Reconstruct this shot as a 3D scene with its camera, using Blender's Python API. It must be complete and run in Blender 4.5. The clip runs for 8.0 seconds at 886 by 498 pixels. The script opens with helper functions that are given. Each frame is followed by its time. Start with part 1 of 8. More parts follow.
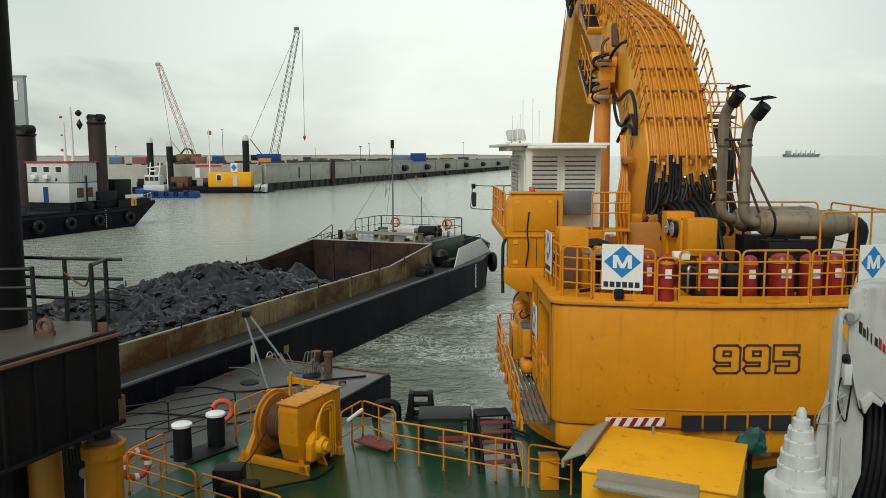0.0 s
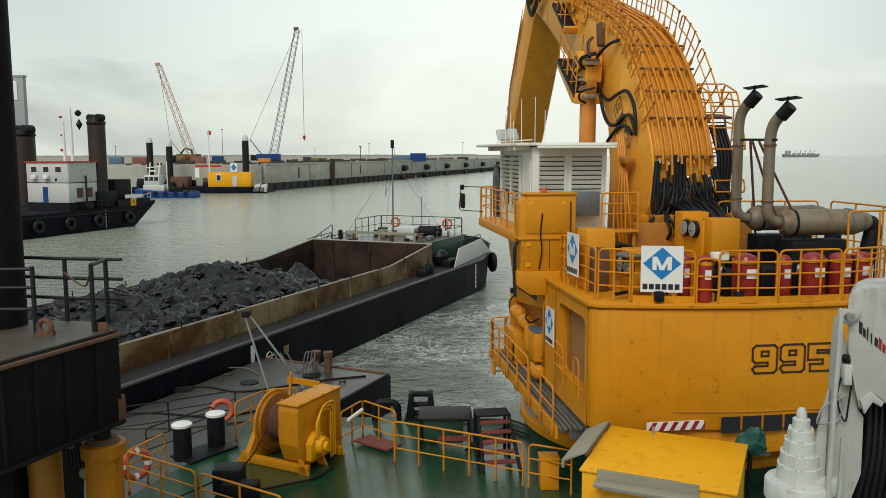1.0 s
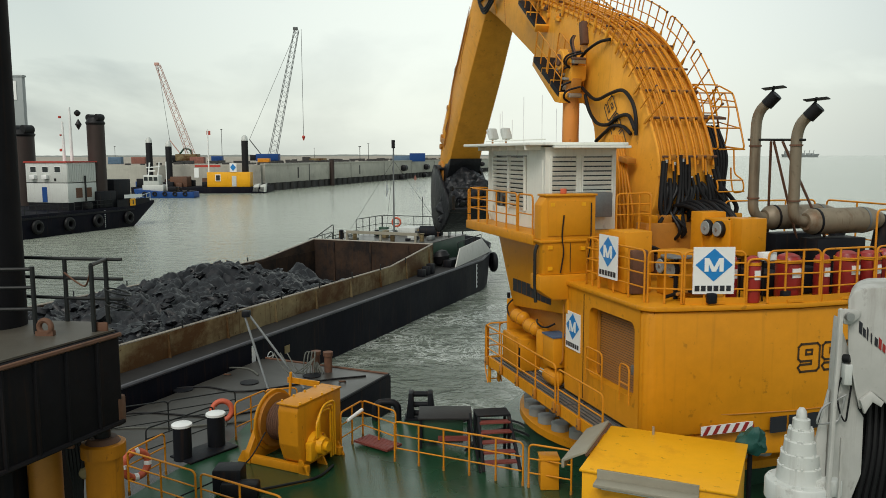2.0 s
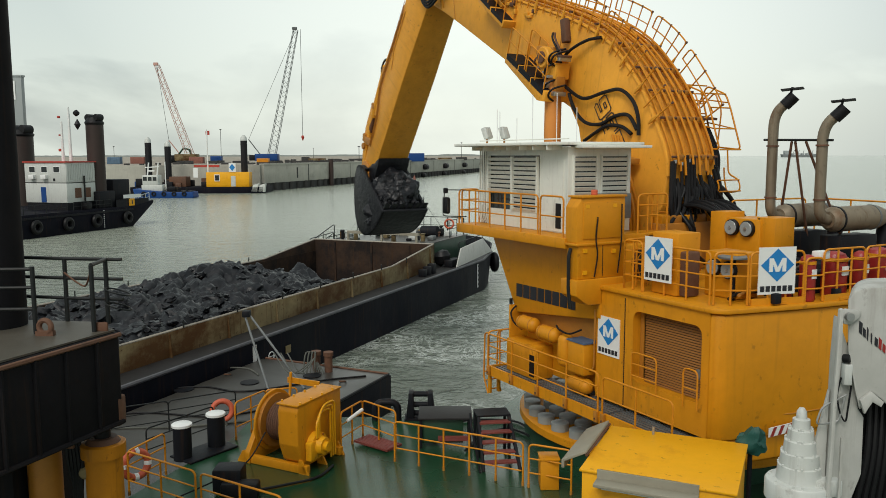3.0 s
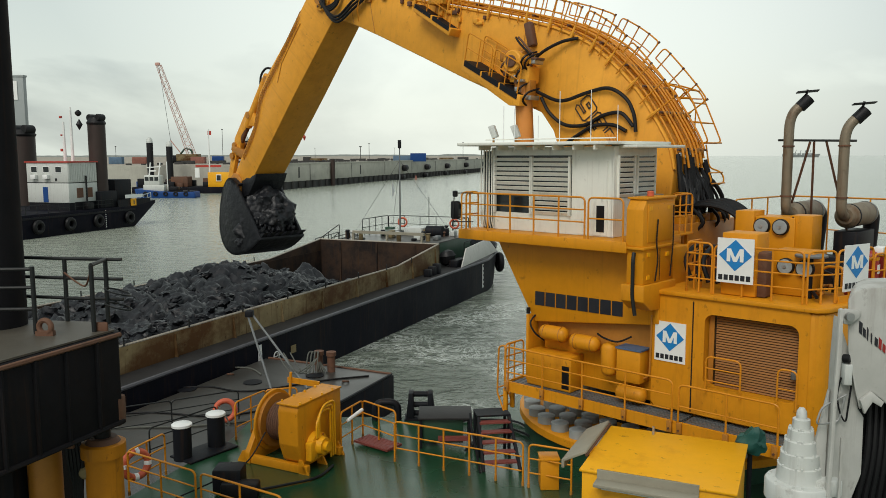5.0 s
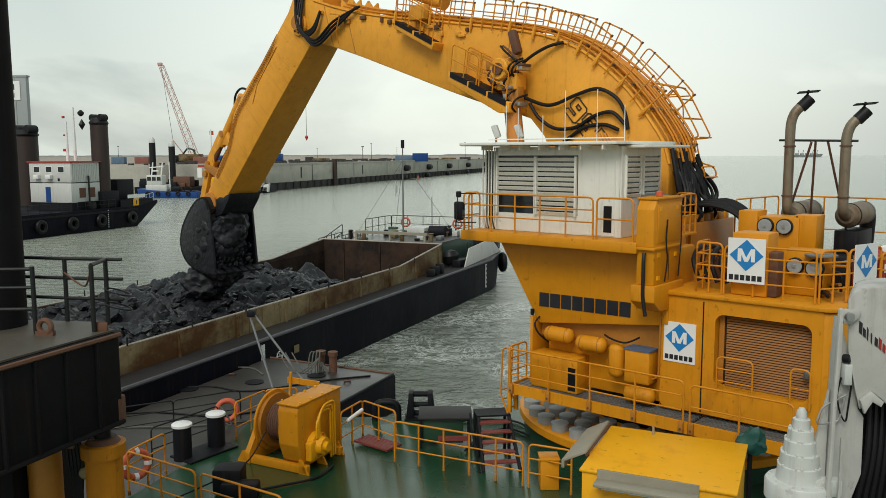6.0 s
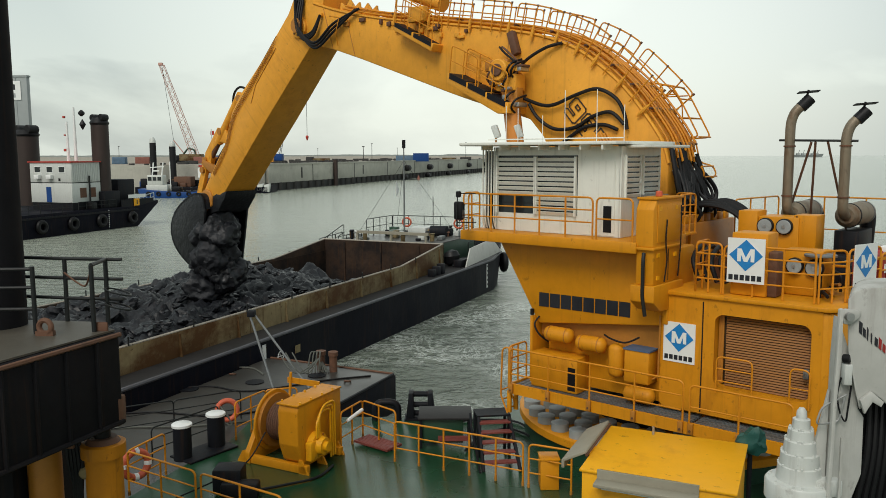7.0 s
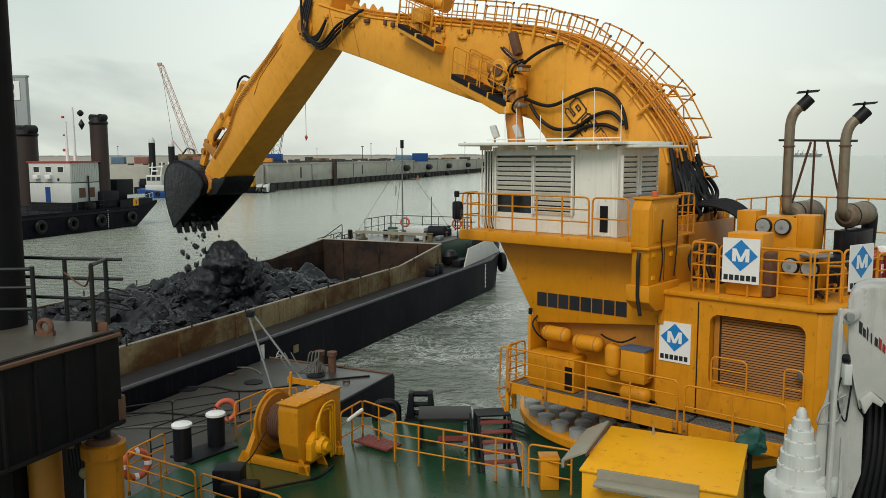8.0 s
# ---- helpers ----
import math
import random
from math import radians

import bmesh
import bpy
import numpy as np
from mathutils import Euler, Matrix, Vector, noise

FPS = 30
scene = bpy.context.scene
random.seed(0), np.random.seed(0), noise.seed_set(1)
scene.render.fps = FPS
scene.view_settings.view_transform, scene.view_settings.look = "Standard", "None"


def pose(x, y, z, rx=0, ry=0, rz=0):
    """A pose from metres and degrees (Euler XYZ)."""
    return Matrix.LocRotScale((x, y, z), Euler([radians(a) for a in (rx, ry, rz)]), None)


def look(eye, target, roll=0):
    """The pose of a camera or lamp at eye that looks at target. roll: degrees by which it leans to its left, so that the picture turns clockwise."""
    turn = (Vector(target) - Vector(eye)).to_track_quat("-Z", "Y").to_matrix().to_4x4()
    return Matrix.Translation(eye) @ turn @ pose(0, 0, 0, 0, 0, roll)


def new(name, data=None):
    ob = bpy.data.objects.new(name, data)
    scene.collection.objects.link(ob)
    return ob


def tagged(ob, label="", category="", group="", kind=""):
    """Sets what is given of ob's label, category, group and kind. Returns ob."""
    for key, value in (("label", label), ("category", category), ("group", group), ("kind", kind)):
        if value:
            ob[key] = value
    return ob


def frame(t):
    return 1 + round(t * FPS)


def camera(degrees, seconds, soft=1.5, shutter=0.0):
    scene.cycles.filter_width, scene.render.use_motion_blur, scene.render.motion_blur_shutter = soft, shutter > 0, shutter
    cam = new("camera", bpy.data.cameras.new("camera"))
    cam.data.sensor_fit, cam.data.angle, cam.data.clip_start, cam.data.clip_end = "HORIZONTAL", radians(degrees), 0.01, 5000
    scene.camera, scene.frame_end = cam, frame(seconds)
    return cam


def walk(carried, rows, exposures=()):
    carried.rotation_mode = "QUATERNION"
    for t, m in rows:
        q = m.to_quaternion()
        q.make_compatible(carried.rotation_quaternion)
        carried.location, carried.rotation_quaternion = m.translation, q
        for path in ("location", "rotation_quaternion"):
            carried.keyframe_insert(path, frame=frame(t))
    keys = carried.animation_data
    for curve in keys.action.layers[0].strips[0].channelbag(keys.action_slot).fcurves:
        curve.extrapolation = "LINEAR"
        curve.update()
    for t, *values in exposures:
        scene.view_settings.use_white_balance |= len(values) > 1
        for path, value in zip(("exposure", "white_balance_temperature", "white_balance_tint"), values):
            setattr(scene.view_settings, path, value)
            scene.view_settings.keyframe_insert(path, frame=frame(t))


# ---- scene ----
cam = camera(57.84, 8.0, soft=0.75, shutter=0.4)
EYE = (0.0, 0.0, 10.0)
VIEW = look(EYE, (0.0, 100.0, 10.0 - 100 * math.tan(radians(6.69))), roll=-0.17)
walk(cam, [(0, VIEW), (8, VIEW)])

# ---- sky and light ----
world = bpy.data.worlds.new("overcast_sky")
scene.world = world
world.use_nodes = True
wn, wl = world.node_tree.nodes, world.node_tree.links
wn.clear()
w_out = wn.new("ShaderNodeOutputWorld")
w_bg = wn.new("ShaderNodeBackground")
w_sky = wn.new("ShaderNodeTexSky")
w_sky.sky_type = "NISHITA"
w_sky.sun_disc = False
w_sky.sun_elevation = radians(45)
w_sky.sun_rotation = radians(203)
w_sky.dust_density = 4.0
w_co = wn.new("ShaderNodeTexCoord")
w_map = wn.new("ShaderNodeMapping")
w_map.inputs["Scale"].default_value = (1.0, 1.0, 2.6)
w_map.inputs["Location"].default_value = (0.35, 0.1, 0.4)
w_n = wn.new("ShaderNodeTexNoise")
w_n.inputs["Scale"].default_value = 2.0
w_n.inputs["Detail"].default_value = 7.0
w_n.inputs["Roughness"].default_value = 0.52
w_n.inputs["Distortion"].default_value = 0.35
w_ramp = wn.new("ShaderNodeValToRGB")
w_ramp.color_ramp.elements[0].position = 0.45
w_ramp.color_ramp.elements[0].color = (0.265, 0.31, 0.305, 1)
w_ramp.color_ramp.elements[1].position = 0.56
w_ramp.color_ramp.elements[1].color = (0.60, 0.66, 0.60, 1)
w_sep = wn.new("ShaderNodeSeparateXYZ")
w_hz = wn.new("ShaderNodeMapRange")
w_hz.inputs["From Min"].default_value = 0.0
w_hz.inputs["From Max"].default_value = 0.16
w_hz.inputs["To Min"].default_value = 0.35
w_hz.inputs["To Max"].default_value = 0.0
w_mix = wn.new("ShaderNodeMix")
w_mix.data_type = "RGBA"
w_mix.inputs["B"].default_value = (0.95, 0.995, 0.885, 1)
w_mix2 = wn.new("ShaderNodeMix")
w_mix2.data_type = "RGBA"
w_mix2.inputs["Factor"].default_value = 0.03
wl.new(w_co.outputs["Generated"], w_map.inputs["Vector"])
wl.new(w_map.outputs["Vector"], w_n.inputs["Vector"])
wl.new(w_n.outputs["Fac"], w_ramp.inputs["Fac"])
wl.new(w_co.outputs["Generated"], w_sep.inputs["Vector"])
wl.new(w_sep.outputs["Z"], w_hz.inputs["Value"])
w_dot = wn.new("ShaderNodeVectorMath")
w_dot.operation = "DOT_PRODUCT"
w_dot.inputs[1].default_value = Vector((0.14, 1.0, 0.13)).normalized()
wl.new(w_co.outputs["Generated"], w_dot.inputs[0])
w_glow = wn.new("ShaderNodeMapRange")
w_glow.inputs["From Min"].default_value = 0.84
w_glow.inputs["From Max"].default_value = 1.0
w_glow.inputs["To Min"].default_value = 0.0
w_glow.inputs["To Max"].default_value = 0.86
wl.new(w_dot.outputs["Value"], w_glow.inputs["Value"])
w_max = wn.new("ShaderNodeMath")
w_max.operation = "MAXIMUM"
wl.new(w_hz.outputs["Result"], w_max.inputs[0])
wl.new(w_glow.outputs["Result"], w_max.inputs[1])
wl.new(w_max.outputs[0], w_mix.inputs["Factor"])
wl.new(w_ramp.outputs["Color"], w_mix.inputs["A"])
wl.new(w_mix.outputs["Result"], w_mix2.inputs["A"])
wl.new(w_sky.outputs["Color"], w_mix2.inputs["B"])
wl.new(w_mix2.outputs["Result"], w_bg.inputs["Color"])
w_bg.inputs["Strength"].default_value = 1.0
wl.new(w_bg.outputs["Background"], w_out.inputs["Surface"])

sun_data = bpy.data.lights.new("sun", "SUN")
sun_data.energy = 1.45
sun_data.angle = radians(25)
sun_data.color = (1.0, 0.96, 0.9)
sun = new("sun", sun_data)
sun.matrix_world = look((-22, -26, 58), (0, 25, 0))
scene.view_settings.exposure = 0.0

# ---- materials ----


def surface(name, color, rough=0.5, metal=0.0, vary=0.12, grain=6.0, dirt=None, dirt_amount=0.0, dirt_scale=1.4, streak=1.0,
            bump=0.05, bump_scale=40.0, spec=0.5, rvary=0.12, wear=0.5, runs=0.0, specks=0.0):
    """A painted, worn or raw surface: base colour with variation at two scales, stains of a second colour, fine relief."""
    m = bpy.data.materials.new(name)
    m.use_nodes = True
    n, l = m.node_tree.nodes, m.node_tree.links
    b = n["Principled BSDF"]
    b.inputs["Metallic"].default_value = metal
    b.inputs["Specular IOR Level"].default_value = spec
    co = n.new("ShaderNodeTexCoord")
    info = n.new("ShaderNodeObjectInfo")
    shift = n.new("ShaderNodeVectorMath")
    shift.operation = "MULTIPLY_ADD"
    l.new(info.outputs["Random"], shift.inputs[0])
    shift.inputs[1].default_value = (17.0, 31.0, 11.0)
    l.new(co.outputs["Object"], shift.inputs[2])
    big = n.new("ShaderNodeTexNoise")
    big.inputs["Scale"].default_value = grain * 0.12
    big.inputs["Detail"].default_value = 5
    fine = n.new("ShaderNodeTexNoise")
    fine.inputs["Scale"].default_value = grain
    fine.inputs["Detail"].default_value = 8
    fine.inputs["Roughness"].default_value = 0.65
    l.new(shift.outputs[0], big.inputs["Vector"])
    l.new(shift.outputs[0], fine.inputs["Vector"])
    add = n.new("ShaderNodeMath")
    add.operation = "ADD"
    l.new(big.outputs["Fac"], add.inputs[0])
    l.new(fine.outputs["Fac"], add.inputs[1])
    rng = n.new("ShaderNodeMapRange")
    rng.inputs["From Min"].default_value, rng.inputs["From Max"].default_value = 0.6, 1.4
    rng.inputs["To Min"].default_value, rng.inputs["To Max"].default_value = 1 - vary, 1 + vary
    l.new(add.outputs[0], rng.inputs["Value"])
    tone = n.new("ShaderNodeVectorMath")
    tone.operation = "SCALE"
    tone.inputs[0].default_value = color
    l.new(rng.outputs["Result"], tone.inputs["Scale"])
    out = tone.outputs[0]
    if dirt:
        smap = n.new("ShaderNodeMapping")
        smap.inputs["Scale"].default_value = (dirt_scale, dirt_scale, dirt_scale / streak)
        l.new(shift.outputs[0], smap.inputs["Vector"])
        st = n.new("ShaderNodeTexNoise")
        st.inputs["Scale"].default_value = 1.0
        st.inputs["Detail"].default_value = 9
        st.inputs["Roughness"].default_value = 0.68
        l.new(smap.outputs["Vector"], st.inputs["Vector"])
        sr = n.new("ShaderNodeMapRange")
        edge = 0.72 - 0.32 * dirt_amount
        sr.inputs["From Min"].default_value, sr.inputs["From Max"].default_value = edge, edge + 0.16
        sr.inputs["To Max"].default_value = wear
        l.new(st.outputs["Fac"], sr.inputs["Value"])
        mx = n.new("ShaderNodeMix")
        mx.data_type = "RGBA"
        mx.inputs["B"].default_value = (*dirt, 1)
        l.new(sr.outputs["Result"], mx.inputs["Factor"])
        l.new(out, mx.inputs["A"])
        out = mx.outputs["Result"]
    for amount, scale, lo, hi, tint in ((runs, (7.0, 7.0, 0.35), 0.56, 0.70, (0.07, 0.032, 0.012)), (specks, (5.5, 5.5, 4.0), 0.63, 0.70, (0.05, 0.022, 0.010))):
        if amount:
            mp = n.new("ShaderNodeMapping")
            mp.inputs["Scale"].default_value = scale
            l.new(shift.outputs[0], mp.inputs["Vector"])
            q = n.new("ShaderNodeTexNoise")
            q.inputs["Scale"].default_value = 1.0
            q.inputs["Detail"].default_value = 7
            q.inputs["Roughness"].default_value = 0.6
            l.new(mp.outputs["Vector"], q.inputs["Vector"])
            qr = n.new("ShaderNodeMapRange")
            qr.inputs["From Min"].default_value, qr.inputs["From Max"].default_value = lo, hi
            qr.inputs["To Max"].default_value = amount
            l.new(q.outputs["Fac"], qr.inputs["Value"])
            qm = n.new("ShaderNodeMix")
            qm.data_type = "RGBA"
            qm.inputs["B"].default_value = (*tint, 1)
            l.new(qr.outputs["Result"], qm.inputs["Factor"])
            l.new(out, qm.inputs["A"])
            out = qm.outputs["Result"]
    l.new(out, b.inputs["Base Color"])
    rr = n.new("ShaderNodeMapRange")
    rr.inputs["From Min"].default_value, rr.inputs["From Max"].default_value = 0.3, 0.7
    rr.inputs["To Min"].default_value, rr.inputs["To Max"].default_value = max(0.02, rough - rvary), min(1, rough + rvary)
    l.new(big.outputs["Fac"], rr.inputs["Value"])
    l.new(rr.outputs["Result"], b.inputs["Roughness"])
    if bump:
        bn = n.new("ShaderNodeTexNoise")
        bn.inputs["Scale"].default_value = bump_scale
        bn.inputs["Detail"].default_value = 4
        l.new(shift.outputs[0], bn.inputs["Vector"])
        bp = n.new("ShaderNodeBump")
        bp.inputs["Strength"].default_value = bump
        bp.inputs["Distance"].default_value = 0.05
        l.new(bn.outputs["Fac"], bp.inputs["Height"])
        l.new(bp.outputs["Normal"], b.inputs["Normal"])
    return m


RUST = (0.11, 0.045, 0.018)
YELLOW = surface("yellow_paint", (0.625, 0.252, 0.008), 0.46, runs=0.16, specks=0.35, spec=0.28, vary=0.13, grain=3.0, dirt=(0.27, 0.085, 0.008), dirt_amount=0.42, dirt_scale=0.9, streak=3.5, bump=0.03, bump_scale=9)
BOOM_YELLOW = surface("faded_boom_yellow_paint", (0.75, 0.335, 0.032), 0.48, runs=0.14, specks=0.35, spec=0.3, vary=0.14, grain=3.0, dirt=(0.42, 0.15, 0.015), dirt_amount=0.5, dirt_scale=0.55, streak=1.6, bump=0.03, bump_scale=9)
YELLOW_RAIL = surface("rail_yellow_paint", (0.60, 0.225, 0.008), 0.45, specks=0.5, spec=0.35, vary=0.14, grain=8.0, dirt=RUST, dirt_amount=0.3, dirt_scale=5, bump=0.03)
YELLOW_BOX = surface("bright_yellow_paint", (0.80, 0.38, 0.008), 0.40, specks=0.5, spec=0.35, vary=0.08, grain=4.0, dirt=(0.46, 0.15, 0.012), dirt_amount=0.48, dirt_scale=1.1, bump=0.03, bump_scale=12)
CYL_ORANGE = surface("faded_orange_cylinder_paint", (0.62, 0.24, 0.05), 0.5, runs=0.3, specks=0.3, spec=0.3, vary=0.12, grain=3.0, dirt=RUST, dirt_amount=0.35, dirt_scale=1.2, streak=3)
# slat orange darkened to carry the shade of the recess; the rust is wear
SHADED_SLAT = surface("shaded_slat_orange", (0.27, 0.105, 0.012), 0.55, vary=0.15, grain=6, dirt=RUST, dirt_amount=0.4, dirt_scale=3)
# cylinder yellow and its stains darkened to paint in the gantry's shade
SHADED_YELLOW = surface("shaded_cylinder_yellow", (0.44, 0.165, 0.006), 0.5, runs=0.5, specks=0.6, spec=0.25, vary=0.2, grain=3.0, dirt=(0.08, 0.035, 0.01), dirt_amount=0.6, dirt_scale=1.2, streak=3)
ORANGE = surface("orange_brown_paint", (0.42, 0.17, 0.02), 0.5, vary=0.15, grain=6, dirt=RUST, dirt_amount=0.4, dirt_scale=3)
WHITE = surface("white_paint", (0.54, 0.56, 0.53), 0.45, runs=0.25, specks=0.3, vary=0.06, grain=4, dirt=(0.33, 0.29, 0.22), dirt_amount=0.35, dirt_scale=1.6, streak=4, bump=0.03)
# white greyed to paint in shade on the crane; barge bulwarks share it
CRANE_WHITE = surface("shade_greyed_white", (0.45, 0.45, 0.42), 0.5, runs=0.2, specks=0.3, spec=0.3, vary=0.1, grain=5, dirt=(0.22, 0.20, 0.16), dirt_amount=0.5, dirt_scale=1.6, streak=4, bump=0.03)
CAB_WHITE = surface("cab_grey_white_paint", (0.74, 0.75, 0.68), 0.5, runs=0.18, specks=0.25, vary=0.06, grain=4, dirt=(0.32, 0.30, 0.24), dirt_amount=0.35, dirt_scale=2.2, streak=3, bump=0.02)
SIGN_WHITE = surface("sign_white", (0.78, 0.79, 0.77), 0.4, vary=0.03, grain=6, dirt=(0.5, 0.48, 0.42), dirt_amount=0.2, dirt_scale=4)
SIGN_BLUE = surface("sign_blue", (0.012, 0.20, 0.52), 0.4, vary=0.05, grain=6)
INK = surface("black_lettering", (0.014, 0.015, 0.02), 0.45, vary=0.2, grain=12)
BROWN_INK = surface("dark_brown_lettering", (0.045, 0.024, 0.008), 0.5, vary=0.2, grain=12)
BLACK = surface("black_rubber", (0.008, 0.008, 0.009), 0.5, spec=0.25, vary=0.25, grain=12, rvary=0.1)
BLACK_STEEL = surface("black_painted_steel", (0.008, 0.009, 0.012), 0.55, runs=0.3, spec=0.2, vary=0.3, grain=2.5, dirt=(0.025, 0.017, 0.012), dirt_amount=0.42, dirt_scale=1.2, streak=3, bump=0.08, bump_scale=8)
HULL_BLACK = surface("hull_black_paint", (0.0045, 0.005, 0.010), 0.6, spec=0.10, runs=0.25, vary=0.4, grain=1.6, dirt=(0.024, 0.020, 0.022), dirt_amount=0.55, dirt_scale=0.5, streak=2.5, bump=0.2, bump_scale=3)
GANTRY_BLACK = surface("sooty_gantry_steel", (0.0105, 0.0100, 0.0115), 0.75, runs=0.16, spec=0.12, vary=0.4, grain=2.0, dirt=(0.020, 0.012, 0.008), dirt_amount=0.5, dirt_scale=0.9, streak=3, bump=0.08, bump_scale=8)
HULL_EDGE = surface("scraped_hull_edge", (0.075, 0.075, 0.085), 0.5, vary=0.4, grain=2.0, dirt=(0.015, 0.013, 0.014), dirt_amount=0.6, dirt_scale=0.8)
DARK_RAIL = surface("dark_rail_paint", (0.012, 0.014, 0.014), 0.5, spec=0.3, vary=0.25, grain=8, dirt=RUST, dirt_amount=0.35, dirt_scale=5)
DECK_GREEN = surface("green_deck_paint", (0.014, 0.060, 0.026), 0.30, specks=0.35, spec=0.42, vary=0.28, grain=1.1, dirt=(0.055, 0.065, 0.045), dirt_amount=0.55, dirt_scale=0.7, bump=0.06, bump_scale=6, rvary=0.2)
GREEN_STEEL = surface("dark_green_steel", (0.012, 0.05, 0.025), 0.4, vary=0.2, grain=3, dirt=RUST, dirt_amount=0.3, dirt_scale=2)
WET_DECK = surface("wet_steel_deck", (0.042, 0.040, 0.035), 0.3, runs=0.0, specks=0.7, spec=0.5, vary=0.35, grain=0.9, dirt=(0.022, 0.019, 0.017), dirt_amount=0.6, dirt_scale=0.45, bump=0.06, bump_scale=5, rvary=0.26)
BARGE_DECK = surface("muddy_barge_deck", (0.026, 0.025, 0.025), 0.6, spec=0.2, vary=0.4, grain=1.5, dirt=(0.055, 0.048, 0.040), dirt_amount=0.45, dirt_scale=0.7, bump=0.1, bump_scale=6)
GRIMY_DECK = surface("grimy_platform_plate", (0.075, 0.066, 0.05), 0.55, vary=0.3, grain=3, dirt=(0.05, 0.04, 0.03), dirt_amount=0.5, dirt_scale=1.8)
RED_GRATE = surface("red_brown_step", (0.20, 0.045, 0.035), 0.6, vary=0.2, grain=12, dirt=(0.06, 0.04, 0.035), dirt_amount=0.4, dirt_scale=6)
GRATING = surface("grey_grating", (0.17, 0.18, 0.18), 0.5, metal=0.4, vary=0.2, grain=12)
LIFE_ORANGE = surface("lifebuoy_orange", (0.52, 0.10, 0.045), 0.55, vary=0.12, grain=8, dirt=(0.2, 0.07, 0.04), dirt_amount=0.3, dirt_scale=6)
RED_TANK = surface("red_tank_paint", (0.30, 0.022, 0.018), 0.35, vary=0.12, grain=5)
STEEL = surface("bare_steel", (0.42, 0.42, 0.41), 0.4, metal=0.8, vary=0.15, grain=8, dirt=(0.15, 0.11, 0.08), dirt_amount=0.4, dirt_scale=4)
EXHAUST = surface("weathered_exhaust_steel", (0.22, 0.18, 0.125), 0.5, runs=0.5, specks=0.3, metal=0.3, vary=0.2, grain=4, dirt=(0.13, 0.058, 0.02), dirt_amount=0.6, dirt_scale=2.2, streak=2, wear=0.75)
RUSTY = surface("rusted_steel", (0.12, 0.055, 0.03), 0.75, vary=0.35, grain=5, dirt=(0.03, 0.022, 0.02), dirt_amount=0.5, dirt_scale=2)
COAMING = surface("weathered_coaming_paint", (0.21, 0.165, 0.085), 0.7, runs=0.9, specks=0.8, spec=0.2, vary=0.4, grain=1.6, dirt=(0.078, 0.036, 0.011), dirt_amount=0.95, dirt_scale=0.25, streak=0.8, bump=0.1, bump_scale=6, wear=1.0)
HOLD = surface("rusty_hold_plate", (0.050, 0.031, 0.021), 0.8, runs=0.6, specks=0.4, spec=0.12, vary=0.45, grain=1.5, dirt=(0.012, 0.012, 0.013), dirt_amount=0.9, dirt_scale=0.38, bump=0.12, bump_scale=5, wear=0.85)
MUD = surface("wet_dark_clay", (0.0105, 0.0115, 0.0145), 0.45, spec=0.34, vary=0.55, grain=2.4, dirt=(0.032, 0.033, 0.037), dirt_amount=0.35, dirt_scale=1.3, bump=1.0, bump_scale=4.5, rvary=0.22, wear=0.7)
COAM_EDGE = surface("worn_coaming_edge", (0.33, 0.30, 0.25), 0.6, specks=0.9, vary=0.25, grain=4, dirt=(0.10, 0.05, 0.025), dirt_amount=0.5, dirt_scale=1.5)
ROPE = surface("mooring_rope", (0.10, 0.105, 0.09), 0.8, vary=0.3, grain=30)
CONCRETE = surface("quay_concrete", (0.42, 0.41, 0.355), 0.8, runs=0.3, vary=0.22, grain=0.35, dirt=(0.17, 0.165, 0.145), dirt_amount=0.5, dirt_scale=0.10, streak=0.5, bump=0.02)
QUAY_DARK = surface("tide_stained_quay_foot", (0.035, 0.034, 0.032), 0.7, vary=0.3, grain=0.5)
# far blue and red greyed so that their colour holds the haze
HAZED_BLUE = surface("hazed_blue_sheet", (0.10, 0.17, 0.25), 0.7, vary=0.2, grain=1, dirt=(0.16, 0.13, 0.10), dirt_amount=0.5)
HAZED_RED = surface("hazed_red_sheet", (0.24, 0.095, 0.07), 0.7, vary=0.2, grain=1, dirt=(0.12, 0.10, 0.08), dirt_amount=0.5)
# crane colours lightened, with distance haze mixed into the paint
CRANE_RED = surface("hazed_crane_red", (0.50, 0.29, 0.24), 0.6, vary=0.15, grain=1)
CRANE_GREY = surface("hazed_crane_grey", (0.10, 0.11, 0.11), 0.6, vary=0.15, grain=1)
# ship grey with the horizon haze painted in
HAZY_GREY = surface("hazed_ship_grey", (0.17, 0.19, 0.19), 0.8, vary=0.15, grain=0.2, bump=0)
SAND = surface("reclaimed_sand", (0.30, 0.265, 0.215), 0.9, vary=0.12, grain=0.05, dirt=(0.22, 0.20, 0.15), dirt_amount=0.5, dirt_scale=0.02, bump=0.0)
# treeline green paled towards grey to paint its haze
FAR_GREEN = surface("distant_treeline", (0.20, 0.22, 0.205), 0.9, vary=0.2, grain=0.05, bump=0)
GREY_SHED = surface("grey_cladding", (0.30, 0.33, 0.33), 0.6, vary=0.05, grain=0.5)
RED_PAINT = surface("red_paint", (0.42, 0.04, 0.025), 0.5, vary=0.12, grain=2, dirt=(0.12, 0.04, 0.03), dirt_amount=0.3)
BLUE_PAINT = surface("blue_paint", (0.012, 0.055, 0.20), 0.5, spec=0.2, vary=0.12, grain=1.5, dirt=(0.03, 0.04, 0.06), dirt_amount=0.35)
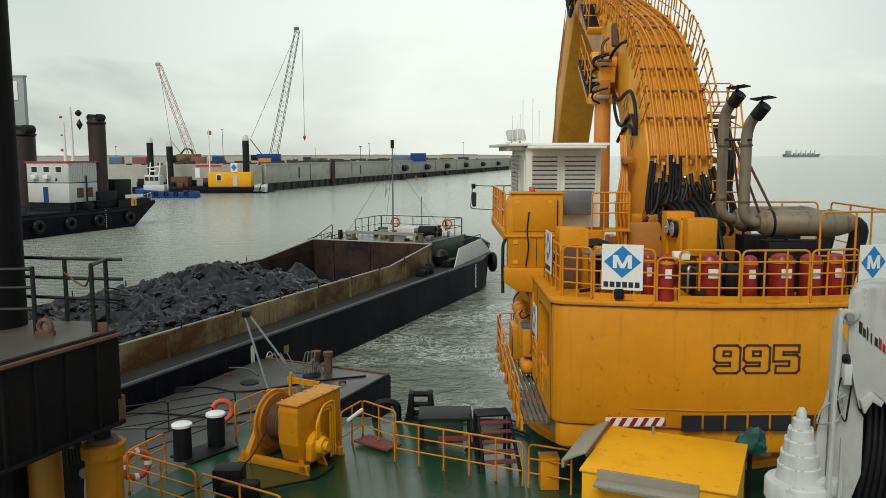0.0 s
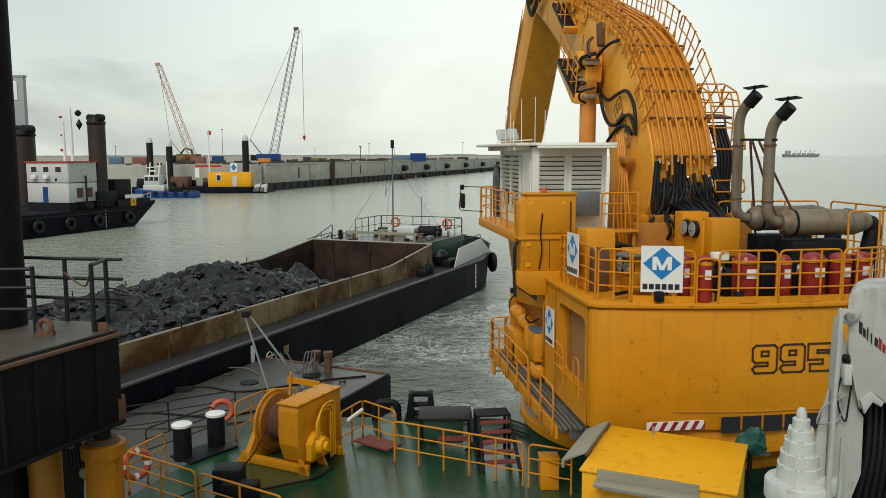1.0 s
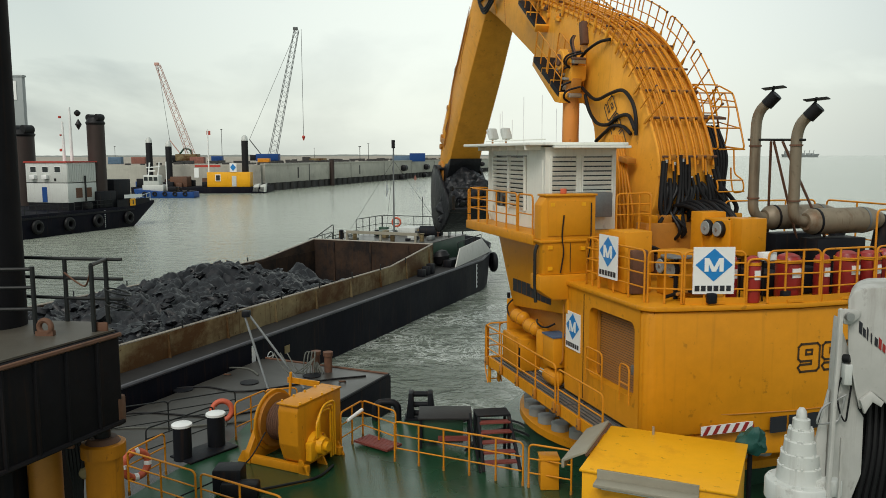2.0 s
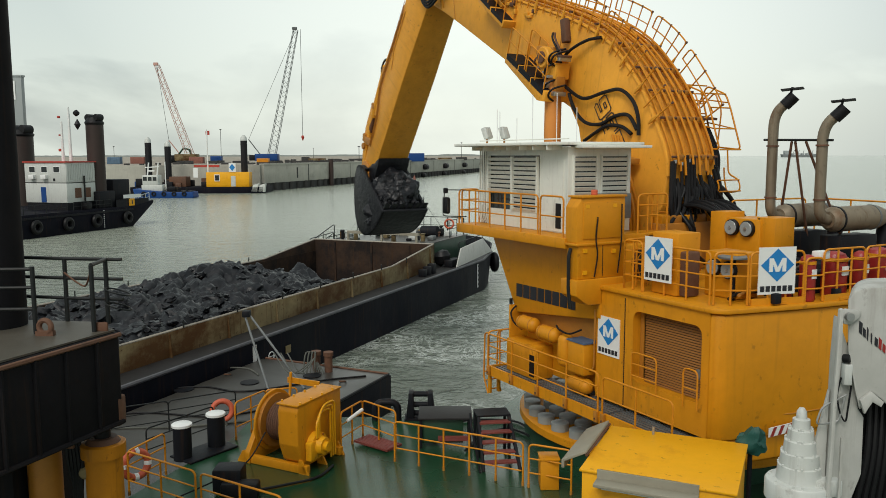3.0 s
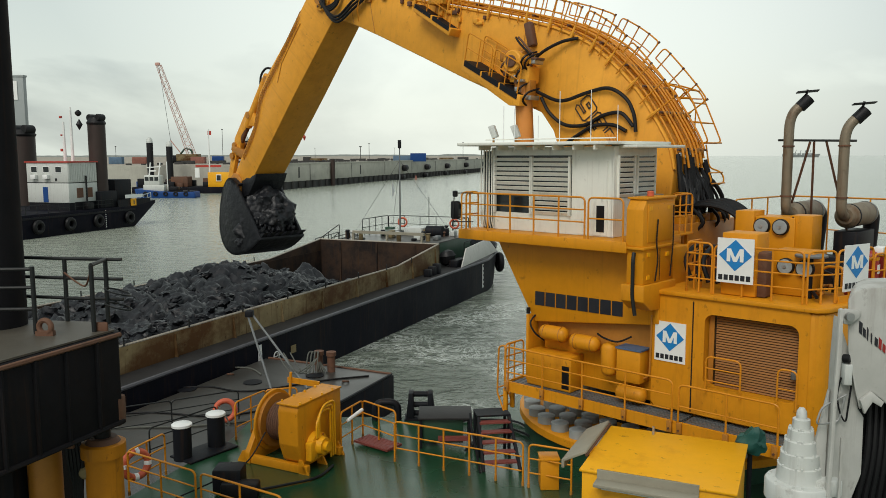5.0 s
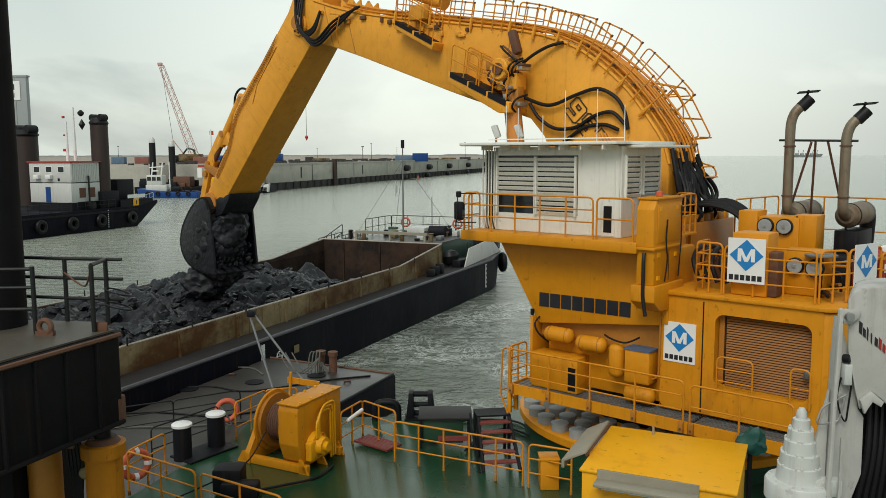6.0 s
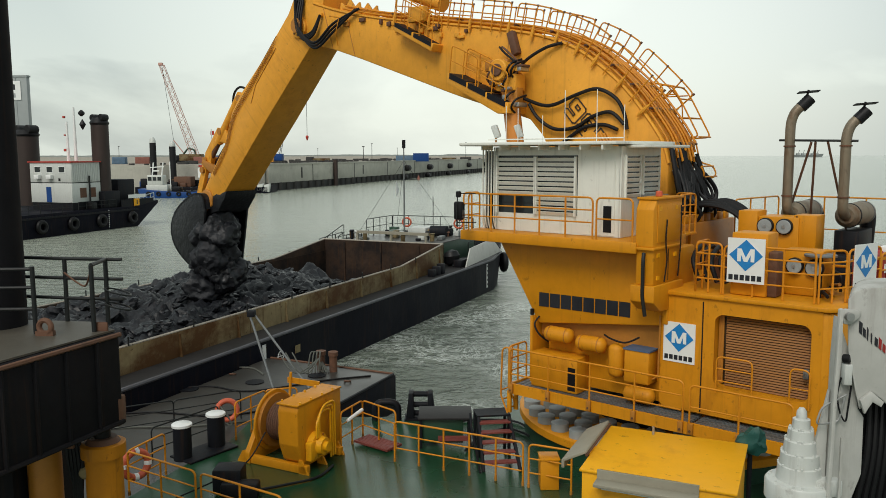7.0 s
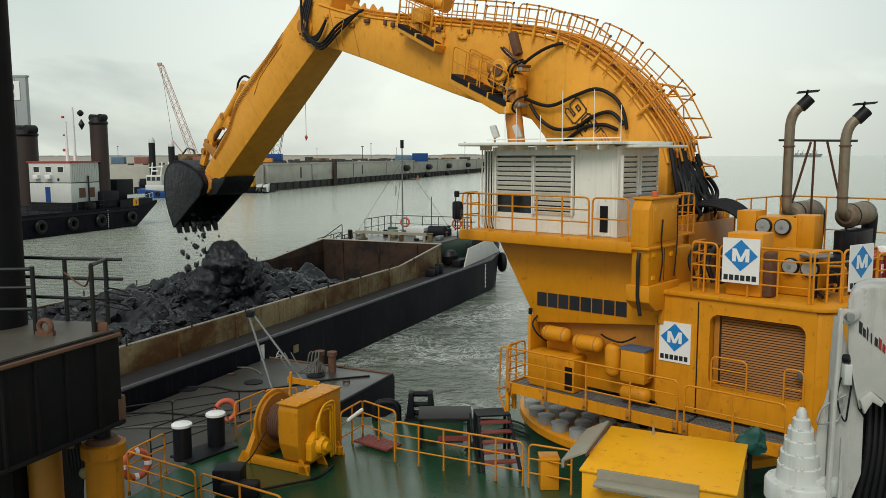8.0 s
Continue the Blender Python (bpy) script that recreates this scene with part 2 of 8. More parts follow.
SPUD_BROWN = surface("rusty_spud_steel", (0.030, 0.017, 0.013), 0.6, vary=0.3, grain=0.6, dirt=(0.02, 0.016, 0.015), dirt_amount=0.55, dirt_scale=0.5, streak=4)
SPUD_BLACK = surface("black_spud_steel", (0.012, 0.012, 0.014), 0.6, spec=0.25, vary=0.25, grain=0.8)
TARP = surface("green_tarpaulin", (0.006, 0.062, 0.048), 0.55, vary=0.2, grain=4, bump=0.25, bump_scale=7)
LAMP_GLASS = surface("lamp_glass", (0.30, 0.33, 0.33), 0.12, vary=0.15, grain=16, rvary=0.05)
DARK_GLASS = surface("dark_window_glass", (0.015, 0.02, 0.022), 0.08, vary=0.1, grain=3, bump=0, rvary=0.03)
PLANK = surface("weathered_box_plate", (0.28, 0.26, 0.20), 0.55, vary=0.15, grain=4, dirt=(0.16, 0.10, 0.05), dirt_amount=0.4, dirt_scale=2)
CANVAS_BLUE = surface("faded_blue_plate", (0.08, 0.13, 0.22), 0.6, vary=0.15, grain=4)


def water_material():
    """Silty harbour water: choppy relief at three scales and thin foam streaks near the hulls."""
    m = bpy.data.materials.new("harbour_water")
    m.use_nodes = True
    n, l = m.node_tree.nodes, m.node_tree.links
    b = n["Principled BSDF"]
    b.inputs["Roughness"].default_value = 0.16
    b.inputs["IOR"].default_value = 1.33
    co = n.new("ShaderNodeTexCoord")
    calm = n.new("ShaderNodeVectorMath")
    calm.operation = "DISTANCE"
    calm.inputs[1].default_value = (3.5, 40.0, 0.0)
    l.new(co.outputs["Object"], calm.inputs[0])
    last = None
    for scale, detail, strength, dist, stretch in ((0.16, 3, 0.16, 1.0, 1.6), (0.75, 5, 0.62, 0.55, 1.6), (2.6, 5, 0.75, 0.17, 1.4)):
        mp = n.new("ShaderNodeMapping")
        mp.inputs["Scale"].default_value = (1 / stretch, 1.0, 1.0)
        mp.inputs["Rotation"].default_value = (0, 0, 0.35)
        l.new(co.outputs["Object"], mp.inputs["Vector"])
        t = n.new("ShaderNodeTexNoise")
        t.inputs["Scale"].default_value = scale
        t.inputs["Detail"].default_value = detail
        t.inputs["Distortion"].default_value = 0.8
        l.new(mp.outputs["Vector"], t.inputs["Vector"])
        bp = n.new("ShaderNodeBump")
        fade = n.new("ShaderNodeMapRange")
        fade.inputs["From Min"].default_value, fade.inputs["From Max"].default_value = 18.0, 110.0
        fade.inputs["To Min"].default_value, fade.inputs["To Max"].default_value = strength, strength * 0.7
        l.new(calm.outputs["Value"], fade.inputs["Value"])
        l.new(fade.outputs["Result"], bp.inputs["Strength"])
        bp.inputs["Distance"].default_value = dist
        l.new(t.outputs["Fac"], bp.inputs["Height"])
        if last:
            l.new(last, bp.inputs["Normal"])
        last = bp.outputs["Normal"]
    l.new(last, b.inputs["Normal"])
    # foam: thin bright veins where two noises meet, within the churned water between the hulls
    f = n.new("ShaderNodeTexNoise")
    f.inputs["Scale"].default_value = 0.55
    f.inputs["Detail"].default_value = 9
    f.inputs["Roughness"].default_value = 0.72
    f.inputs["Distortion"].default_value = 2.2
    l.new(co.outputs["Object"], f.inputs["Vector"])
    d = n.new("ShaderNodeMath")
    d.operation = "SUBTRACT"
    d.inputs[1].default_value = 0.5
    l.new(f.outputs["Fac"], d.inputs[0])
    ab = n.new("ShaderNodeMath")
    ab.operation = "ABSOLUTE"
    l.new(d.outputs[0], ab.inputs[0])
    vein = n.new("ShaderNodeMapRange")
    vein.inputs["From Min"].default_value, vein.inputs["From Max"].default_value = 0.0, 0.04
    vein.inputs["To Min"].default_value, vein.inputs["To Max"].default_value = 1.0, 0.0
    l.new(ab.outputs[0], vein.inputs["Value"])
    patch = n.new("ShaderNodeTexNoise")
    patch.inputs["Scale"].default_value = 0.16
    patch.inputs["Detail"].default_value = 3
    l.new(co.outputs["Object"], patch.inputs["Vector"])
    pr = n.new("ShaderNodeMapRange")
    pr.inputs["From Min"].default_value, pr.inputs["From Max"].default_value = 0.42, 0.62
    l.new(patch.outputs["Fac"], pr.inputs["Value"])
    dist_ = n.new("ShaderNodeVectorMath")
    dist_.operation = "DISTANCE"
    dist_.inputs[1].default_value = (3.5, 42.0, 0.0)
    l.new(co.outputs["Object"], dist_.inputs[0])
    dr = n.new("ShaderNodeMapRange")
    dr.inputs["From Min"].default_value, dr.inputs["From Max"].default_value = 11.0, 22.0
    dr.inputs["To Min"].default_value, dr.inputs["To Max"].default_value = 1.0, 0.0
    l.new(dist_.outputs["Value"], dr.inputs["Value"])
    m1 = n.new("ShaderNodeMath")
    m1.operation = "MULTIPLY"
    l.new(vein.outputs["Result"], m1.inputs[0])
    l.new(pr.outputs["Result"], m1.inputs[1])
    m2 = n.new("ShaderNodeMath")
    m2.operation = "MULTIPLY"
    l.new(m1.outputs[0], m2.inputs[0])
    l.new(dr.outputs["Result"], m2.inputs[1])
    # near the hulls the base colour is darkened to stand in for their reflection
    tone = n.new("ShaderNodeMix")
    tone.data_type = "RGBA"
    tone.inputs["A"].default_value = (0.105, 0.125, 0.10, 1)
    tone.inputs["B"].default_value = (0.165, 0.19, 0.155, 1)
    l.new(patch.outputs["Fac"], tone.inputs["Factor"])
    mx = n.new("ShaderNodeMix")
    mx.data_type = "RGBA"
    mx.inputs["B"].default_value = (0.62, 0.66, 0.62, 1)
    # away from the dredger the colour pales, painting in the reflected sky
    sky_share = n.new("ShaderNodeMapRange")
    sky_share.inputs["From Min"].default_value, sky_share.inputs["From Max"].default_value = 16.0, 75.0
    l.new(calm.outputs["Value"], sky_share.inputs["Value"])
    sky_paled = n.new("ShaderNodeMix")
    sky_paled.data_type = "RGBA"
    sky_paled.inputs["B"].default_value = (0.325, 0.352, 0.292, 1)
    l.new(sky_share.outputs["Result"], sky_paled.inputs["Factor"])
    l.new(tone.outputs["Result"], sky_paled.inputs["A"])
    l.new(sky_paled.outputs["Result"], mx.inputs["A"])
    l.new(m2.outputs[0], mx.inputs["Factor"])
    l.new(mx.outputs["Result"], b.inputs["Base Color"])
    return m


WATER = water_material()

# ---- building helpers ----


def box(bm, c, s, bevel=0.0, m=None):
    """A box of size s centred at c."""
    r = bmesh.ops.create_cube(bm, size=1.0)["verts"]
    for v in r:
        v.co = Vector((v.co.x * s[0], v.co.y * s[1], v.co.z * s[2]))
    if bevel:
        es = list({e for v in r for e in v.link_edges})
        out = bmesh.ops.bevel(bm, geom=es, offset=bevel, segments=2, affect="EDGES", profile=0.5)
        r = list({v for f in out["faces"] for v in f.verts} | {v for v in r if v.is_valid})
    mm = Matrix.Translation(c) if m is None else m @ Matrix.Translation(c)
    for v in r:
        v.co = mm @ v.co
    return r


def span(bm, a, b, bevel=0.0):
    """A box between two corners."""
    c = [(a[i] + b[i]) / 2 for i in range(3)]
    return box(bm, c, [abs(b[i] - a[i]) for i in range(3)], bevel)


def ring(bm, centre, axis, r, n, ref=None):
    axis = axis.normalized()
    a = ref if ref is not None else axis.orthogonal().normalized()
    b = axis.cross(a).normalized()
    return [bm.verts.new(centre + r * (math.cos(2 * math.pi * i / n) * a + math.sin(2 * math.pi * i / n) * b)) for i in range(n)]


def tube(bm, pts, r, n=8, caps=True):
    """A bar or pipe along a polyline, with a radius or one radius for each point."""
    pts = [Vector(p) for p in pts]
    rs = r if isinstance(r, (list, tuple)) else [r] * len(pts)
    last, ref = None, None
    for i, p in enumerate(pts):
        d = (pts[min(i + 1, len(pts) - 1)] - pts[max(i - 1, 0)]).normalized()
        if ref is None:
            ref = d.orthogonal().normalized()
        else:
            ref = (ref - d * ref.dot(d))
            ref = ref.normalized() if ref.length > 1e-4 else d.orthogonal().normalized()
        cur = ring(bm, p, d, rs[i], n, ref)
        if last:
            for k in range(n):
                bm.faces.new((last[k], last[(k + 1) % n], cur[(k + 1) % n], cur[k]))
        elif caps:
            bm.faces.new(list(reversed(cur)))
        last = cur
    if caps:
        bm.faces.new(last)


def curve_pts(pts, steps=6):
    """A smooth line through the points."""
    pts = [Vector(p) for p in pts]
    out = []
    for i in range(len(pts) - 1):
        p0, p1, p2, p3 = pts[max(i - 1, 0)], pts[i], pts[i + 1], pts[min(i + 2, len(pts) - 1)]
        for k in range(steps):
            t = k / steps
            out.append(0.5 * ((2 * p1) + (p2 - p0) * t + (2 * p0 - 5 * p1 + 4 * p2 - p3) * t * t + (3 * p1 - p0 - 3 * p2 + p3) * t ** 3))
    out.append(pts[-1])
    return out


def bent(pts, r=0.12, n=4):
    """The same line with rounded corners."""
    pts = [Vector(p) for p in pts]
    out = [pts[0]]
    for i in range(1, len(pts) - 1):
        a, b, c = pts[i - 1], pts[i], pts[i + 1]
        ra = min(r, (a - b).length * 0.45)
        rc = min(r, (c - b).length * 0.45)
        p, q = b + (a - b).normalized() * ra, b + (c - b).normalized() * rc
        for k in range(n + 1):
            t = k / n
            out.append((1 - t) ** 2 * p + 2 * t * (1 - t) * b + t * t * q)
    out.append(pts[-1])
    return out


def prism(bm, outline, a, b, plane="yz", bevel=0.0, taper=None):
    """An outline extruded between a and b across its plane. taper(u, v) scales the width at a point."""
    def place(u, v, w):
        if taper:
            w = w * taper(u, v)
        return {"yz": (w, u, v), "xy": (u, v, w), "xz": (u, w, v)}[plane]
    lo = [bm.verts.new(place(u, v, a)) for u, v in outline]
    hi = [bm.verts.new(place(u, v, b)) for u, v in outline]
    n = len(outline)
    fs = [bm.faces.new(lo), bm.faces.new(hi)]
    for i in range(n):
        fs.append(bm.faces.new((lo[i], lo[(i + 1) % n], hi[(i + 1) % n], hi[i])))
    bmesh.ops.recalc_face_normals(bm, faces=fs)
    if bevel:
        bmesh.ops.bevel(bm, geom=list({e for f in fs for e in f.edges}), offset=bevel, segments=2, affect="EDGES", profile=0.5)


def disc(bm, c, axis, r, h, n=20, bevel=0.0):
    c, axis = Vector(c), Vector(axis).normalized()
    if bevel:
        tube(bm, [c - axis * h / 2, c - axis * (h / 2 - bevel), c + axis * (h / 2 - bevel), c + axis * h / 2], [r - bevel, r, r, r - bevel], n)
    else:
        tube(bm, [c - axis * h / 2, c + axis * h / 2], r, n)


def torus(bm, c, axis, R, r, n=28, k=10):
    c, axis = Vector(c), Vector(axis).normalized()
    a = axis.orthogonal().normalized()
    b = axis.cross(a)
    rows = []
    for i in range(n):
        t = 2 * math.pi * i / n
        d = math.cos(t) * a + math.sin(t) * b
        rows.append([bm.verts.new(c + d * (R + r * math.cos(2 * math.pi * j / k)) + axis * r * math.sin(2 * math.pi * j / k)) for j in range(k)])
    for i in range(n):
        for j in range(k):
            bm.faces.new((rows[i][j], rows[(i + 1) % n][j], rows[(i + 1) % n][(j + 1) % k], rows[i][(j + 1) % k]))


def finish(bm, name, material, smooth=40):
    bmesh.ops.recalc_face_normals(bm, faces=bm.faces)
    me = bpy.data.meshes.new(name)
    bm.to_mesh(me)
    bm.free()
    me.materials.append(material)
    if smooth:
        me.shade_smooth()
        me.set_sharp_from_angle(angle=radians(smooth))
    return me


def part(name, bm, material, parent, label="", at=None, smooth=40):
    ob = new(name, finish(bm, name, material, smooth))
    ob.parent = parent
    if at is not None:
        ob.matrix_basis = at
    return tagged(ob, label=label)


def thing(name, at, label, category, group="", kind=""):
    ob = new(name)
    ob.empty_display_size = 0.3
    ob.matrix_basis = at
    return tagged(ob, label, category, group, kind)


def solid(name, bm, material, at, label, category, group="", kind="", smooth=40):
    ob = new(name, finish(bm, name, material, smooth))
    ob.matrix_basis = at
    return tagged(ob, label, category, group, kind)


def made(fn, *args, **kw):
    bm = bmesh.new()
    fn(bm, *args, **kw)
    return bm


def rail_panel(parent, a, b, h=1.1, posts=3, bars=(0.5, 1.0), r=0.024, mat=None, close=True, foot=0.0):
    """A run of guard rail from a to b: one bent top rail with its end posts, inner posts and lower rails."""
    mat = mat or YELLOW_RAIL
    a, b = Vector(a), Vector(b)
    up = Vector((0, 0, h))
    part("top_rail", made(tube, bent([a, a + up, b + up, b], 0.14) if close else [a + up, b + up], r, 8), mat, parent)
    for k in bars:
        if k < 0.99:
            part("mid_rail", made(tube, [a.lerp(b, 0.01) + up * k, a.lerp(b, 0.99) + up * k], r * 0.8, 6), mat, parent)
    for i in range(posts):
        t = (i + 1) / (posts + 1) if close else i / max(posts - 1, 1)
        p = a.lerp(b, t)
        part("post", made(tube, [p - Vector((0, 0, foot)), p + up], r, 8), mat, parent)

# ---- water, deck and pedestal ----
bm = bmesh.new()
bmesh.ops.create_grid(bm, x_segments=2, y_segments=2, size=4500)
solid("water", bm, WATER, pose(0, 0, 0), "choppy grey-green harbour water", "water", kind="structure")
bm = bmesh.new()
prism(bm, [(-9.6, -12), (16, -12), (16, 29), (6, 29), (3.6, 27.9), (2.6, 26.6), (1.6, 24.5), (0.2, 24.3), (-5.9, 24.2), (-6.15, 22.2), (-7.25, 19.3), (-9.6, 12)], -1.0, 1.9, "xy", bevel=0.05)
deck = solid("pontoon_deck", bm, DECK_GREEN, pose(0, 0, 0), "green painted steel deck of the dredging pontoon", "deck", kind="structure")


def pedestal():
    t = thing("slewing_pedestal", pose(6.577, 23.0, 1.9), "green steel pedestal with a yellow flange and round caps", "pedestal")
    part("drum", made(tube, [(0, 0, 0), (0, 0, 0.44)], 4.16, 64), GREEN_STEEL, t)
    part("flange", made(tube, [(0, 0, 0.44), (0, 0, 0.47), (0, 0, 0.66), (0, 0, 0.69)], [4.26, 4.3, 4.3, 4.26], 64), YELLOW, t, "yellow painted flange")
    part("slewing_ring", made(tube, [(0, 0, 0.69), (0, 0, 1.36)], 2.2, 48), BLACK_STEEL, t)
    for r, n, off in ((3.95, 36, 0.0), (3.38, 31, 0.1), (2.8, 26, 0.0)):
        for k in range(n):
            a = 2 * math.pi * k / n + off
            part("cap", made(tube, [(r * math.cos(a), r * math.sin(a), 0.68), (r * math.cos(a), r * math.sin(a), 0.90), (r * math.cos(a), r * math.sin(a), 0.92)], [0.24, 0.24, 0.2], 18), GREY_SHED, t)
    return t


pedestal()

# ---- the slewing backhoe ----
AXIS = (6.577, 23.0)
ZB = 3.3                      # height of the slewing ring
FOOT = (1.7, 7.0)             # boom foot pin, local y and height
ELBOW = (15.35, 15.07)        # boom head pin in the rest pose
STICK_LEN = 10.0


def sign_panel(parent, a, u, v, w=0.9, h=1.0, frame_mat=None):
    """A white sign board with a blue diamond, a white zigzag and a dark bar below it. a: lower left corner, u: to the right, v: up."""
    a, u, v = Vector(a), Vector(u).normalized(), Vector(v).normalized()
    nrm = u.cross(v)

    def plate(outline, lift, thick):
        bm = bmesh.new()
        lo = [bm.verts.new(a + u * x * w + v * y * h + nrm * (lift - thick)) for x, y in outline]
        hi = [bm.verts.new(a + u * x * w + v * y * h + nrm * lift) for x, y in outline]
        bm.faces.new(hi)
        bm.faces.new(lo[::-1])
        k = len(outline)
        for i in range(k):
            bm.faces.new((lo[i], lo[(i + 1) % k], hi[(i + 1) % k], hi[i]))
        return bm
    board = part("sign", plate([(0, 0), (1, 0), (1, 1), (0, 1)], 0.0, 0.02), SIGN_WHITE, parent, "white sign board with a blue diamond", smooth=0)
    part("diamond", plate([(0.5, 0.27), (0.95, 0.62), (0.5, 0.97), (0.05, 0.62)], 0.006, 0.004), SIGN_BLUE, board, smooth=0)
    zig = [(0.27, 0.48), (0.37, 0.48), (0.37, 0.64), (0.45, 0.48), (0.55, 0.48), (0.63, 0.64), (0.63, 0.48), (0.73, 0.48), (0.73, 0.77), (0.62, 0.77), (0.5, 0.57), (0.38, 0.77), (0.27, 0.77)]
    part("zigzag", plate(zig, 0.012, 0.004), SIGN_WHITE, board, "white zigzag on the blue", smooth=0)
    for k in range(6):
        x0 = 0.05 + 0.152 * k
        part("lettering_bar", plate([(x0, 0.06), (x0 + 0.115, 0.06), (x0 + 0.115, 0.18), (x0, 0.18)], 0.006, 0.004), INK, board, smooth=0)
    return board


def digits(parent, text, size, a, u, v, mat, stroke=0.035):
    """Outlined block numerals standing 4 mm proud of the plate behind them."""
    a, u, v = Vector(a), Vector(u).normalized(), Vector(v).normalized()
    nrm = u.cross(v)
    glyph = {"9": [[(0.12, 0), (0.88, 0), (1, 0.1), (1, 0.9), (0.88, 1), (0.12, 1), (0, 0.9), (0, 0.48), (0.12, 0.38), (0.62, 0.38), (0.62, 0.26), (0.1, 0.26), (0, 0.16)], [(0.36, 0.62), (0.64, 0.62), (0.64, 0.78), (0.36, 0.78)]],
             "5": [[(0.1, 0), (0.88, 0), (1, 0.1), (1, 0.56), (0.88, 0.66), (0.38, 0.66), (0.38, 0.76), (0.98, 0.76), (0.98, 1), (0, 1), (0, 0.42), (0.62, 0.42), (0.62, 0.26), (0.1, 0.26)]]}
    for i, ch in enumerate(text):
        bm = bmesh.new()
        for loop in glyph[ch]:
            k = len(loop)
            P = [a + u * ((i * 1.14 + x) * size * 0.92) + v * (y * size) + nrm * 0.006 for x, y in loop]
            for j in range(k):
                p, q = P[j], P[(j + 1) % k]
                d = (q - p).normalized()
                s = nrm.cross(d) * stroke / 2
                p, q = p - d * stroke / 2, q + d * stroke / 2
                bm.faces.new([bm.verts.new(c) for c in (p - s, q - s, q + s, p + s)])
        part("numeral", bm, mat, parent, "outlined numeral " + ch, smooth=0)


def bars_text(parent, a, u, v, w, h, n, mat, gap=0.16):
    """Lettering shown as a row of plain blocks."""
    a, u, v = Vector(a), Vector(u).normalized(), Vector(v).normalized()
    nrm = u.cross(v)
    cell = w / n
    for i in range(n):
        bm = bmesh.new()
        p = a + u * cell * i + nrm * 0.006
        q = p + u * cell * (1 - gap)
        bm.faces.new([bm.verts.new(c) for c in (p, q, q + v * h, p + v * h)])
        part("lettering_bar", bm, mat, parent, smooth=0)


def excavator():
    root = thing("excavator", pose(AXIS[0], AXIS[1], ZB), "large yellow slewing backhoe excavator mounted on a dredging pontoon", "excavator")

    def xp(name, bm, mat, label="", parent=None, smooth=40):
        bmesh.ops.translate(bm, verts=bm.verts, vec=(0, 0, -ZB))
        return part(name, bm, mat, parent or root, label, smooth=smooth)

    # main housing: rounded tail and flat flanks
    def house_outline(o=0.0):
        return [(-3.86 - o, -1.6), (-3.86 - o, -5.2), (-4.15 - o, -5.2), (-4.15 - o, -5.3), (-4.12 - o, -5.42), (-4.04 - o, -5.52), (-3.92 - o * 0.9, -5.6 - o * 0.4), (-3.5 - o * 0.7, -5.69 - o * 0.6), (-2.2, -5.92 - o), (-0.8, -6.1 - o), (1.0, -6.1 - o), (2.3, -5.95 - o),
                (3.3, -5.6 - o), (3.7 + o, -5.0), (3.7 + o, 1.8), (-1.6, 2.2), (-2.4, -1.6)]
    bm = bmesh.new()
    prism(bm, house_outline(), 4.0, 6.72, "xy", bevel=0.10)
    house = xp("house", bm, YELLOW, "yellow painted engine house with a rounded tail")
    bm = bmesh.new()
    prism(bm, house_outline(-0.12), 3.45, 3.995, "xy", bevel=0.05)
    xp("counterweight_foot", bm, YELLOW)
    bm = bmesh.new()
    prism(bm, [(-4.22, -1.6)] + house_outline(0.07)[2:], 6.73, 6.83, "xy", bevel=0.02)
    xp("deck_plate", bm, YELLOW)
    # vertical seams on the flank and tail
    xp("seam", made(box, (-4.155, -2.74, 5.35), (0.012, 0.03, 2.6)), BLACK)
    # flank panel with a deep rounded opening, and the cooling grille inside it
    y0, y1, z0, z1, r = -5.10, -3.02, 4.72, 6.40, 0.2
    ring_pts = []
    for cy, cz, a0 in ((y1 - r, z1 - r, 0), (y0 + r, z1 - r, 90), (y0 + r, z0 + r, 180), (y1 - r, z0 + r, 270)):
        for k in range(6):
            a = radians(a0 + 90 * k / 5)
            ring_pts.append((cy + r * math.cos(a), cz + r * math.sin(a)))
    my, mz = (y0 + y1) / 2, (z0 + z1) / 2
    oy0, oy1, oz0, oz1 = -5.31, -1.72, 4.02, 6.72
    bm = bmesh.new()
    hole, front, rear = [], [], []
    for y, z in ring_pts:  # each point of the opening has a partner on the panel's rim
        dy, dz_ = y - my, z - mz
        f = min((oy1 - my) / dy if dy > 1e-6 else ((oy0 - my) / dy if dy < -1e-6 else 1e9), (oz1 - mz) / dz_ if dz_ > 1e-6 else ((oz0 - mz) / dz_ if dz_ < -1e-6 else 1e9))
        front.append(bm.verts.new((-4.156, y, z)))
        rear.append(bm.verts.new((-3.87, y, z)))
        hole.append(bm.verts.new((-4.156, my + dy * f, mz + dz_ * f)))
    n = len(ring_pts)
    for k in range(n):
        q = (k + 1) % n
        bm.faces.new((hole[k], hole[q], front[q], front[k]))
        bm.faces.new((front[k], front[q], rear[q], rear[k]))
        if k % 6 == 5:
            a, b = hole[k].co, hole[q].co
            c = Vector((-4.156, a.y if abs(a.y - oy0) < 1e-4 or abs(a.y - oy1) < 1e-4 else b.y, a.z if abs(a.z - oz0) < 1e-4 or abs(a.z - oz1) < 1e-4 else b.z))
            if (c - a).length > 1e-3 and (c - b).length > 1e-3:
                bm.faces.new((hole[k], bm.verts.new(c), hole[q]))
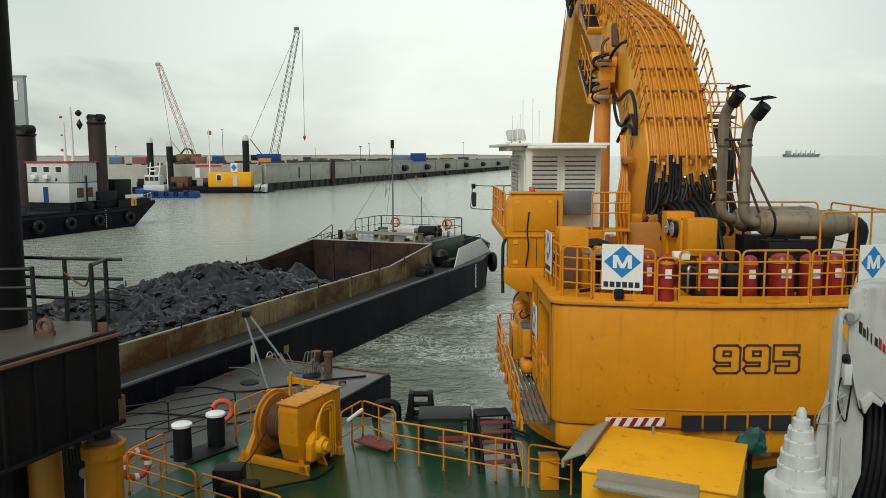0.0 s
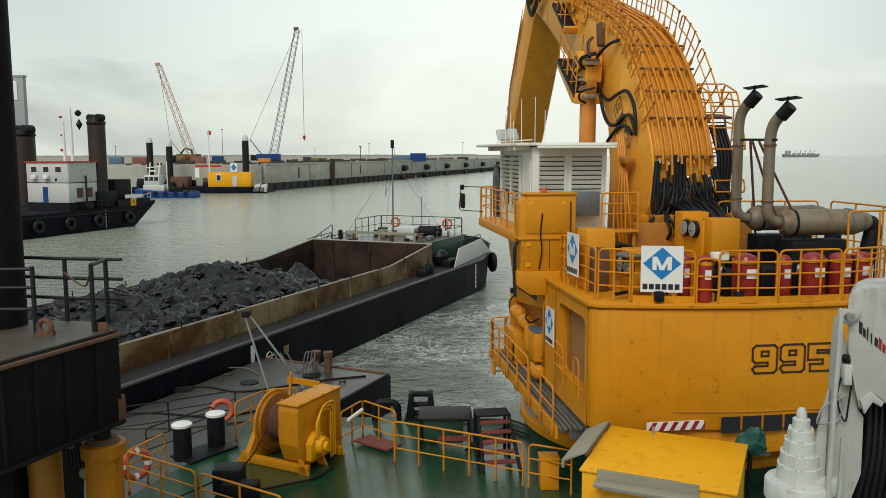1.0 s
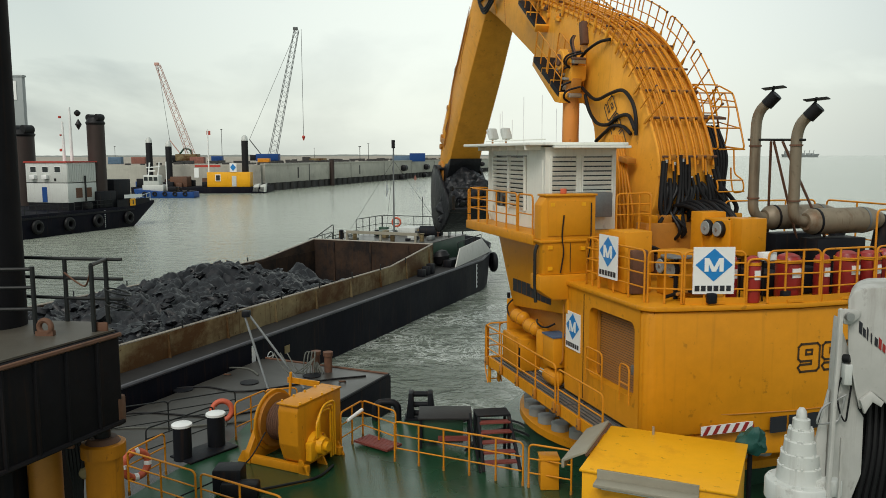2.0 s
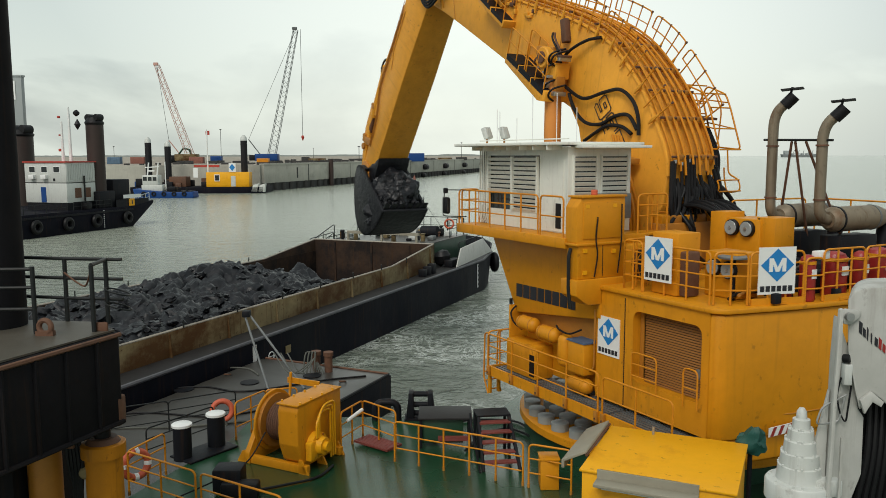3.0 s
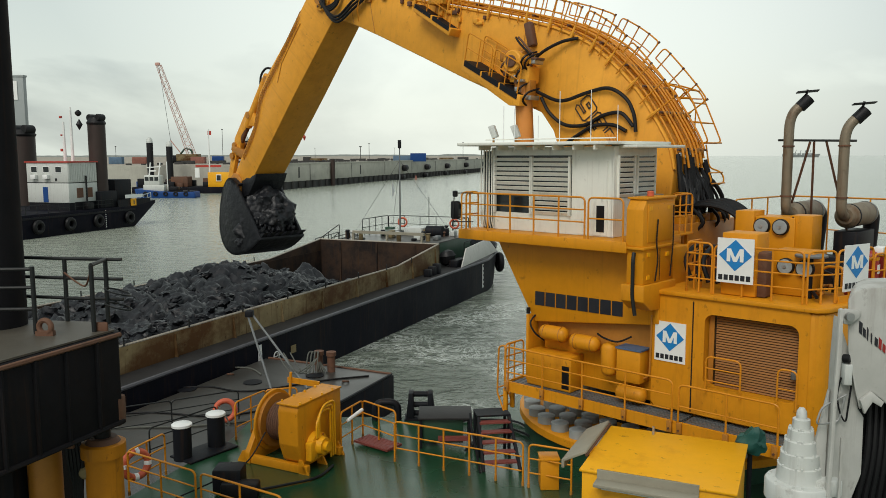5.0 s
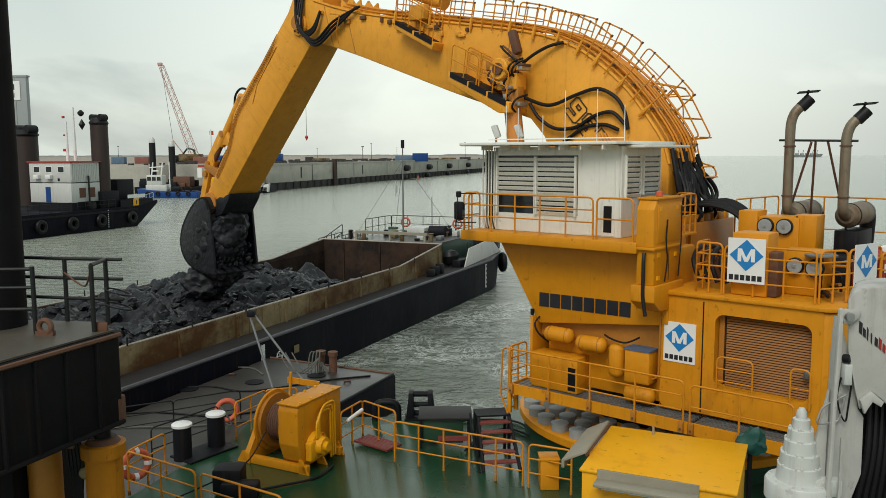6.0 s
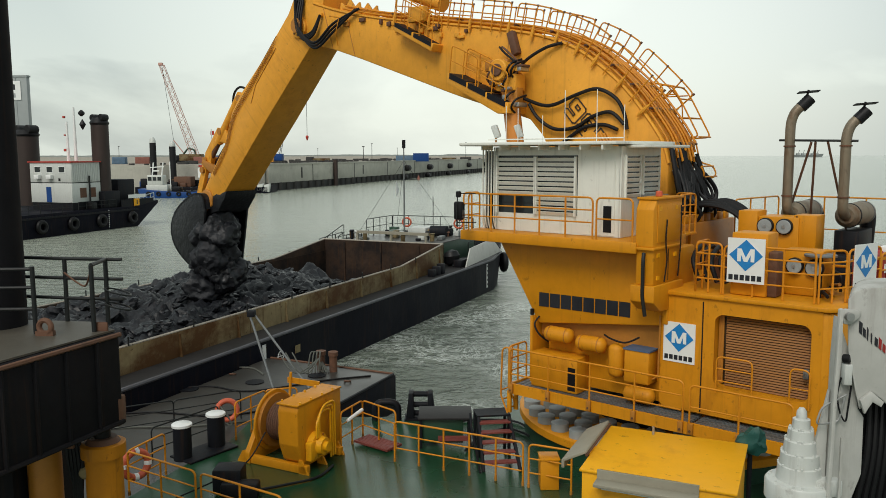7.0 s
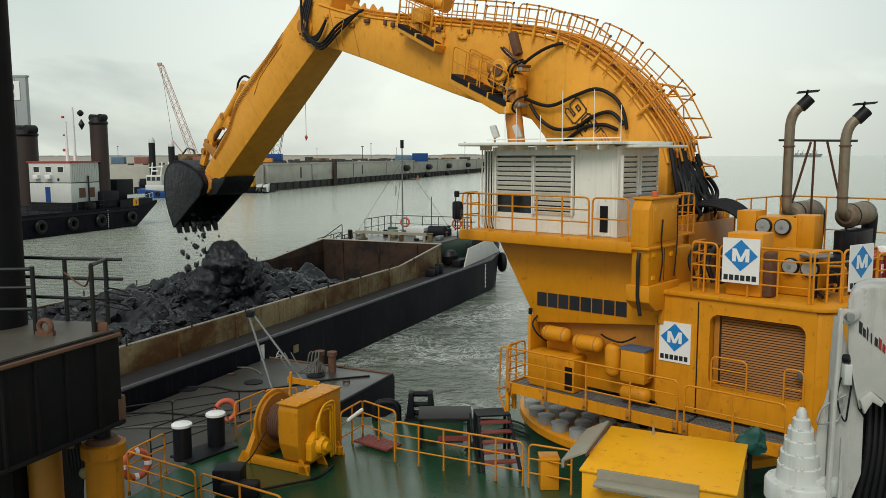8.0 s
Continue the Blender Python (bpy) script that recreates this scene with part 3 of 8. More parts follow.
    for a, b in (((-4.15, oy0, oz1), (-3.86, oy1, oz1)), ((-4.15, oy0, oz0), (-3.86, oy1, oz0))):
        bm.faces.new([bm.verts.new(p) for p in ((a[0], a[1], a[2]), (b[0], a[1], a[2]), (b[0], b[1], a[2]), (a[0], b[1], a[2]))])
    bm.faces.new([bm.verts.new(p) for p in ((-4.15, oy1, oz0), (-3.86, oy1, oz0), (-3.86, oy1, oz1), (-4.15, oy1, oz1))])
    grille = xp("grille_frame", bm, YELLOW, "yellow flank panel with a deep rounded opening")
    # dark sheet over the house wall, standing in for shade behind the slats
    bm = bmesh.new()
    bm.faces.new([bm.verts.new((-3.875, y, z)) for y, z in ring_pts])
    xp("grille_backing", bm, BROWN_INK, "dark brown sheet painted as the shaded depth behind the slats", parent=grille)
    zz = z0 + 0.03
    while zz < z1 - 0.03:
        bm = bmesh.new()
        box(bm, (0, 0, 0), (0.014, (y1 - y0) - 0.22, 0.042), m=Matrix.Translation((-3.93, my - 0.08, zz)) @ pose(0, 0, 0, 0, 30, 0))
        xp("grille_slat", bm, SHADED_SLAT, parent=grille)
        zz += 0.058
    xp("grille_side_panel", made(box, (-3.93, y1 - 0.08, mz), (0.03, 0.12, z1 - z0 - 0.1)), ORANGE, parent=grille)
    # numerals and lettering on the tail
    digits(house, "995", 0.61, (-0.74, -6.104, 5.30 - ZB), (1, 0, 0), (0, 0, 1), BROWN_INK, 0.05)
    bars_text(house, (-1.4, -6.106, 3.98 - ZB + 0.02), (1, 0, 0), (0, 0, 1), 3.9, 0.36, 8, INK, 0.1)
    for p, q in (((-3.4, -5.60), (-2.2, -5.935)), ((-2.2, -5.935), (-0.8, -6.112)), ((-0.8, -6.112), (1.0, -6.112))):
        xp("tail_seam", made(tube, [(*p, 4.45), (*q, 4.45)], 0.014, 6), ORANGE)
    # warning stripe on the tail
    stripe = xp("warning_stripe", made(box, (-2.3, -5.97, 4.17), (1.45, 0.02, 0.2)), SIGN_WHITE, "red and white striped warning board")
    stripe.matrix_basis = pose(0, 0, 0)
    for k in range(6):
        bm = bmesh.new()
        x = -3.0 + k * 0.24
        bm.faces.new([bm.verts.new((x + dx, -5.984, z - ZB)) for dx, z in ((0, 4.075), (0.11, 4.075), (0.22, 4.265), (0.11, 4.265))])
        part("red_stripe", bm, RED_TANK, stripe, smooth=0)
    # side hull under the cab, with a raked front
    bm = bmesh.new()
    prism(bm, [(3.1, 7.75), (1.75, 5.55), (-1.75, 5.95), (-1.75, 7.75)], -4.18, -2.4, "yz", bevel=0.05)
    xp("cab_support", bm, YELLOW, "yellow raked cab support plate")
    bars_text(root, (-4.186, 1.72, 6.02 - ZB), (0, -1, 0.01), (0, 0, 1), 2.68, 0.37, 8, INK, 0.09)
    bm = bmesh.new()
    span(bm, (-3.9, -1.75, 4.0), (-2.0, 1.6, 6.2), 0.03)
    xp("lower_body", bm, YELLOW)
    bm = bmesh.new()
    span(bm, (-2.0, -3.0, 3.5), (2.6, 2.0, 6.6), 0.05)
    xp("turntable_body", bm, YELLOW)
    # receivers and boxes under the cab support
    for y, z, l, axis in ((1.05, 5.35, 0.85, (0, 1, 0)), (0.1, 5.25, 0.85, (0, 1, 0)), (-0.62, 4.95, 0.85, (0, 0, 1)), (-1.25, 4.2, 0.8, (0, 1, 0))):
        bm = bmesh.new()
        ax = Vector(axis)
        c = Vector((-4.25, y, z))
        tube(bm, [c - ax * l / 2, c - ax * (l / 2 - 0.06), c - ax * (l / 2 - 0.14), c + ax * (l / 2 - 0.14), c + ax * (l / 2 - 0.06), c + ax * l / 2], [0.07, 0.17, 0.2, 0.2, 0.17, 0.07], 14)
        xp("air_receiver", bm, YELLOW, "yellow cylindrical air receiver")
    for a, b in (((-4.5, 0.35, 3.93), (-3.9, 1.75, 4.85)), ((-4.4, -1.55, 4.5), (-3.9, -0.9, 5.3))):
        xp("locker", made(span, a, b, 0.03), YELLOW)
    xp("locker_lid", made(span, (-4.42, -1.57, 5.3), (-3.9, -0.88, 5.34)), CANVAS_BLUE)
    xp("locker_opening", made(span, (-4.507, 0.40, 4.0), (-4.49, 0.62, 4.6)), BLACK)
    # lower catwalk
    wx = -4.8
    walkway = xp("catwalk", made(span, (wx, -2.72, 3.68), (wx + 0.06, 2.25, 3.96)), YELLOW, "yellow catwalk with grey grating")
    xp("end_beam", made(span, (wx + 0.06, 2.19, 3.68), (-3.9, 2.25, 3.96)), YELLOW, parent=walkway)
    xp("side_beam", made(span, (wx, -5.1, 3.68), (wx + 0.06, -2.78, 3.96)), YELLOW, parent=walkway)
    for y in (-4.6, -3.4, -2.6, -1.2, 0.3, 1.6):
        xp("cross_beam", made(span, (wx + 0.06, y, 3.7), (-3.9, y + 0.08, 3.86)), YELLOW, parent=walkway)
    for k in range(7):
        x = wx + 0.09 + 0.118 * k
        xp("grating_bar", made(span, (x, -2.7, 3.86), (x + 0.07, 2.16, 3.92)), GRATING, parent=walkway)
        xp("grating_bar", made(span, (x, -5.1, 3.86), (x + 0.07, -2.79, 3.92)), GRATING, parent=walkway)
    dz = Vector((0, 0, -ZB))
    rail_panel(walkway, Vector((wx - 0.03, 2.2, 3.85)) + dz, Vector((wx - 0.03, -2.62, 3.85)) + dz, 1.06, 3, (0.36, 0.68, 1.0))
    rail_panel(walkway, Vector((wx - 0.03, -2.78, 3.85)) + dz, Vector((wx - 0.03, -5.0, 3.85)) + dz, 1.0, 1, (0.5, 1.0))
    rail_panel(walkway, Vector((wx, 2.24, 3.9)) + dz, Vector((-4.0, 2.24, 3.9)) + dz, 1.06, 1, (0.36, 0.68, 1.0))
    rail_panel(walkway, Vector((-4.3, -3.15, 4.62)) + dz, Vector((-4.3, -3.95, 4.62)) + dz, 0.85, 0, (0.35, 0.68, 1.0), r=0.02)
    rail_panel(walkway, Vector((-4.3, -4.75, 4.62)) + dz, Vector((-4.3, -5.15, 4.62)) + dz, 0.85, 0, (0.5, 1.0), r=0.02)
    for y in (2.15, 1.0, -0.2, -1.4, -2.58, -2.82, -3.9, -4.95):
        xp("post_foot", made(box, (wx - 0.05, y, 3.84), (0.07, 0.12, 0.26), 0.01), ORANGE, parent=walkway)
        xp("post_bolt", made(disc, (wx - 0.09, y, 3.8), (1, 0, 0), 0.025, 0.03, 8), RUSTY, parent=walkway)
    # swung-out ladder at the end of the catwalk
    ladder = xp("ladder", made(tube, bent([(-4.75, 2.32, 3.1), (-4.75, 2.55, 3.55), (-4.75, 2.5, 4.85), (-4.75, 2.28, 4.92), (-4.75, 2.3, 3.8)], 0.1), 0.024), YELLOW_RAIL, "short yellow boarding ladder")
    part("stile", made(tube, bent([(-4.3, 2.32, 3.1 - ZB), (-4.3, 2.55, 3.55 - ZB), (-4.3, 2.5, 4.85 - ZB), (-4.3, 2.28, 4.92 - ZB)], 0.1), 0.024), YELLOW_RAIL, ladder)
    for z, y in ((3.2, 2.38), (3.45, 2.5), (3.7, 2.54)):
        part("rung", made(tube, [(-4.75, y, z - ZB), (-4.3, y, z - ZB)], 0.02), YELLOW_RAIL, ladder)
    for x in (-4.7, -4.4):
        part("ladder_leg", made(box, (x, 2.3, 3.42 - ZB), (0.07, 0.12, 0.6), 0.01), YELLOW, ladder)
    # small fittings on the flank: pipes, straps, hatch, lugs
    for y, z in ((1.05, 5.35), (0.1, 5.25)):
        for dy in (-0.25, 0.25):
            xp("receiver_strap", made(torus, (-4.25, y + dy, z), (0, 1, 0), 0.203, 0.012, 20, 6), ORANGE)
    xp("flank_hose", made(tube, curve_pts([(-4.2, 1.7, 5.75), (-4.35, 1.75, 5.55), (-4.35, 1.6, 5.3), (-4.2, 1.4, 5.1)], 6), 0.025, 6), BLACK)
    xp("flank_hose", made(tube, curve_pts([(-4.3, -0.3, 5.55), (-4.4, -0.55, 5.5), (-4.35, -0.9, 5.45), (-4.2, -1.2, 5.6)], 6), 0.025, 6), BLACK)
    xp("flank_pipe", made(tube, bent([(-4.2, -1.72, 6.2), (-4.2, -1.7, 4.7), (-4.2, -1.4, 4.55), (-4.2, -0.8, 4.55)], 0.12), 0.025, 8), ORANGE)
    xp("end_bulkhead", made(span, (-4.3, 1.85, 3.95), (-2.6, 1.93, 5.75), 0.01), YELLOW)
    xp("flank_shadow_panel", made(span, (-3.93, -1.7, 5.2), (-3.9, 1.8, 5.9)), ORANGE)
    xp("lamp_socket", made(disc, (-4.25, 1.9, 5.85), (0, 0, 1), 0.05, 0.16, 12), BLACK)
    xp("door_latch", made(box, (-4.13, -5.02, 5.35), (0.05, 0.12, 0.22), 0.02), GRATING)

    # cab platform
    bm = bmesh.new()
    span(bm, (-4.95, -1.42, 7.72), (-2.2, 3.8, 7.98), 0.02)
    platform = xp("cab_platform", bm, YELLOW, "yellow cantilevered cab platform")
    rail_panel(platform, Vector((-4.9, 3.55, 7.98)) + dz, Vector((-4.9, -0.25, 7.98)) + dz, 1.0, 4, (0.4, 0.7, 1.0))
    rail_panel(platform, Vector((-4.9, -0.35, 7.98)) + dz, Vector((-4.9, -1.3, 7.98)) + dz, 1.0, 0, (0.5, 1.0))
    rail_panel(platform, Vector((-4.9, 3.72, 7.98)) + dz, Vector((-4.2, 3.72, 7.98)) + dz, 1.0, 1, (0.4, 0.7, 1.0))
    for mx_, my_, ax_, ay_ in ((-5.55, 3.35, -4.9, 3.3),):
        mir = xp("mirror", made(box, (mx_, my_, 8.55), (0.14, 0.28, 0.48), 0.05), BLACK, "black rear-view mirror on a yellow arm")
        part("mirror_glass", made(span, (mx_ - 0.05, my_ - 0.152, 8.37 - ZB), (mx_ + 0.05, my_ - 0.143, 8.73 - ZB)), DARK_GLASS, mir)
        part("mirror_arm", made(tube, bent([(ax_, ay_, 8.98 - ZB), (mx_ - 0.05, my_, 9.0 - ZB), (mx_ - 0.12, my_, 8.25 - ZB), (ax_, ay_, 8.2 - ZB)], 0.1), 0.014), DARK_RAIL, mir)
        part("arm_lamp", made(disc, (mx_ - 0.02, my_, 8.98 - ZB), (0, 0, 1), 0.07, 0.16, 12, 0.02), BLACK, mir)

    # cab: panels round a hollow, louvred windows
    cab = xp("cab", made(span, (-4.28, -0.62, 7.99), (-4.22, 0.55, 10.2)), CAB_WHITE, "grey-white operator's cab with louvred window guards")

    def cp(name, bm, mat=None, label=""):
        return xp(name, bm, mat or CAB_WHITE, label, parent=cab)
    cp("side_panel", made(span, (-4.28, 0.55, 7.99), (-4.22, 3.1, 8.46)))
    cp("side_panel", made(span, (-4.28, 0.55, 9.98), (-4.22, 3.1, 10.2)))
    cp("side_panel", made(span, (-4.28, 3.04, 7.99), (-4.22, 3.12, 10.2)))
    cp("rear_panel", made(span, (-4.28, -0.66, 7.99), (-2.2, -0.60, 10.2)))
    cp("front_panel", made(span, (-4.26, 3.5, 7.99), (-2.2, 3.56, 8.5)))
    cp("inner_panel", made(span, (-2.26, -0.6, 7.99), (-2.2, 3.5, 10.2)))
    cp("cab_floor", made(span, (-4.2, -0.5, 7.99), (-2.3, 3.5, 8.03)), BLACK)
    cp("side_glass", made(span, (-4.2, 0.6, 8.3), (-4.17, 3.5, 10.1)), DARK_GLASS, "dark side window")
    cp("front_glass", made(span, (-4.2, 3.46, 8.5), (-2.3, 3.49, 10.1)), DARK_GLASS, "dark windscreen")
    for k in range(5):
        y = 3.16 + k * 0.095
        cp("guard_bar", made(tube, bent([(-4.27, y, 10.2), (-4.29, y, 8.2), (-4.2, y, 8.0)], 0.1), 0.022))
    for y0, y1 in ((1.83, 3.0), (0.62, 1.75)):
        top = 9.95
        cp("louvre_frame", made(span, (-4.36, y0 - 0.05, 8.45), (-4.28, y0, top)))
        cp("louvre_frame", made(span, (-4.36, y1, 8.45), (-4.28, y1 + 0.05, top)))
        k = 0
        z = 8.5
        while z < top - 0.05:
            if not (y0 > 1.5 and k in (0, 1, 2, 3)):
                bm = bmesh.new()
                box(bm, (0, 0, 0), (0.012, y1 - y0, 0.096), m=Matrix.Translation((-4.33, (y0 + y1) / 2, z)) @ pose(0, 0, 0, 0, -28, 0))
                cp("louvre_slat", bm)
            z += 0.125
            k += 1
    for x0, x1 in ((-4.1, -3.4), (-3.2, -2.35)):
        cp("louvre_frame", made(span, (x0 - 0.04, -0.72, 8.95), (x0, -0.66, 9.98)))
        cp("louvre_frame", made(span, (x1, -0.72, 8.95), (x1 + 0.04, -0.66, 9.98)))
        cp("louvre_backing", made(span, (x0, -0.675, 8.95), (x1, -0.662, 9.95)), DARK_GLASS)
        z = 9.0
        while z < 9.93:
            bm = bmesh.new()
            box(bm, (0, 0, 0), (x1 - x0, 0.012, 0.096), m=Matrix.Translation(((x0 + x1) / 2, -0.70, z)) @ pose(0, 0, 0, 28, 0, 0))
            cp("louvre_slat", bm)
            z += 0.125
    cp("cooling_unit", made(span, (-3.4, -1.05, 8.35), (-2.5, -0.67, 9.0), 0.02), GRATING, "small grey cooling unit")
    cp("cab_door", made(span, (-4.30, -0.5, 8.02), (-4.275, 0.4, 9.85)))
    cp("door_window", made(span, (-4.31, -0.42, 8.1), (-4.296, -0.2, 8.75), 0), BLACK)
    bm = bmesh.new()
    prism(bm, [(-5.05, 3.75), (-4.75, -0.75), (-3.4, -0.95), (-2.0, -0.95), (-2.0, 4.2), (-4.2, 4.4)], 10.24, 10.32, "xy", bevel=0.015)
    roof = cp("roof", bm, CAB_WHITE, "overhanging flat cab roof")
    bm = bmesh.new()
    prism(bm, [(-4.0, -0.4), (-4.3, -1.25), (-2.2, -1.45), (-2.0, -0.4)], 10.16, 10.23, "xy", bevel=0.015)
    cp("rear_awning", bm)
    for k in range(7):
        cp("roof_bracket", made(span, (-4.75, -0.4 + k * 0.6, 10.12), (-4.28, -0.36 + k * 0.6, 10.235)))
    cp("roof_rail", made(tube, [(-4.5, 3.2, 10.40), (-4.3, -0.7, 10.40)], 0.015))
    for x, y in ((-4.35, 3.05), (-4.15, 2.45)):
        lamp = cp("floodlight", made(box, (0, 0, 0), (0.34, 0.16, 0.34), 0.03, m=Matrix.Translation((x, y, 10.62)) @ pose(0, 0, 0, -20, 0, 30)), WHITE, "white roof floodlight")
        cp("floodlight_bracket", made(tube, [(x, y, 10.32), (x, y, 10.5)], 0.03), ORANGE)
    for x, y, h in ((-4.4, 2.3, 0.9), (-4.2, 1.0, 1.3), (-4.0, 0.2, 1.3), (-4.3, 1.6, 0.7), (-3.9, -0.5, 0.9), (-4.1, 2.9, 1.0)):
        cp("antenna", made(tube, [(x, y, 10.3), (x, y, 10.3 + h)], 0.010), SIGN_WHITE)

    # locker tower between the cab and the tail rails: a broad, shallow cabinet over a tapered foot
    bm = bmesh.new()
    prism(bm, [(-4.85, 7.0), (-4.85, 7.82), (-4.9, 7.9), (-4.9, 8.75), (-4.75, 8.98), (-3.4, 8.98), (-3.4, 7.0)], -1.82, -1.38, "xz", bevel=0.025)
    tower = xp("locker_tower", bm, YELLOW, "tall yellow locker with a dark cable")
    bm = bmesh.new()
    prism(bm, [(-4.95, 7.0), (-4.95, 6.62), (-4.6, 6.38), (-4.1, 6.36), (-3.4, 6.75), (-3.4, 7.0)], -1.9, -1.3, "xz", bevel=0.02)
    xp("foot_box", bm, YELLOW, parent=tower)
    part("ledge", made(span, (-4.93, -1.86, 7.82 - ZB), (-3.38, -1.34, 7.88 - ZB), 0.01), YELLOW, tower)
    part("lid", made(span, (-4.8, -1.86, 8.97 - ZB), (-3.37, -1.34, 9.02 - ZB), 0.01), YELLOW, tower)
    part("door", made(span, (-4.72, -1.845, 7.98 - ZB), (-3.55, -1.82, 8.86 - ZB), 0.01), YELLOW, tower)
    part("door_seam", made(span, (-4.1, -1.832, 7.05 - ZB), (-4.085, -1.818, 7.8 - ZB)), BROWN_INK, tower)
    part("cable", made(tube, bent([(-4.3, -1.87, 8.5 - ZB), (-4.36, -1.87, 7.95 - ZB), (-4.3, -1.9, 7.6 - ZB), (-4.38, -1.87, 7.05 - ZB)], 0.2), 0.018), BLACK, tower)
    part("cable", made(tube, bent([(-3.55, -1.87, 8.8 - ZB), (-3.55, -1.88, 7.9 - ZB), (-3.65, -1.87, 7.1 - ZB)], 0.2), 0.016), BLACK, tower)
    part("drain_pipe", made(tube, bent([(-4.9, -1.6, 7.75 - ZB), (-4.97, -1.62, 7.6 - ZB), (-4.97, -1.62, 6.75 - ZB), (-4.97, -1.7, 6.3 - ZB)], 0.1), 0.045), DARK_RAIL, tower, "dark hanging pipe")
    for x, z in ((-4.6, 8.72), (-3.75, 8.72), (-4.65, 7.65), (-4.65, 7.12), (-3.75, 7.6)):
        part("sticker", made(span, (x - 0.06, -1.852, z - ZB), (x + 0.06, -1.842 if z > 8 else -1.818, z + 0.09 - ZB)), YELLOW_BOX, tower)
    part("beacon", made(disc, (-4.2, -1.6, 9.08 - ZB), (0, 0, 1), 0.08, 0.14, 12, 0.02), LIFE_ORANGE, tower)
    xp("tower_bracket", made(span, (-4.2, -1.9, 6.0), (-3.5, -1.75, 6.8), 0.02), YELLOW, parent=tower)

    # upper guard rails
    z = 6.84
    rail_panel(root, (-3.95, -2.45, z - ZB), (-3.95, -3.05, z - ZB), 1.15, 1, (0.28, 0.55, 0.78, 1.0))
    rail_panel(root, (-3.95, -3.1, z - ZB), (-3.92, -5.05, z - ZB), 1.12, 2, (0.28, 0.55, 0.78, 1.0))
    rail_panel(root, (-3.95, -2.45, z - ZB), (-3.2, -2.45, z - ZB), 1.15, 1, (0.28, 0.55, 0.78, 1.0))
    rail_panel(root, (-3.88, -5.12, z - ZB), (-3.3, -5.5, z - ZB), 1.12, 1, (0.28, 0.55, 0.78, 1.0))
    tail = [(-3.25, -5.52), (-2.0, -5.86), (-1.5, -5.97), (-0.25, -6.08), (-0.2, -6.08), (1.25, -6.05), (1.3, -6.05), (2.4, -5.85), (2.45, -5.83), (3.3, -5.5)]
    for k in range(0, len(tail), 2):
        a, b = tail[k], tail[k + 1]
        rail_panel(root, (*a, z - ZB), (*b, z - ZB), 1.12, 2, (0.28, 0.55, 0.78, 1.0))
    rail_panel(root, (-1.95, -5.87, z - ZB), (-1.5, -5.97, z - ZB), 0.95, 0, (0.3, 0.6, 1.0))
    rail_panel(root, (3.4, -5.4, z - ZB), (3.6, -2.0, z - ZB), 1.9, 2, (0.5, 1.0))
    rail_panel(root, (1.6, -5.7, z - ZB), (3.3, -5.4, z - ZB), 1.9, 1, (0.5, 1.0))
    rail_panel(root, (0.6, -1.6, z - ZB), (3.3, -1.9, z - ZB), 1.9, 2, (0.5, 1.0))
    sign_panel(root, (-3.1, -5.60, 7.06 - ZB), (0.93, -0.27, 0), (0, 0, 1), 0.88, 1.0)
    sign_panel(root, (-4.03, -3.20, 7.15 - ZB), (0.03, -1, 0), (0, 0, 1), 0.82, 1.0)
    sign_panel(root, (2.35, -5.98, 7.06 - ZB), (0.95, 0.25, 0), (0, 0, 1), 0.7, 1.0)
    sign_panel(root, (-4.175, -1.80, 5.14 - ZB), (0, -1, 0), (0, 0, 1), 0.78, 0.95)

    # small rear landing behind the cab with its rail
    landing = xp("rear_landing", made(span, (-2.6, -1.4, 7.92), (-1.5, -0.75, 7.98), 0.01), YELLOW)
    rail_panel(landing, (-2.55, -1.36, 7.98 - ZB), (-1.55, -1.36, 7.98 - ZB), 1.0, 2, (0.45, 0.72, 1.0))
    rail_panel(landing, (-1.53, -1.36, 7.98 - ZB), (-1.53, -0.8, 7.98 - ZB), 1.0, 0, (0.5, 1.0))
    for x in (-2.5, -1.65):
        part("landing_post", made(span, (x, -1.3, 6.84 - ZB), (x + 0.08, -1.22, 7.92 - ZB)), YELLOW, landing)
    for k in range(4):
        xp("valve_cluster", made(box, (-2.6 + 0.3 * k, -2.5, 7.25 + 0.08 * (k % 2)), (0.22, 0.3, 0.5), 0.03), ORANGE if k % 2 else RUSTY)
    xp("capstan_plate", made(disc, (-3.05, -4.9, 7.78), (0, 0, 1), 0.34, 0.05, 24, 0.01), GRATING, "round grey steel plate on a post")
    xp("capstan_post", made(tube, [(-3.05, -4.9, 6.84), (-3.05, -4.9, 7.76)], 0.05, 10), BLACK_STEEL)
    for k in range(7):
        x = -2.3 + 0.62 * k
        xp("deck_pipe", made(tube, bent([(x, -5.15, 6.9), (x, -5.15, 7.3 + 0.1 * (k % 3)), (x + 0.35, -4.7, 7.35), (x + 0.35, -4.2, 6.95)], 0.12), 0.035, 8), (BLACK, YELLOW_RAIL, STEEL)[k % 3])
    # red suppression bottles along the tail
    for x, y, r, h in ((-2.05, -5.45, 0.14, 1.0), (-1.72, -5.74, 0.17, 1.0), (-0.78, -5.72, 0.27, 1.02), (0.08, -5.76, 0.17, 0.98), (0.78, -5.74, 0.27, 1.02), (1.42, -5.72, 0.25, 1.0), (2.0, -5.6, 0.25, 1.0)):
        bm = bmesh.new()
        z0 = 6.84
        tube(bm, [(x, y, z0), (x, y, z0 + 0.04), (x, y, z0 + h * 0.78), (x, y, z0 + h * 0.80)], [r * 0.9, r, r, r * 0.9], 20)
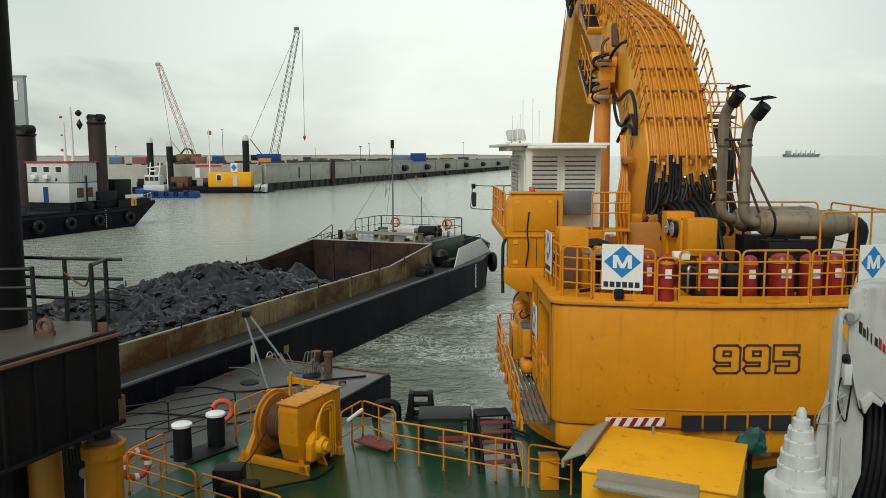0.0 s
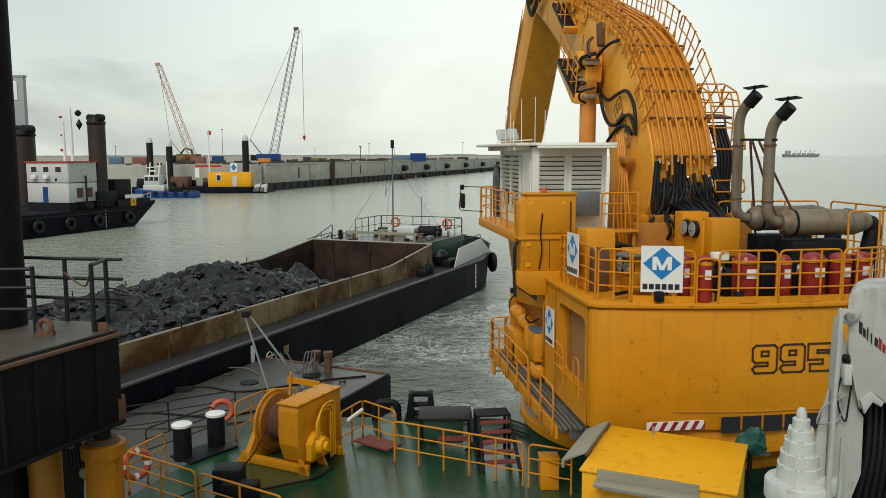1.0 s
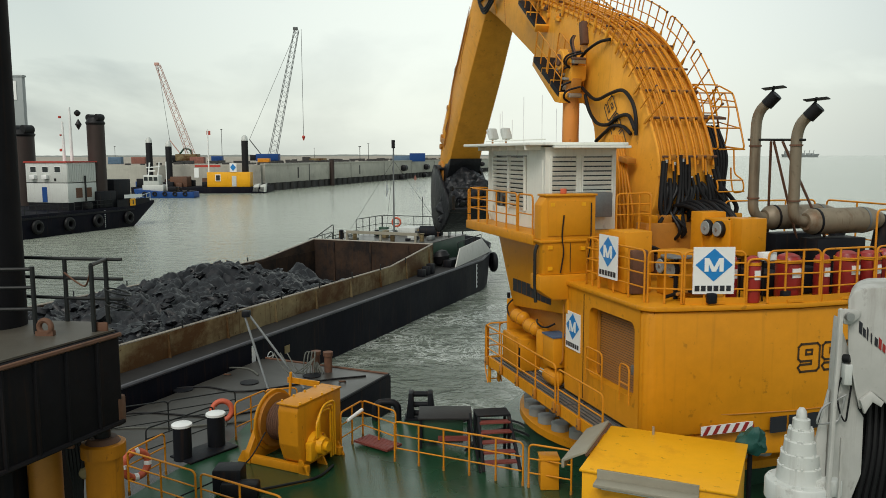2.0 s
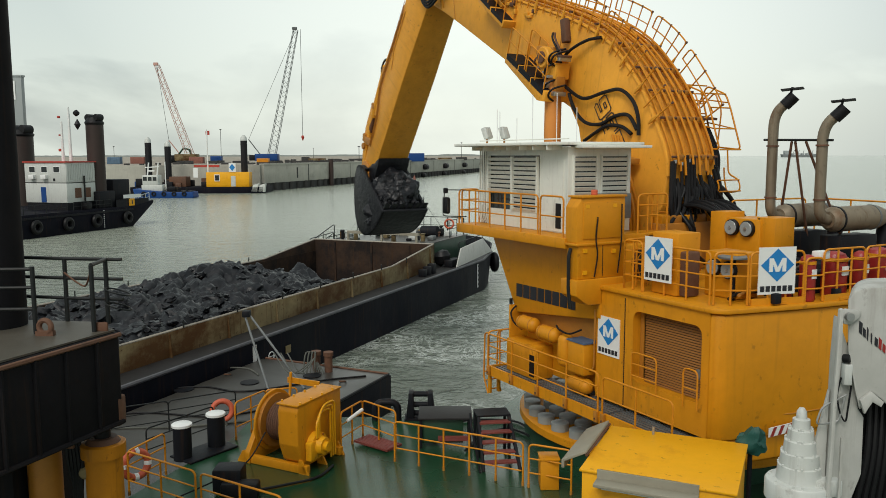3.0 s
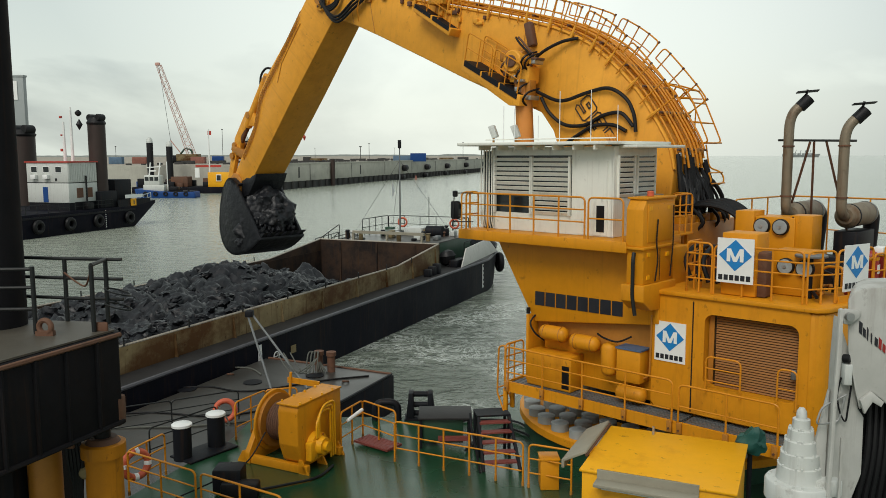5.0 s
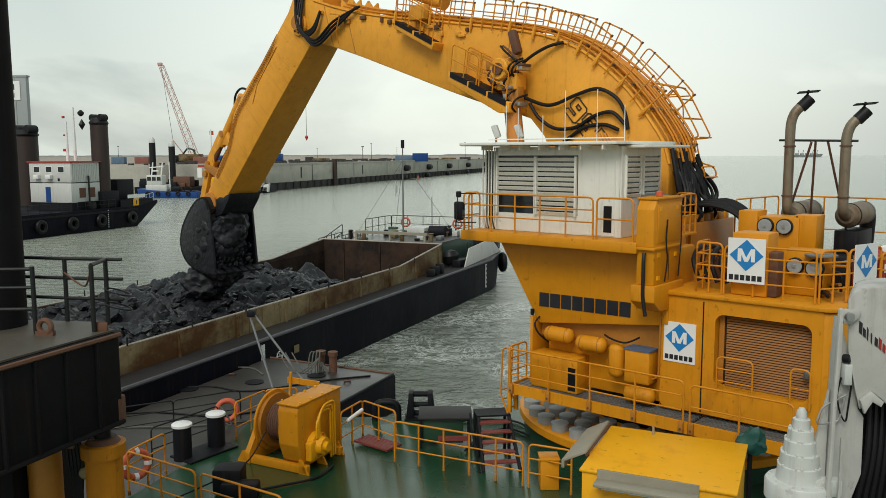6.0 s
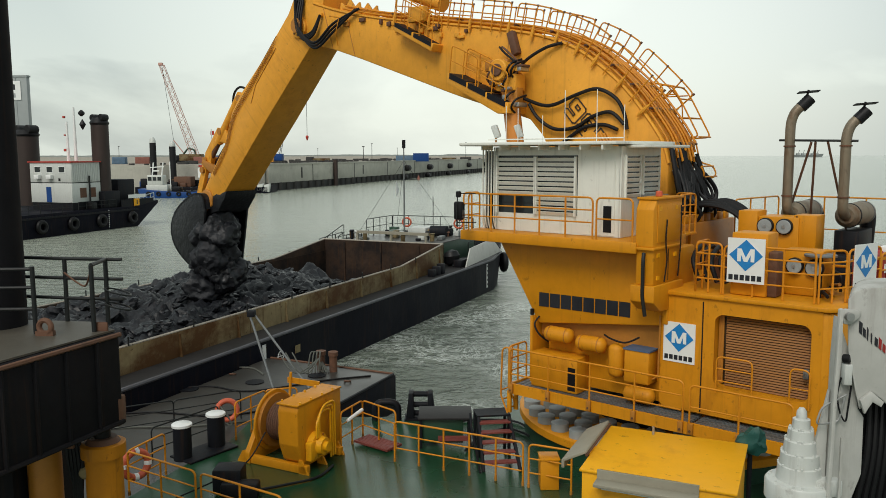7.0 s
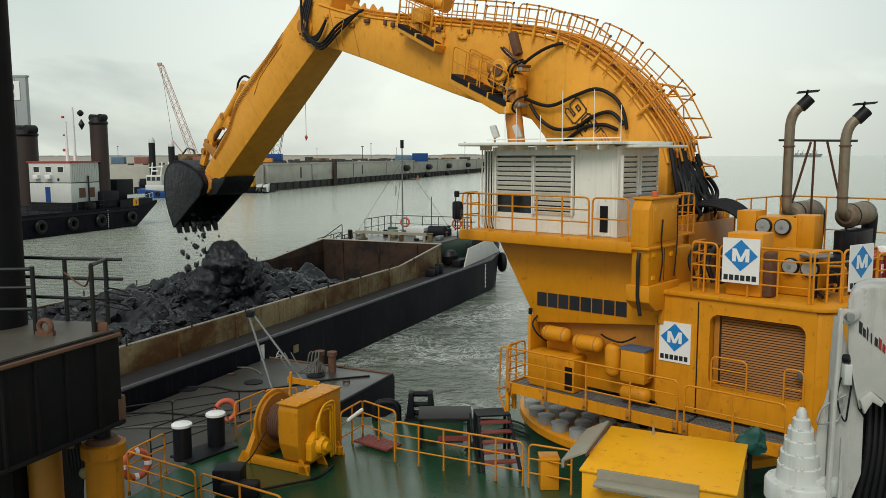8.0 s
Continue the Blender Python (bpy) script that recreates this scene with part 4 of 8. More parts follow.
        b = xp("suppression_bottle", bm, RED_TANK, "red fire suppression bottle with a white label")
        xp("bottle_band", made(tube, [(x, y, z0 + h * 0.80), (x, y, z0 + h * 0.87)], r * 1.03, 20), YELLOW, parent=b)
        xp("bottle_cap", made(tube, [(x, y, z0 + h * 0.87), (x, y, z0 + h * 0.95), (x, y, z0 + h)], [r * 0.95, r * 0.8, r * 0.35], 16), RED_TANK, parent=b)
        xp("bottle_label", made(box, (x, y - r * 0.99, z0 + h * 0.6), (r * 0.8, 0.02, 0.2)), SIGN_WHITE, parent=b)
        xp("bottle_pipe", made(tube, bent([(x + r, y, z0 + h * 0.9), (x + r + 0.1, y, z0 + h * 0.9), (x + r + 0.1, y, z0)], 0.06), 0.02, 6), BLACK, parent=b)
    for k in range(0, 10, 2):
        tl = [(-3.25, -5.56), (-2.0, -5.90), (-1.5, -6.01), (-0.25, -6.12), (-0.2, -6.12), (1.25, -6.09), (1.3, -6.09), (2.4, -5.89), (2.45, -5.87), (3.3, -5.54)]
        a, c = Vector((*tl[k], 6.9)), Vector((*tl[k + 1], 6.9))
        mid = (a + c) / 2
        d = c - a
        xp("toe_board", made(box, (0, 0, 0), (d.length, 0.03, 0.16), m=Matrix.Translation(mid) @ pose(0, 0, 0, 0, 0, math.degrees(math.atan2(d.y, d.x)))), YELLOW)
        xp("rail_gusset", made(box, (0, 0, 0), (d.length * 0.3, 0.08, 0.05), m=Matrix.Translation(mid - Vector((0, 0, 0.03))) @ pose(0, 0, 0, 0, 0, math.degrees(math.atan2(d.y, d.x)))), YELLOW)
    for x in (-2.75, -1.05):
        xp("tail_lamp", made(box, (x, -5.98 if x > -2 else -5.78, 6.98), (0.2, 0.14, 0.22), 0.03), BLACK_STEEL, "small dark tail lamp")
    xp("valve_box", made(span, (-1.62, -5.95, 7.75), (-1.28, -5.75, 7.92), 0.01), SIGN_WHITE)
    # engine deck boxes with work lamps
    lampbox = xp("lamp_box", made(span, (-0.85, -2.75, 6.84), (0.05, -3.75, 8.42), 0.03), YELLOW, "yellow equipment box with round work lamps")
    part("side_box", made(span, (-0.9, -2.25, 6.84 - ZB), (-0.2, -2.74, 8.55 - ZB), 0.02), YELLOW, lampbox)
    part("side_box", made(span, (-0.8, -3.60, 7.6 - ZB), (-0.1, -4.15, 8.48 - ZB), 0.02), YELLOW, lampbox)
    part("box_shadow_gap", made(span, (-0.812, -3.66, 7.7 - ZB), (-0.8, -3.70, 8.45 - ZB)), BLACK, lampbox)

    def work_lamp(parent, x, y, zz, r):
        lamp = part("work_lamp", made(disc, (x, y, zz - ZB), (1, 0, 0), r, 0.12, 24, 0.02), BLACK, parent, "round work lamp with a dark rim")
        part("lens", made(disc, (x - 0.065, y, zz - ZB), (1, 0, 0), r * 0.86, 0.03, 24, 0.01), LAMP_GLASS, lamp)
        part("bulb_cap", made(disc, (x - 0.085, y, zz - ZB), (1, 0, 0), r * 0.2, 0.03, 12), STEEL, lamp)
    work_lamp(lampbox, -0.9, -2.95, 8.18, 0.205)
    work_lamp(lampbox, -0.9, -3.42, 8.18, 0.205)
    lowbox = xp("lamp_box", made(span, (-3.0, -4.05, 6.84), (-2.3, -4.95, 7.85), 0.03), YELLOW)
    work_lamp(lowbox, -3.05, -4.36, 7.5, 0.19)
    work_lamp(lowbox, -3.05, -4.78, 7.48, 0.2)
    xp("dark_locker", made(span, (-3.72, -3.95, 6.84), (-3.3, -4.2, 7.85), 0.05), RUSTY, "dark brown locker behind the rail")
    for k in range(4):
        xp("deck_pipe", made(tube, bent([(-3.5 + 0.3 * k, -5.2, 6.95 + 0.05 * k), (-2.9 + 0.3 * k, -4.9, 6.98), (-2.2, -5.1 + 0.2 * k, 7.0)], 0.2), 0.04, 8), ORANGE if k % 2 else BLACK)
    xp("deck_box", made(span, (-3.8, -3.2, 6.84), (-3.1, -4.0, 8.25), 0.03), YELLOW)
    for k in range(3):
        xp("engine_cover", made(span, (-1.0 + k * 0.75, -5.3, 6.84), (-0.35 + k * 0.75, -3.6, 7.35 + 0.1 * (k % 2)), 0.04), BLACK_STEEL)
    # silencers and exhaust stacks
    for k, (x, y) in enumerate(((0.33, -3.07), (0.40, -4.42))):
        top = 11.0 if k == 0 else 10.64
        bm = bmesh.new()
        tube(bm, bent([(x + 0.9, y, 8.4), (x, y, 8.4), (x, y, top), (x + 0.32 * 0.6, y - 0.32, top + 0.36)], 0.38, 6), 0.128, 16)
        ex = xp("exhaust_pipe", bm, EXHAUST, "tall weathered exhaust stack with a rain flap")
        part("exhaust_mouth", made(tube, [(x + 0.12, y - 0.20, top + 0.20 - ZB), (x + 0.24, y - 0.40, top + 0.44 - ZB)], 0.152, 16), BLACK, ex)
        part("rain_flap", made(box, (0, 0, 0), (0.26, 0.52, 0.025), m=Matrix.Translation((x + 0.2, y - 0.35, top + 0.60 - ZB)) @ pose(0, 0, 0, -4, 6, 30)), BLACK, ex)
        part("flap_hinge", made(tube, [(x + 0.18, y - 0.3, top + 0.40 - ZB), (x + 0.2, y - 0.35, top + 0.65 - ZB)], 0.03), BLACK, ex)
        for zc in (8.9, 10.2):
            part("collar", made(disc, (x, y, zc - ZB), (0, 0, 1), 0.152, 0.04, 16), RUSTY, ex)
        bm = bmesh.new()
        c = Vector((x + 0.35, y, 8.4))
        tube(bm, [c, c + Vector((0.1, 0, 0)), c + Vector((0.16, 0, 0)), c + Vector((1.8, 0, 0)), c + Vector((1.9, 0, 0)), c + Vector((2.2, 0, 0))], [0.2, 0.28, 0.31, 0.31, 0.29, 0.2], 20)
        xp("silencer", bm, EXHAUST, "rusty cylindrical silencer")
        xp("silencer_band", made(disc, (x + 0.62, y, 8.4), (1, 0, 0), 0.325, 0.06, 20), BLACK_STEEL)
        xp("silencer_band", made(disc, (x + 2.02, y, 8.4), (1, 0, 0), 0.325, 0.06, 20), GRATING)
        xp("outlet_elbow", made(tube, bent([(x + 2.3, y, 8.4), (x + 2.75, y, 8.35), (x + 2.6, y, 7.6), (x + 2.4, y, 6.9)], 0.25), 0.2, 14), BLACK_STEEL, "black outlet elbow")
        xp("silencer_cradle", made(span, (x + 0.5, y - 0.3, 6.84), (x + 1.9, y + 0.3, 8.0), 0.02), BLACK_STEEL)
    xp("stack_tie_bar", made(tube, [(0.33, -2.8, 10.36), (0.40, -4.7, 10.32)], 0.03), DARK_RAIL)
    for p, q in (((0.36, -3.7, 10.3), (1.6, -3.3, 7.6)), ((0.36, -3.6, 10.3), (1.2, -2.6, 7.4)), ((0.36, -4.0, 10.3), (1.7, -4.3, 7.6))):
        xp("stay", made(tube, [p, q], 0.032), RUSTY)
    # hydraulic hoses arching from the deck to the boom foot
    for k in range(9):
        o = 0.12 * k
        pts = curve_pts([(-0.5 + o, 0.2, 7.9), (-0.5 + o, -0.45, 8.42 + 0.02 * (k % 4)), (-0.45 + o, -1.25 - 0.05 * (k % 3), 8.62 + 0.05 * (k % 3)), (-0.4 + o, -2.05 - 0.06 * (k % 2), 8.36), (-0.35 + o, -2.5, 7.6), (-0.3 + o, -2.55, 6.9)], 6)
        xp("hydraulic_hose", made(tube, pts, 0.06, 8), BLACK, "thick black hydraulic hose")
    for k in range(5):
        y = -2.3 - 0.22 * k
        xp("hydraulic_hose", made(tube, curve_pts([(-3.4, y, 7.0), (-3.3, y + 0.2, 7.5), (-2.5, y + 0.3, 7.75), (-1.6, y + 0.4, 7.3)], 6), 0.06, 8), BLACK)
    # boom foot brackets
    for s in (-1, 1):
        bm = bmesh.new()
        prism(bm, [(0.4, 6.6), (2.8, 6.6), (2.2, 7.5), (1.2, 7.5)], s * 1.2, s * 1.45, "yz", bevel=0.03)
        xp("boom_bracket", bm, YELLOW)
    bm = bmesh.new()
    span(bm, (-1.5, -1.1, 6.84), (1.9, -0.55, 8.15), 0.04)
    xp("valve_deck", bm, ORANGE, "rusty orange valve bank at the boom foot")
    for k in range(7):
        xp("valve", made(box, (-1.25 + 0.45 * k, -0.85, 8.25), (0.3, 0.4, 0.22), 0.03), ORANGE if k % 2 else YELLOW)
    return root


def boom_part(root):
    fy, fz = FOOT

    def R(pts):
        return [(y - fy, z - fz) for y, z in pts]
    top = [(1.0, 7.0), (0.05, 8.0), (-0.28, 8.9), (-0.26, 9.75), (-0.02, 10.42), (0.68, 11.37), (1.23, 11.97), (1.91, 12.54), (2.84, 13.15), (4.06, 13.61), (5.5, 13.93), (8.1, 14.4), (11.06, 14.9), (13.0, 15.35), (14.6, 15.85), (15.7, 15.85), (16.05, 15.1), (15.5, 14.4)]
    low = [(14.5, 14.25), (13.32, 13.95), (11.99, 13.53), (9.06, 12.54), (7.65, 12.06), (6.61, 11.73), (5.4, 11.4), (4.41, 11.1), (3.89, 10.55), (3.3, 9.3), (2.6, 7.6), (2.2, 6.6), (1.3, 6.5)]

    def wid(u, v):
        return 0.86 - 0.08 * min(max((u + fy - 0.5) / 6.0, 0), 1) - 0.04 * min(max((u + fy - 7) / 8, 0), 1)

    def flare(u, v):
        return wid(u, v) + 0.28 * min(max((9.6 - v - fz) / 2.4, 0), 1)
    bm = bmesh.new()
    prism(bm, R(top + low), -1, 1, "yz", bevel=0.05, taper=flare)
    boom = part("boom", bm, BOOM_YELLOW, root, "yellow gooseneck boom with pipes and catwalk rails", at=pose(0, fy, fz - ZB))
    # raised edge plates along the boom's back
    sp = top[3:15]
    for s in (-1, 1):
        bm = bmesh.new()
        tube(bm, [(s * (wid(y - fy, z) + 0.0), y - fy, z - fz) for y, z in curve_and(sp)], 0.05, 6)
        part("edge_flange", bm, BOOM_YELLOW, boom)
    # weld seams round the box
    for y0, z0, y1, z1 in ((12.3, 13.7, 12.75, 15.2), (13.5, 14.05, 14.0, 15.55), (5.45, 11.5, 5.2, 13.8)):
        for s in (-1, 1):
            bm = bmesh.new()
            tube(bm, [(s * wid(y0 - fy, 0), y0 - fy, z0 - fz), (s * wid(y1 - fy, 0), y1 - fy, z1 - fz)], 0.025, 6)
            part("weld_seam", bm, ORANGE, boom)
    # steel pipes up the back of the boom
    crv = curve_and(sp[:-1])
    for k in range(13):
        x = -0.92 + 0.153 * k
        pts = []
        for i, (y, z) in enumerate(crv):
            a, b = crv[max(i - 1, 0)], crv[min(i + 1, len(crv) - 1)]
            d = Vector((b[0] - a[0], b[1] - a[1])).normalized()
            off = 0.12 + 0.09 * (k % 2) + 0.02 * (k % 3)
            pts.append((x * wid(y - fy, 0), y - d.y * off - fy, z + d.x * off - fz))
        part("hydraulic_pipe", made(tube, pts[(k * 5) % 7 // 2:], 0.034, 8), YELLOW_RAIL, boom)
    for i in range(3, len(crv) - 2, 4):
        y, z = crv[i]
        a, b = crv[i - 1], crv[i + 1]
        d = Vector((b[0] - a[0], b[1] - a[1])).normalized()
        bm = bmesh.new()
        tube(bm, [(-1.0 * wid(y - fy, 0), y - d.y * 0.2 - fy, z + d.x * 0.2 - fz), (1.0 * wid(y - fy, 0), y - d.y * 0.2 - fy, z + d.x * 0.2 - fz)], 0.035, 6)
        part("pipe_clamp", bm, RUSTY if i % 8 else ORANGE, boom)
        for x in (-0.62, -0.2, 0.36, 0.7):
            part("clamp_block", made(box, (x * wid(y - fy, 0), y - d.y * 0.16 - fy, z + d.x * 0.16 - fz), (0.16, 0.16, 0.14), 0.015), ORANGE if i % 8 else RUSTY, boom)
    # hoses that hang from the pipes to the deck
    rnd = random.Random(5)
    for k in range(22):
        x = -0.95 + 0.10 * k
        w1, w2 = rnd.uniform(-0.25, 0.25), rnd.uniform(-0.35, 0.35)
        pts = curve_pts([(x * 0.85, -0.30 - fy, 10.0 - fz + rnd.uniform(-0.55, 0.35)), (x * 0.95, -0.5 - fy, 9.4 - fz), (x * 1.05 + w1, -0.65 - fy + 0.2 * w2, 8.9 - fz), (x * 1.1 + w1 + 1.3 * w2, -0.85 - fy + rnd.uniform(-0.25, 0.2), 8.35 - fz), (x + w1, -0.4 - fy, 7.7 - fz), (x, 0.2 - fy, 7.2 - fz)], 6)
        part("hydraulic_hose", made(tube, pts, rnd.choice([0.045, 0.055, 0.065]), 8), BLACK, boom)
        part("hose_ferrule", made(tube, [pts[0], pts[1]], 0.052, 8), STEEL, boom)
    for s in (-1, 1):
        for k in range(4):
            o = 0.09 * k
            part("flank_pipe", made(tube, bent([(s * (1.16 + o * 0.3), 1.5 + o - fy, 10.6 - fz), (s * (1.2 + o * 0.3), 0.9 + o - fy, 9.6 - fz), (s * (1.3 + o), 0.2 + o - fy, 8.7 - fz), (s * (1.2 + o), 0.2 - fy, 7.6 - fz)], 0.3), 0.04, 8), YELLOW_RAIL, boom)
        part("pipe_bracket", made(box, (s * 1.2, 0.95 - fy, 10.0 - fz), (0.3, 0.5, 0.16), 0.02), ORANGE, boom)
    # guard rails on both edges of the boom's back, in bent panels on wedge feet
    g = curve_and([(0.0, 10.45), (0.68, 11.37), (1.91, 12.54), (2.84, 13.15), (4.06, 13.61), (5.5, 13.93), (8.1, 14.4), (10.4, 14.8)], 6)

    def edge(i, w, h):
        (y, z), a, b = g[i], g[max(i - 1, 0)], g[min(i + 1, len(g) - 1)]
        d = Vector((b[0] - a[0], b[1] - a[1])).normalized()
        return Vector((w, y - d.y * h - fy, z + d.x * h - fz))
    for side in (-1, 1):
        for first, last in ((5, 12), (13, 20), (21, 28), (29, 35), (36, 41)):
            xs = [side * (wid(g[i][0] - fy, 0) + 0.10) for i in range(first, last + 1)]
            line = [edge(i, x, 0.84) for i, x in zip(range(first, last + 1), xs)]
            part("guard_rail", made(tube, bent([edge(first, xs[0], 0.44), *line, edge(last, xs[-1], 0.44)], 0.16), 0.023, 6), YELLOW_RAIL, boom)
            part("guard_rail", made(tube, [edge(i, x, 0.44) for i, x in zip(range(first, last + 1), xs)], 0.019, 6), YELLOW_RAIL, boom)
            for i in range(first, last + 1, 2 if first < 28 else 1):
                x = xs[i - first]
                part("rail_post", made(tube, [edge(i, x, -0.12), edge(i, x, 0.84)], 0.021, 6), YELLOW_RAIL, boom)
                if i % 4 == 1:
                    part("rail_foot", made(tube, [edge(i, x * 0.99, -0.2), edge(i, x, 0.02), edge(i, x, 0.34)], [0.03, 0.06, 0.015], 6), BOOM_YELLOW, boom)
                part("rail_clamp", made(tube, [edge(i, x, 0.81), edge(i, x, 0.87)], 0.034, 6), RUSTY, boom)
    # caged ladder at the boom's foot
    for s in (0.85, 1.7):
        def L(pts):
            return bent([(s, y - fy, z - fz) for y, z in pts], 0.15)
        part("ladder_rail", made(tube, L([(1.45, 11.6), (1.25, 12.15), (0.49, 11.98), (0.24, 11.61), (-0.37, 10.5), (0.54, 10.44)]), 0.026, 6), YELLOW_RAIL, boom)
        part("ladder_rail", made(tube, L([(0.1, 10.42), (-0.07, 9.75), (-0.49, 9.65), (-0.6, 9.35), (-0.13, 9.2), (0.05, 9.6), (0.12, 9.9)]), 0.024, 6), YELLOW_RAIL, boom)
        part("ladder_rail", made(tube, L([(1.35, 11.5), (0.9, 12.0), (0.55, 11.5), (0.5, 10.6), (0.75, 9.9), (0.7, 8.9)]), 0.022, 6), YELLOW_RAIL, boom)
        part("ladder_rail", made(tube, L([(1.2, 11.75), (0.38, 11.75)]), 0.02, 6), YELLOW_RAIL, boom)
        part("ladder_rail", made(tube, L([(1.0, 11.1), (-0.02, 11.05)]), 0.02, 6), YELLOW_RAIL, boom)
        part("ladder_stile", made(tube, L([(1.45, 12.0), (0.75, 10.6), (0.55, 9.0)]), 0.03, 6), YELLOW_RAIL, boom)
    for y, z in ((1.25, 12.15), (0.49, 11.98), (0.24, 11.61), (-0.05, 11.05), (-0.37, 10.5), (-0.49, 9.65), (-0.6, 9.35)):
        part("cage_hoop", made(tube, [(0.85, y - fy, z - fz), (1.7, y - fy, z - fz)], 0.022, 6), YELLOW_RAIL, boom)
    for k in range(11):
        t = k / 10
        y, z = 0.56 + 0.85 * t ** 1.4, 9.1 + 2.8 * t
        part("ladder_rung", made(tube, [(0.8, y - fy, z - fz), (1.75, y - fy, z - fz)], 0.02, 6), YELLOW_RAIL, boom)
    part("ladder_landing", made(span, (1.0, 0.7 - fy, 11.2 - fz), (1.75, 1.4 - fy, 11.27 - fz)), RUSTY, boom)
    for k in range(5):
        part("side_hose", made(tube, curve_pts([(1.2 + 0.1 * k, 0.9 - fy, 11.0 - fz), (1.3 + 0.1 * k, 0.4 - fy, 10.2 - fz), (1.3 + 0.08 * k, 0.2 - fy, 9.3 - fz), (1.2 + 0.12 * k, -0.1 - fy, 8.5 - fz), (1.1, 0.3 - fy, 7.6 - fz)], 6), 0.05, 8), BLACK, boom)
    # pin boss of the boom cylinders with its rusty fittings
    boss = part("pin_boss", made(disc, (-1.36, 5.05 - fy, 12.58 - fz), (1, 0, 0), 0.34, 0.60, 24, 0.04), BOOM_YELLOW, boom)
    part("pin_cap", made(disc, (-1.68, 5.05 - fy, 12.58 - fz), (1, 0, 0), 0.19, 0.08, 18, 0.02), RUSTY, boss)
    rp = random.Random(8)
    for q in range(18):
        y, z = 4.9 + rp.uniform(-0.75, 0.55), 12.2 + rp.uniform(-0.75, 0.75)
        if q % 3:
            part("pipe_clamp", made(box, (-1.32 - rp.uniform(0, 0.10), y - fy, z - fz), (0.44, rp.uniform(0.08, 0.24), rp.uniform(0.06, 0.2)), 0.015), rp.choice([RUSTY, ORANGE, BOOM_YELLOW, STEEL]), boom)
        else:
            part("short_hose", made(tube, curve_pts([(-1.2, y - fy, z - fz), (-1.62, y + 0.1 - fy, z - 0.15 - fz), (-1.62, y + 0.25 - fy, z - 0.4 - fz), (-1.2, y + 0.3 - fy, z - 0.6 - fz)], 5), 0.035, 6), rp.choice([BLACK, BLACK, RUSTY]), boom)
    # side platform: a deep sloping tray with dark tread plates, and its rails
    bm = bmesh.new()
    prism(bm, R([(6.95, 12.62), (7.0, 12.30), (4.95, 11.25), (4.55, 11.25), (4.55, 11.55)]), -1.75, -0.8, "yz", bevel=0.02)
    plat = part("side_platform", bm, BOOM_YELLOW, boom, "sloping yellow service platform on the boom's flank")
    for k in range(3):
        y0 = 6.85 - 0.76 * k
        z0 = 12.60 - 0.345 * k
        bm = bmesh.new()
        prism(bm, R([(y0, z0), (y0 + 0.02, z0 - 0.17), (y0 - 0.66, z0 - 0.47), (y0 - 0.68, z0 - 0.30)]), -1.775, -0.95, "yz")
        part("tread_plate", bm, BLACK_STEEL, plat, "dark tread plate")
    for w in (-1.72, -0.92):
        for lo, hi in (((6.9, 12.55), (5.85, 12.07)), ((5.75, 12.03), (4.7, 11.55))):
            p0, p1 = Vector((w, lo[0] - fy, lo[1] - fz)), Vector((w, hi[0] - fy, hi[1] - fz))
            up = Vector((0, -0.12, 0.92))
            part("platform_rail", made(tube, bent([p0, p0 + up, p1 + up, p1], 0.14), 0.022, 6), YELLOW_RAIL, boom)
            part("platform_rail", made(tube, [p0 + up * 0.5, p1 + up * 0.5], 0.018, 6), YELLOW_RAIL, boom)
            part("platform_post", made(tube, [p0.lerp(p1, 0.5), p0.lerp(p1, 0.5) + up], 0.018, 6), YELLOW_RAIL, boom)
    bm = bmesh.new()
    prism(bm, R([(9.75, 14.54), (9.8, 14.30), (8.05, 13.42), (7.95, 13.66)]), -1.3, -0.75, "yz", bevel=0.02)
    st = part("small_step", bm, BOOM_YELLOW, boom)
    for k in range(2):
        y0, z0 = 9.7 - 0.88 * k, 14.53 - 0.44 * k
        bm = bmesh.new()
        prism(bm, R([(y0, z0), (y0 + 0.02, z0 - 0.13), (y0 - 0.76, z0 - 0.51), (y0 - 0.78, z0 - 0.38)]), -1.32, -0.85, "yz")
        part("tread_plate", bm, BLACK_STEEL, st)
    for w in (-1.27, -0.85):
        p0, p1, up = Vector((w, 9.7 - fy, 14.5 - fz)), Vector((w, 8.05 - fy, 13.68 - fz)), Vector((0, -0.1, 0.9))
        part("step_rail", made(tube, bent([p0, p0 + up, p1 + up, p1], 0.14), 0.02, 6), YELLOW_RAIL, boom)
        part("step_rail", made(tube, [p0 + up * 0.5, p1 + up * 0.5], 0.017, 6), YELLOW_RAIL, boom)
        for f in (0.33, 0.66):
            part("step_post", made(tube, [p0.lerp(p1, f), p0.lerp(p1, f) + up], 0.017, 6), YELLOW_RAIL, boom)
    # sensor box and pipe stubs above the step, grab rails near the head
    part("junction_box", made(box, (-0.98, 8.9 - fy, 14.75 - fz), (0.3, 0.7, 0.5), 0.04), BOOM_YELLOW, boom)
    part("grab_rail", made(tube, bent([(-0.86, 13.1 - fy, 14.1 - fz), (-1.02, 13.05 - fy, 14.5 - fz), (-1.02, 12.85 - fy, 15.05 - fz), (-0.86, 12.8 - fy, 15.1 - fz)], 0.08), 0.022, 6), YELLOW_RAIL, boom)
    part("grab_rail", made(tube, bent([(-0.86, 13.5 - fy, 15.2 - fz), (-1.0, 13.4 - fy, 15.2 - fz), (-1.0, 12.7 - fy, 15.05 - fz), (-0.86, 12.6 - fy, 15.0 - fz)], 0.08), 0.022, 6), YELLOW_RAIL, boom)
    for s_ in (-0.45, 0.45):
        bm = bmesh.new()
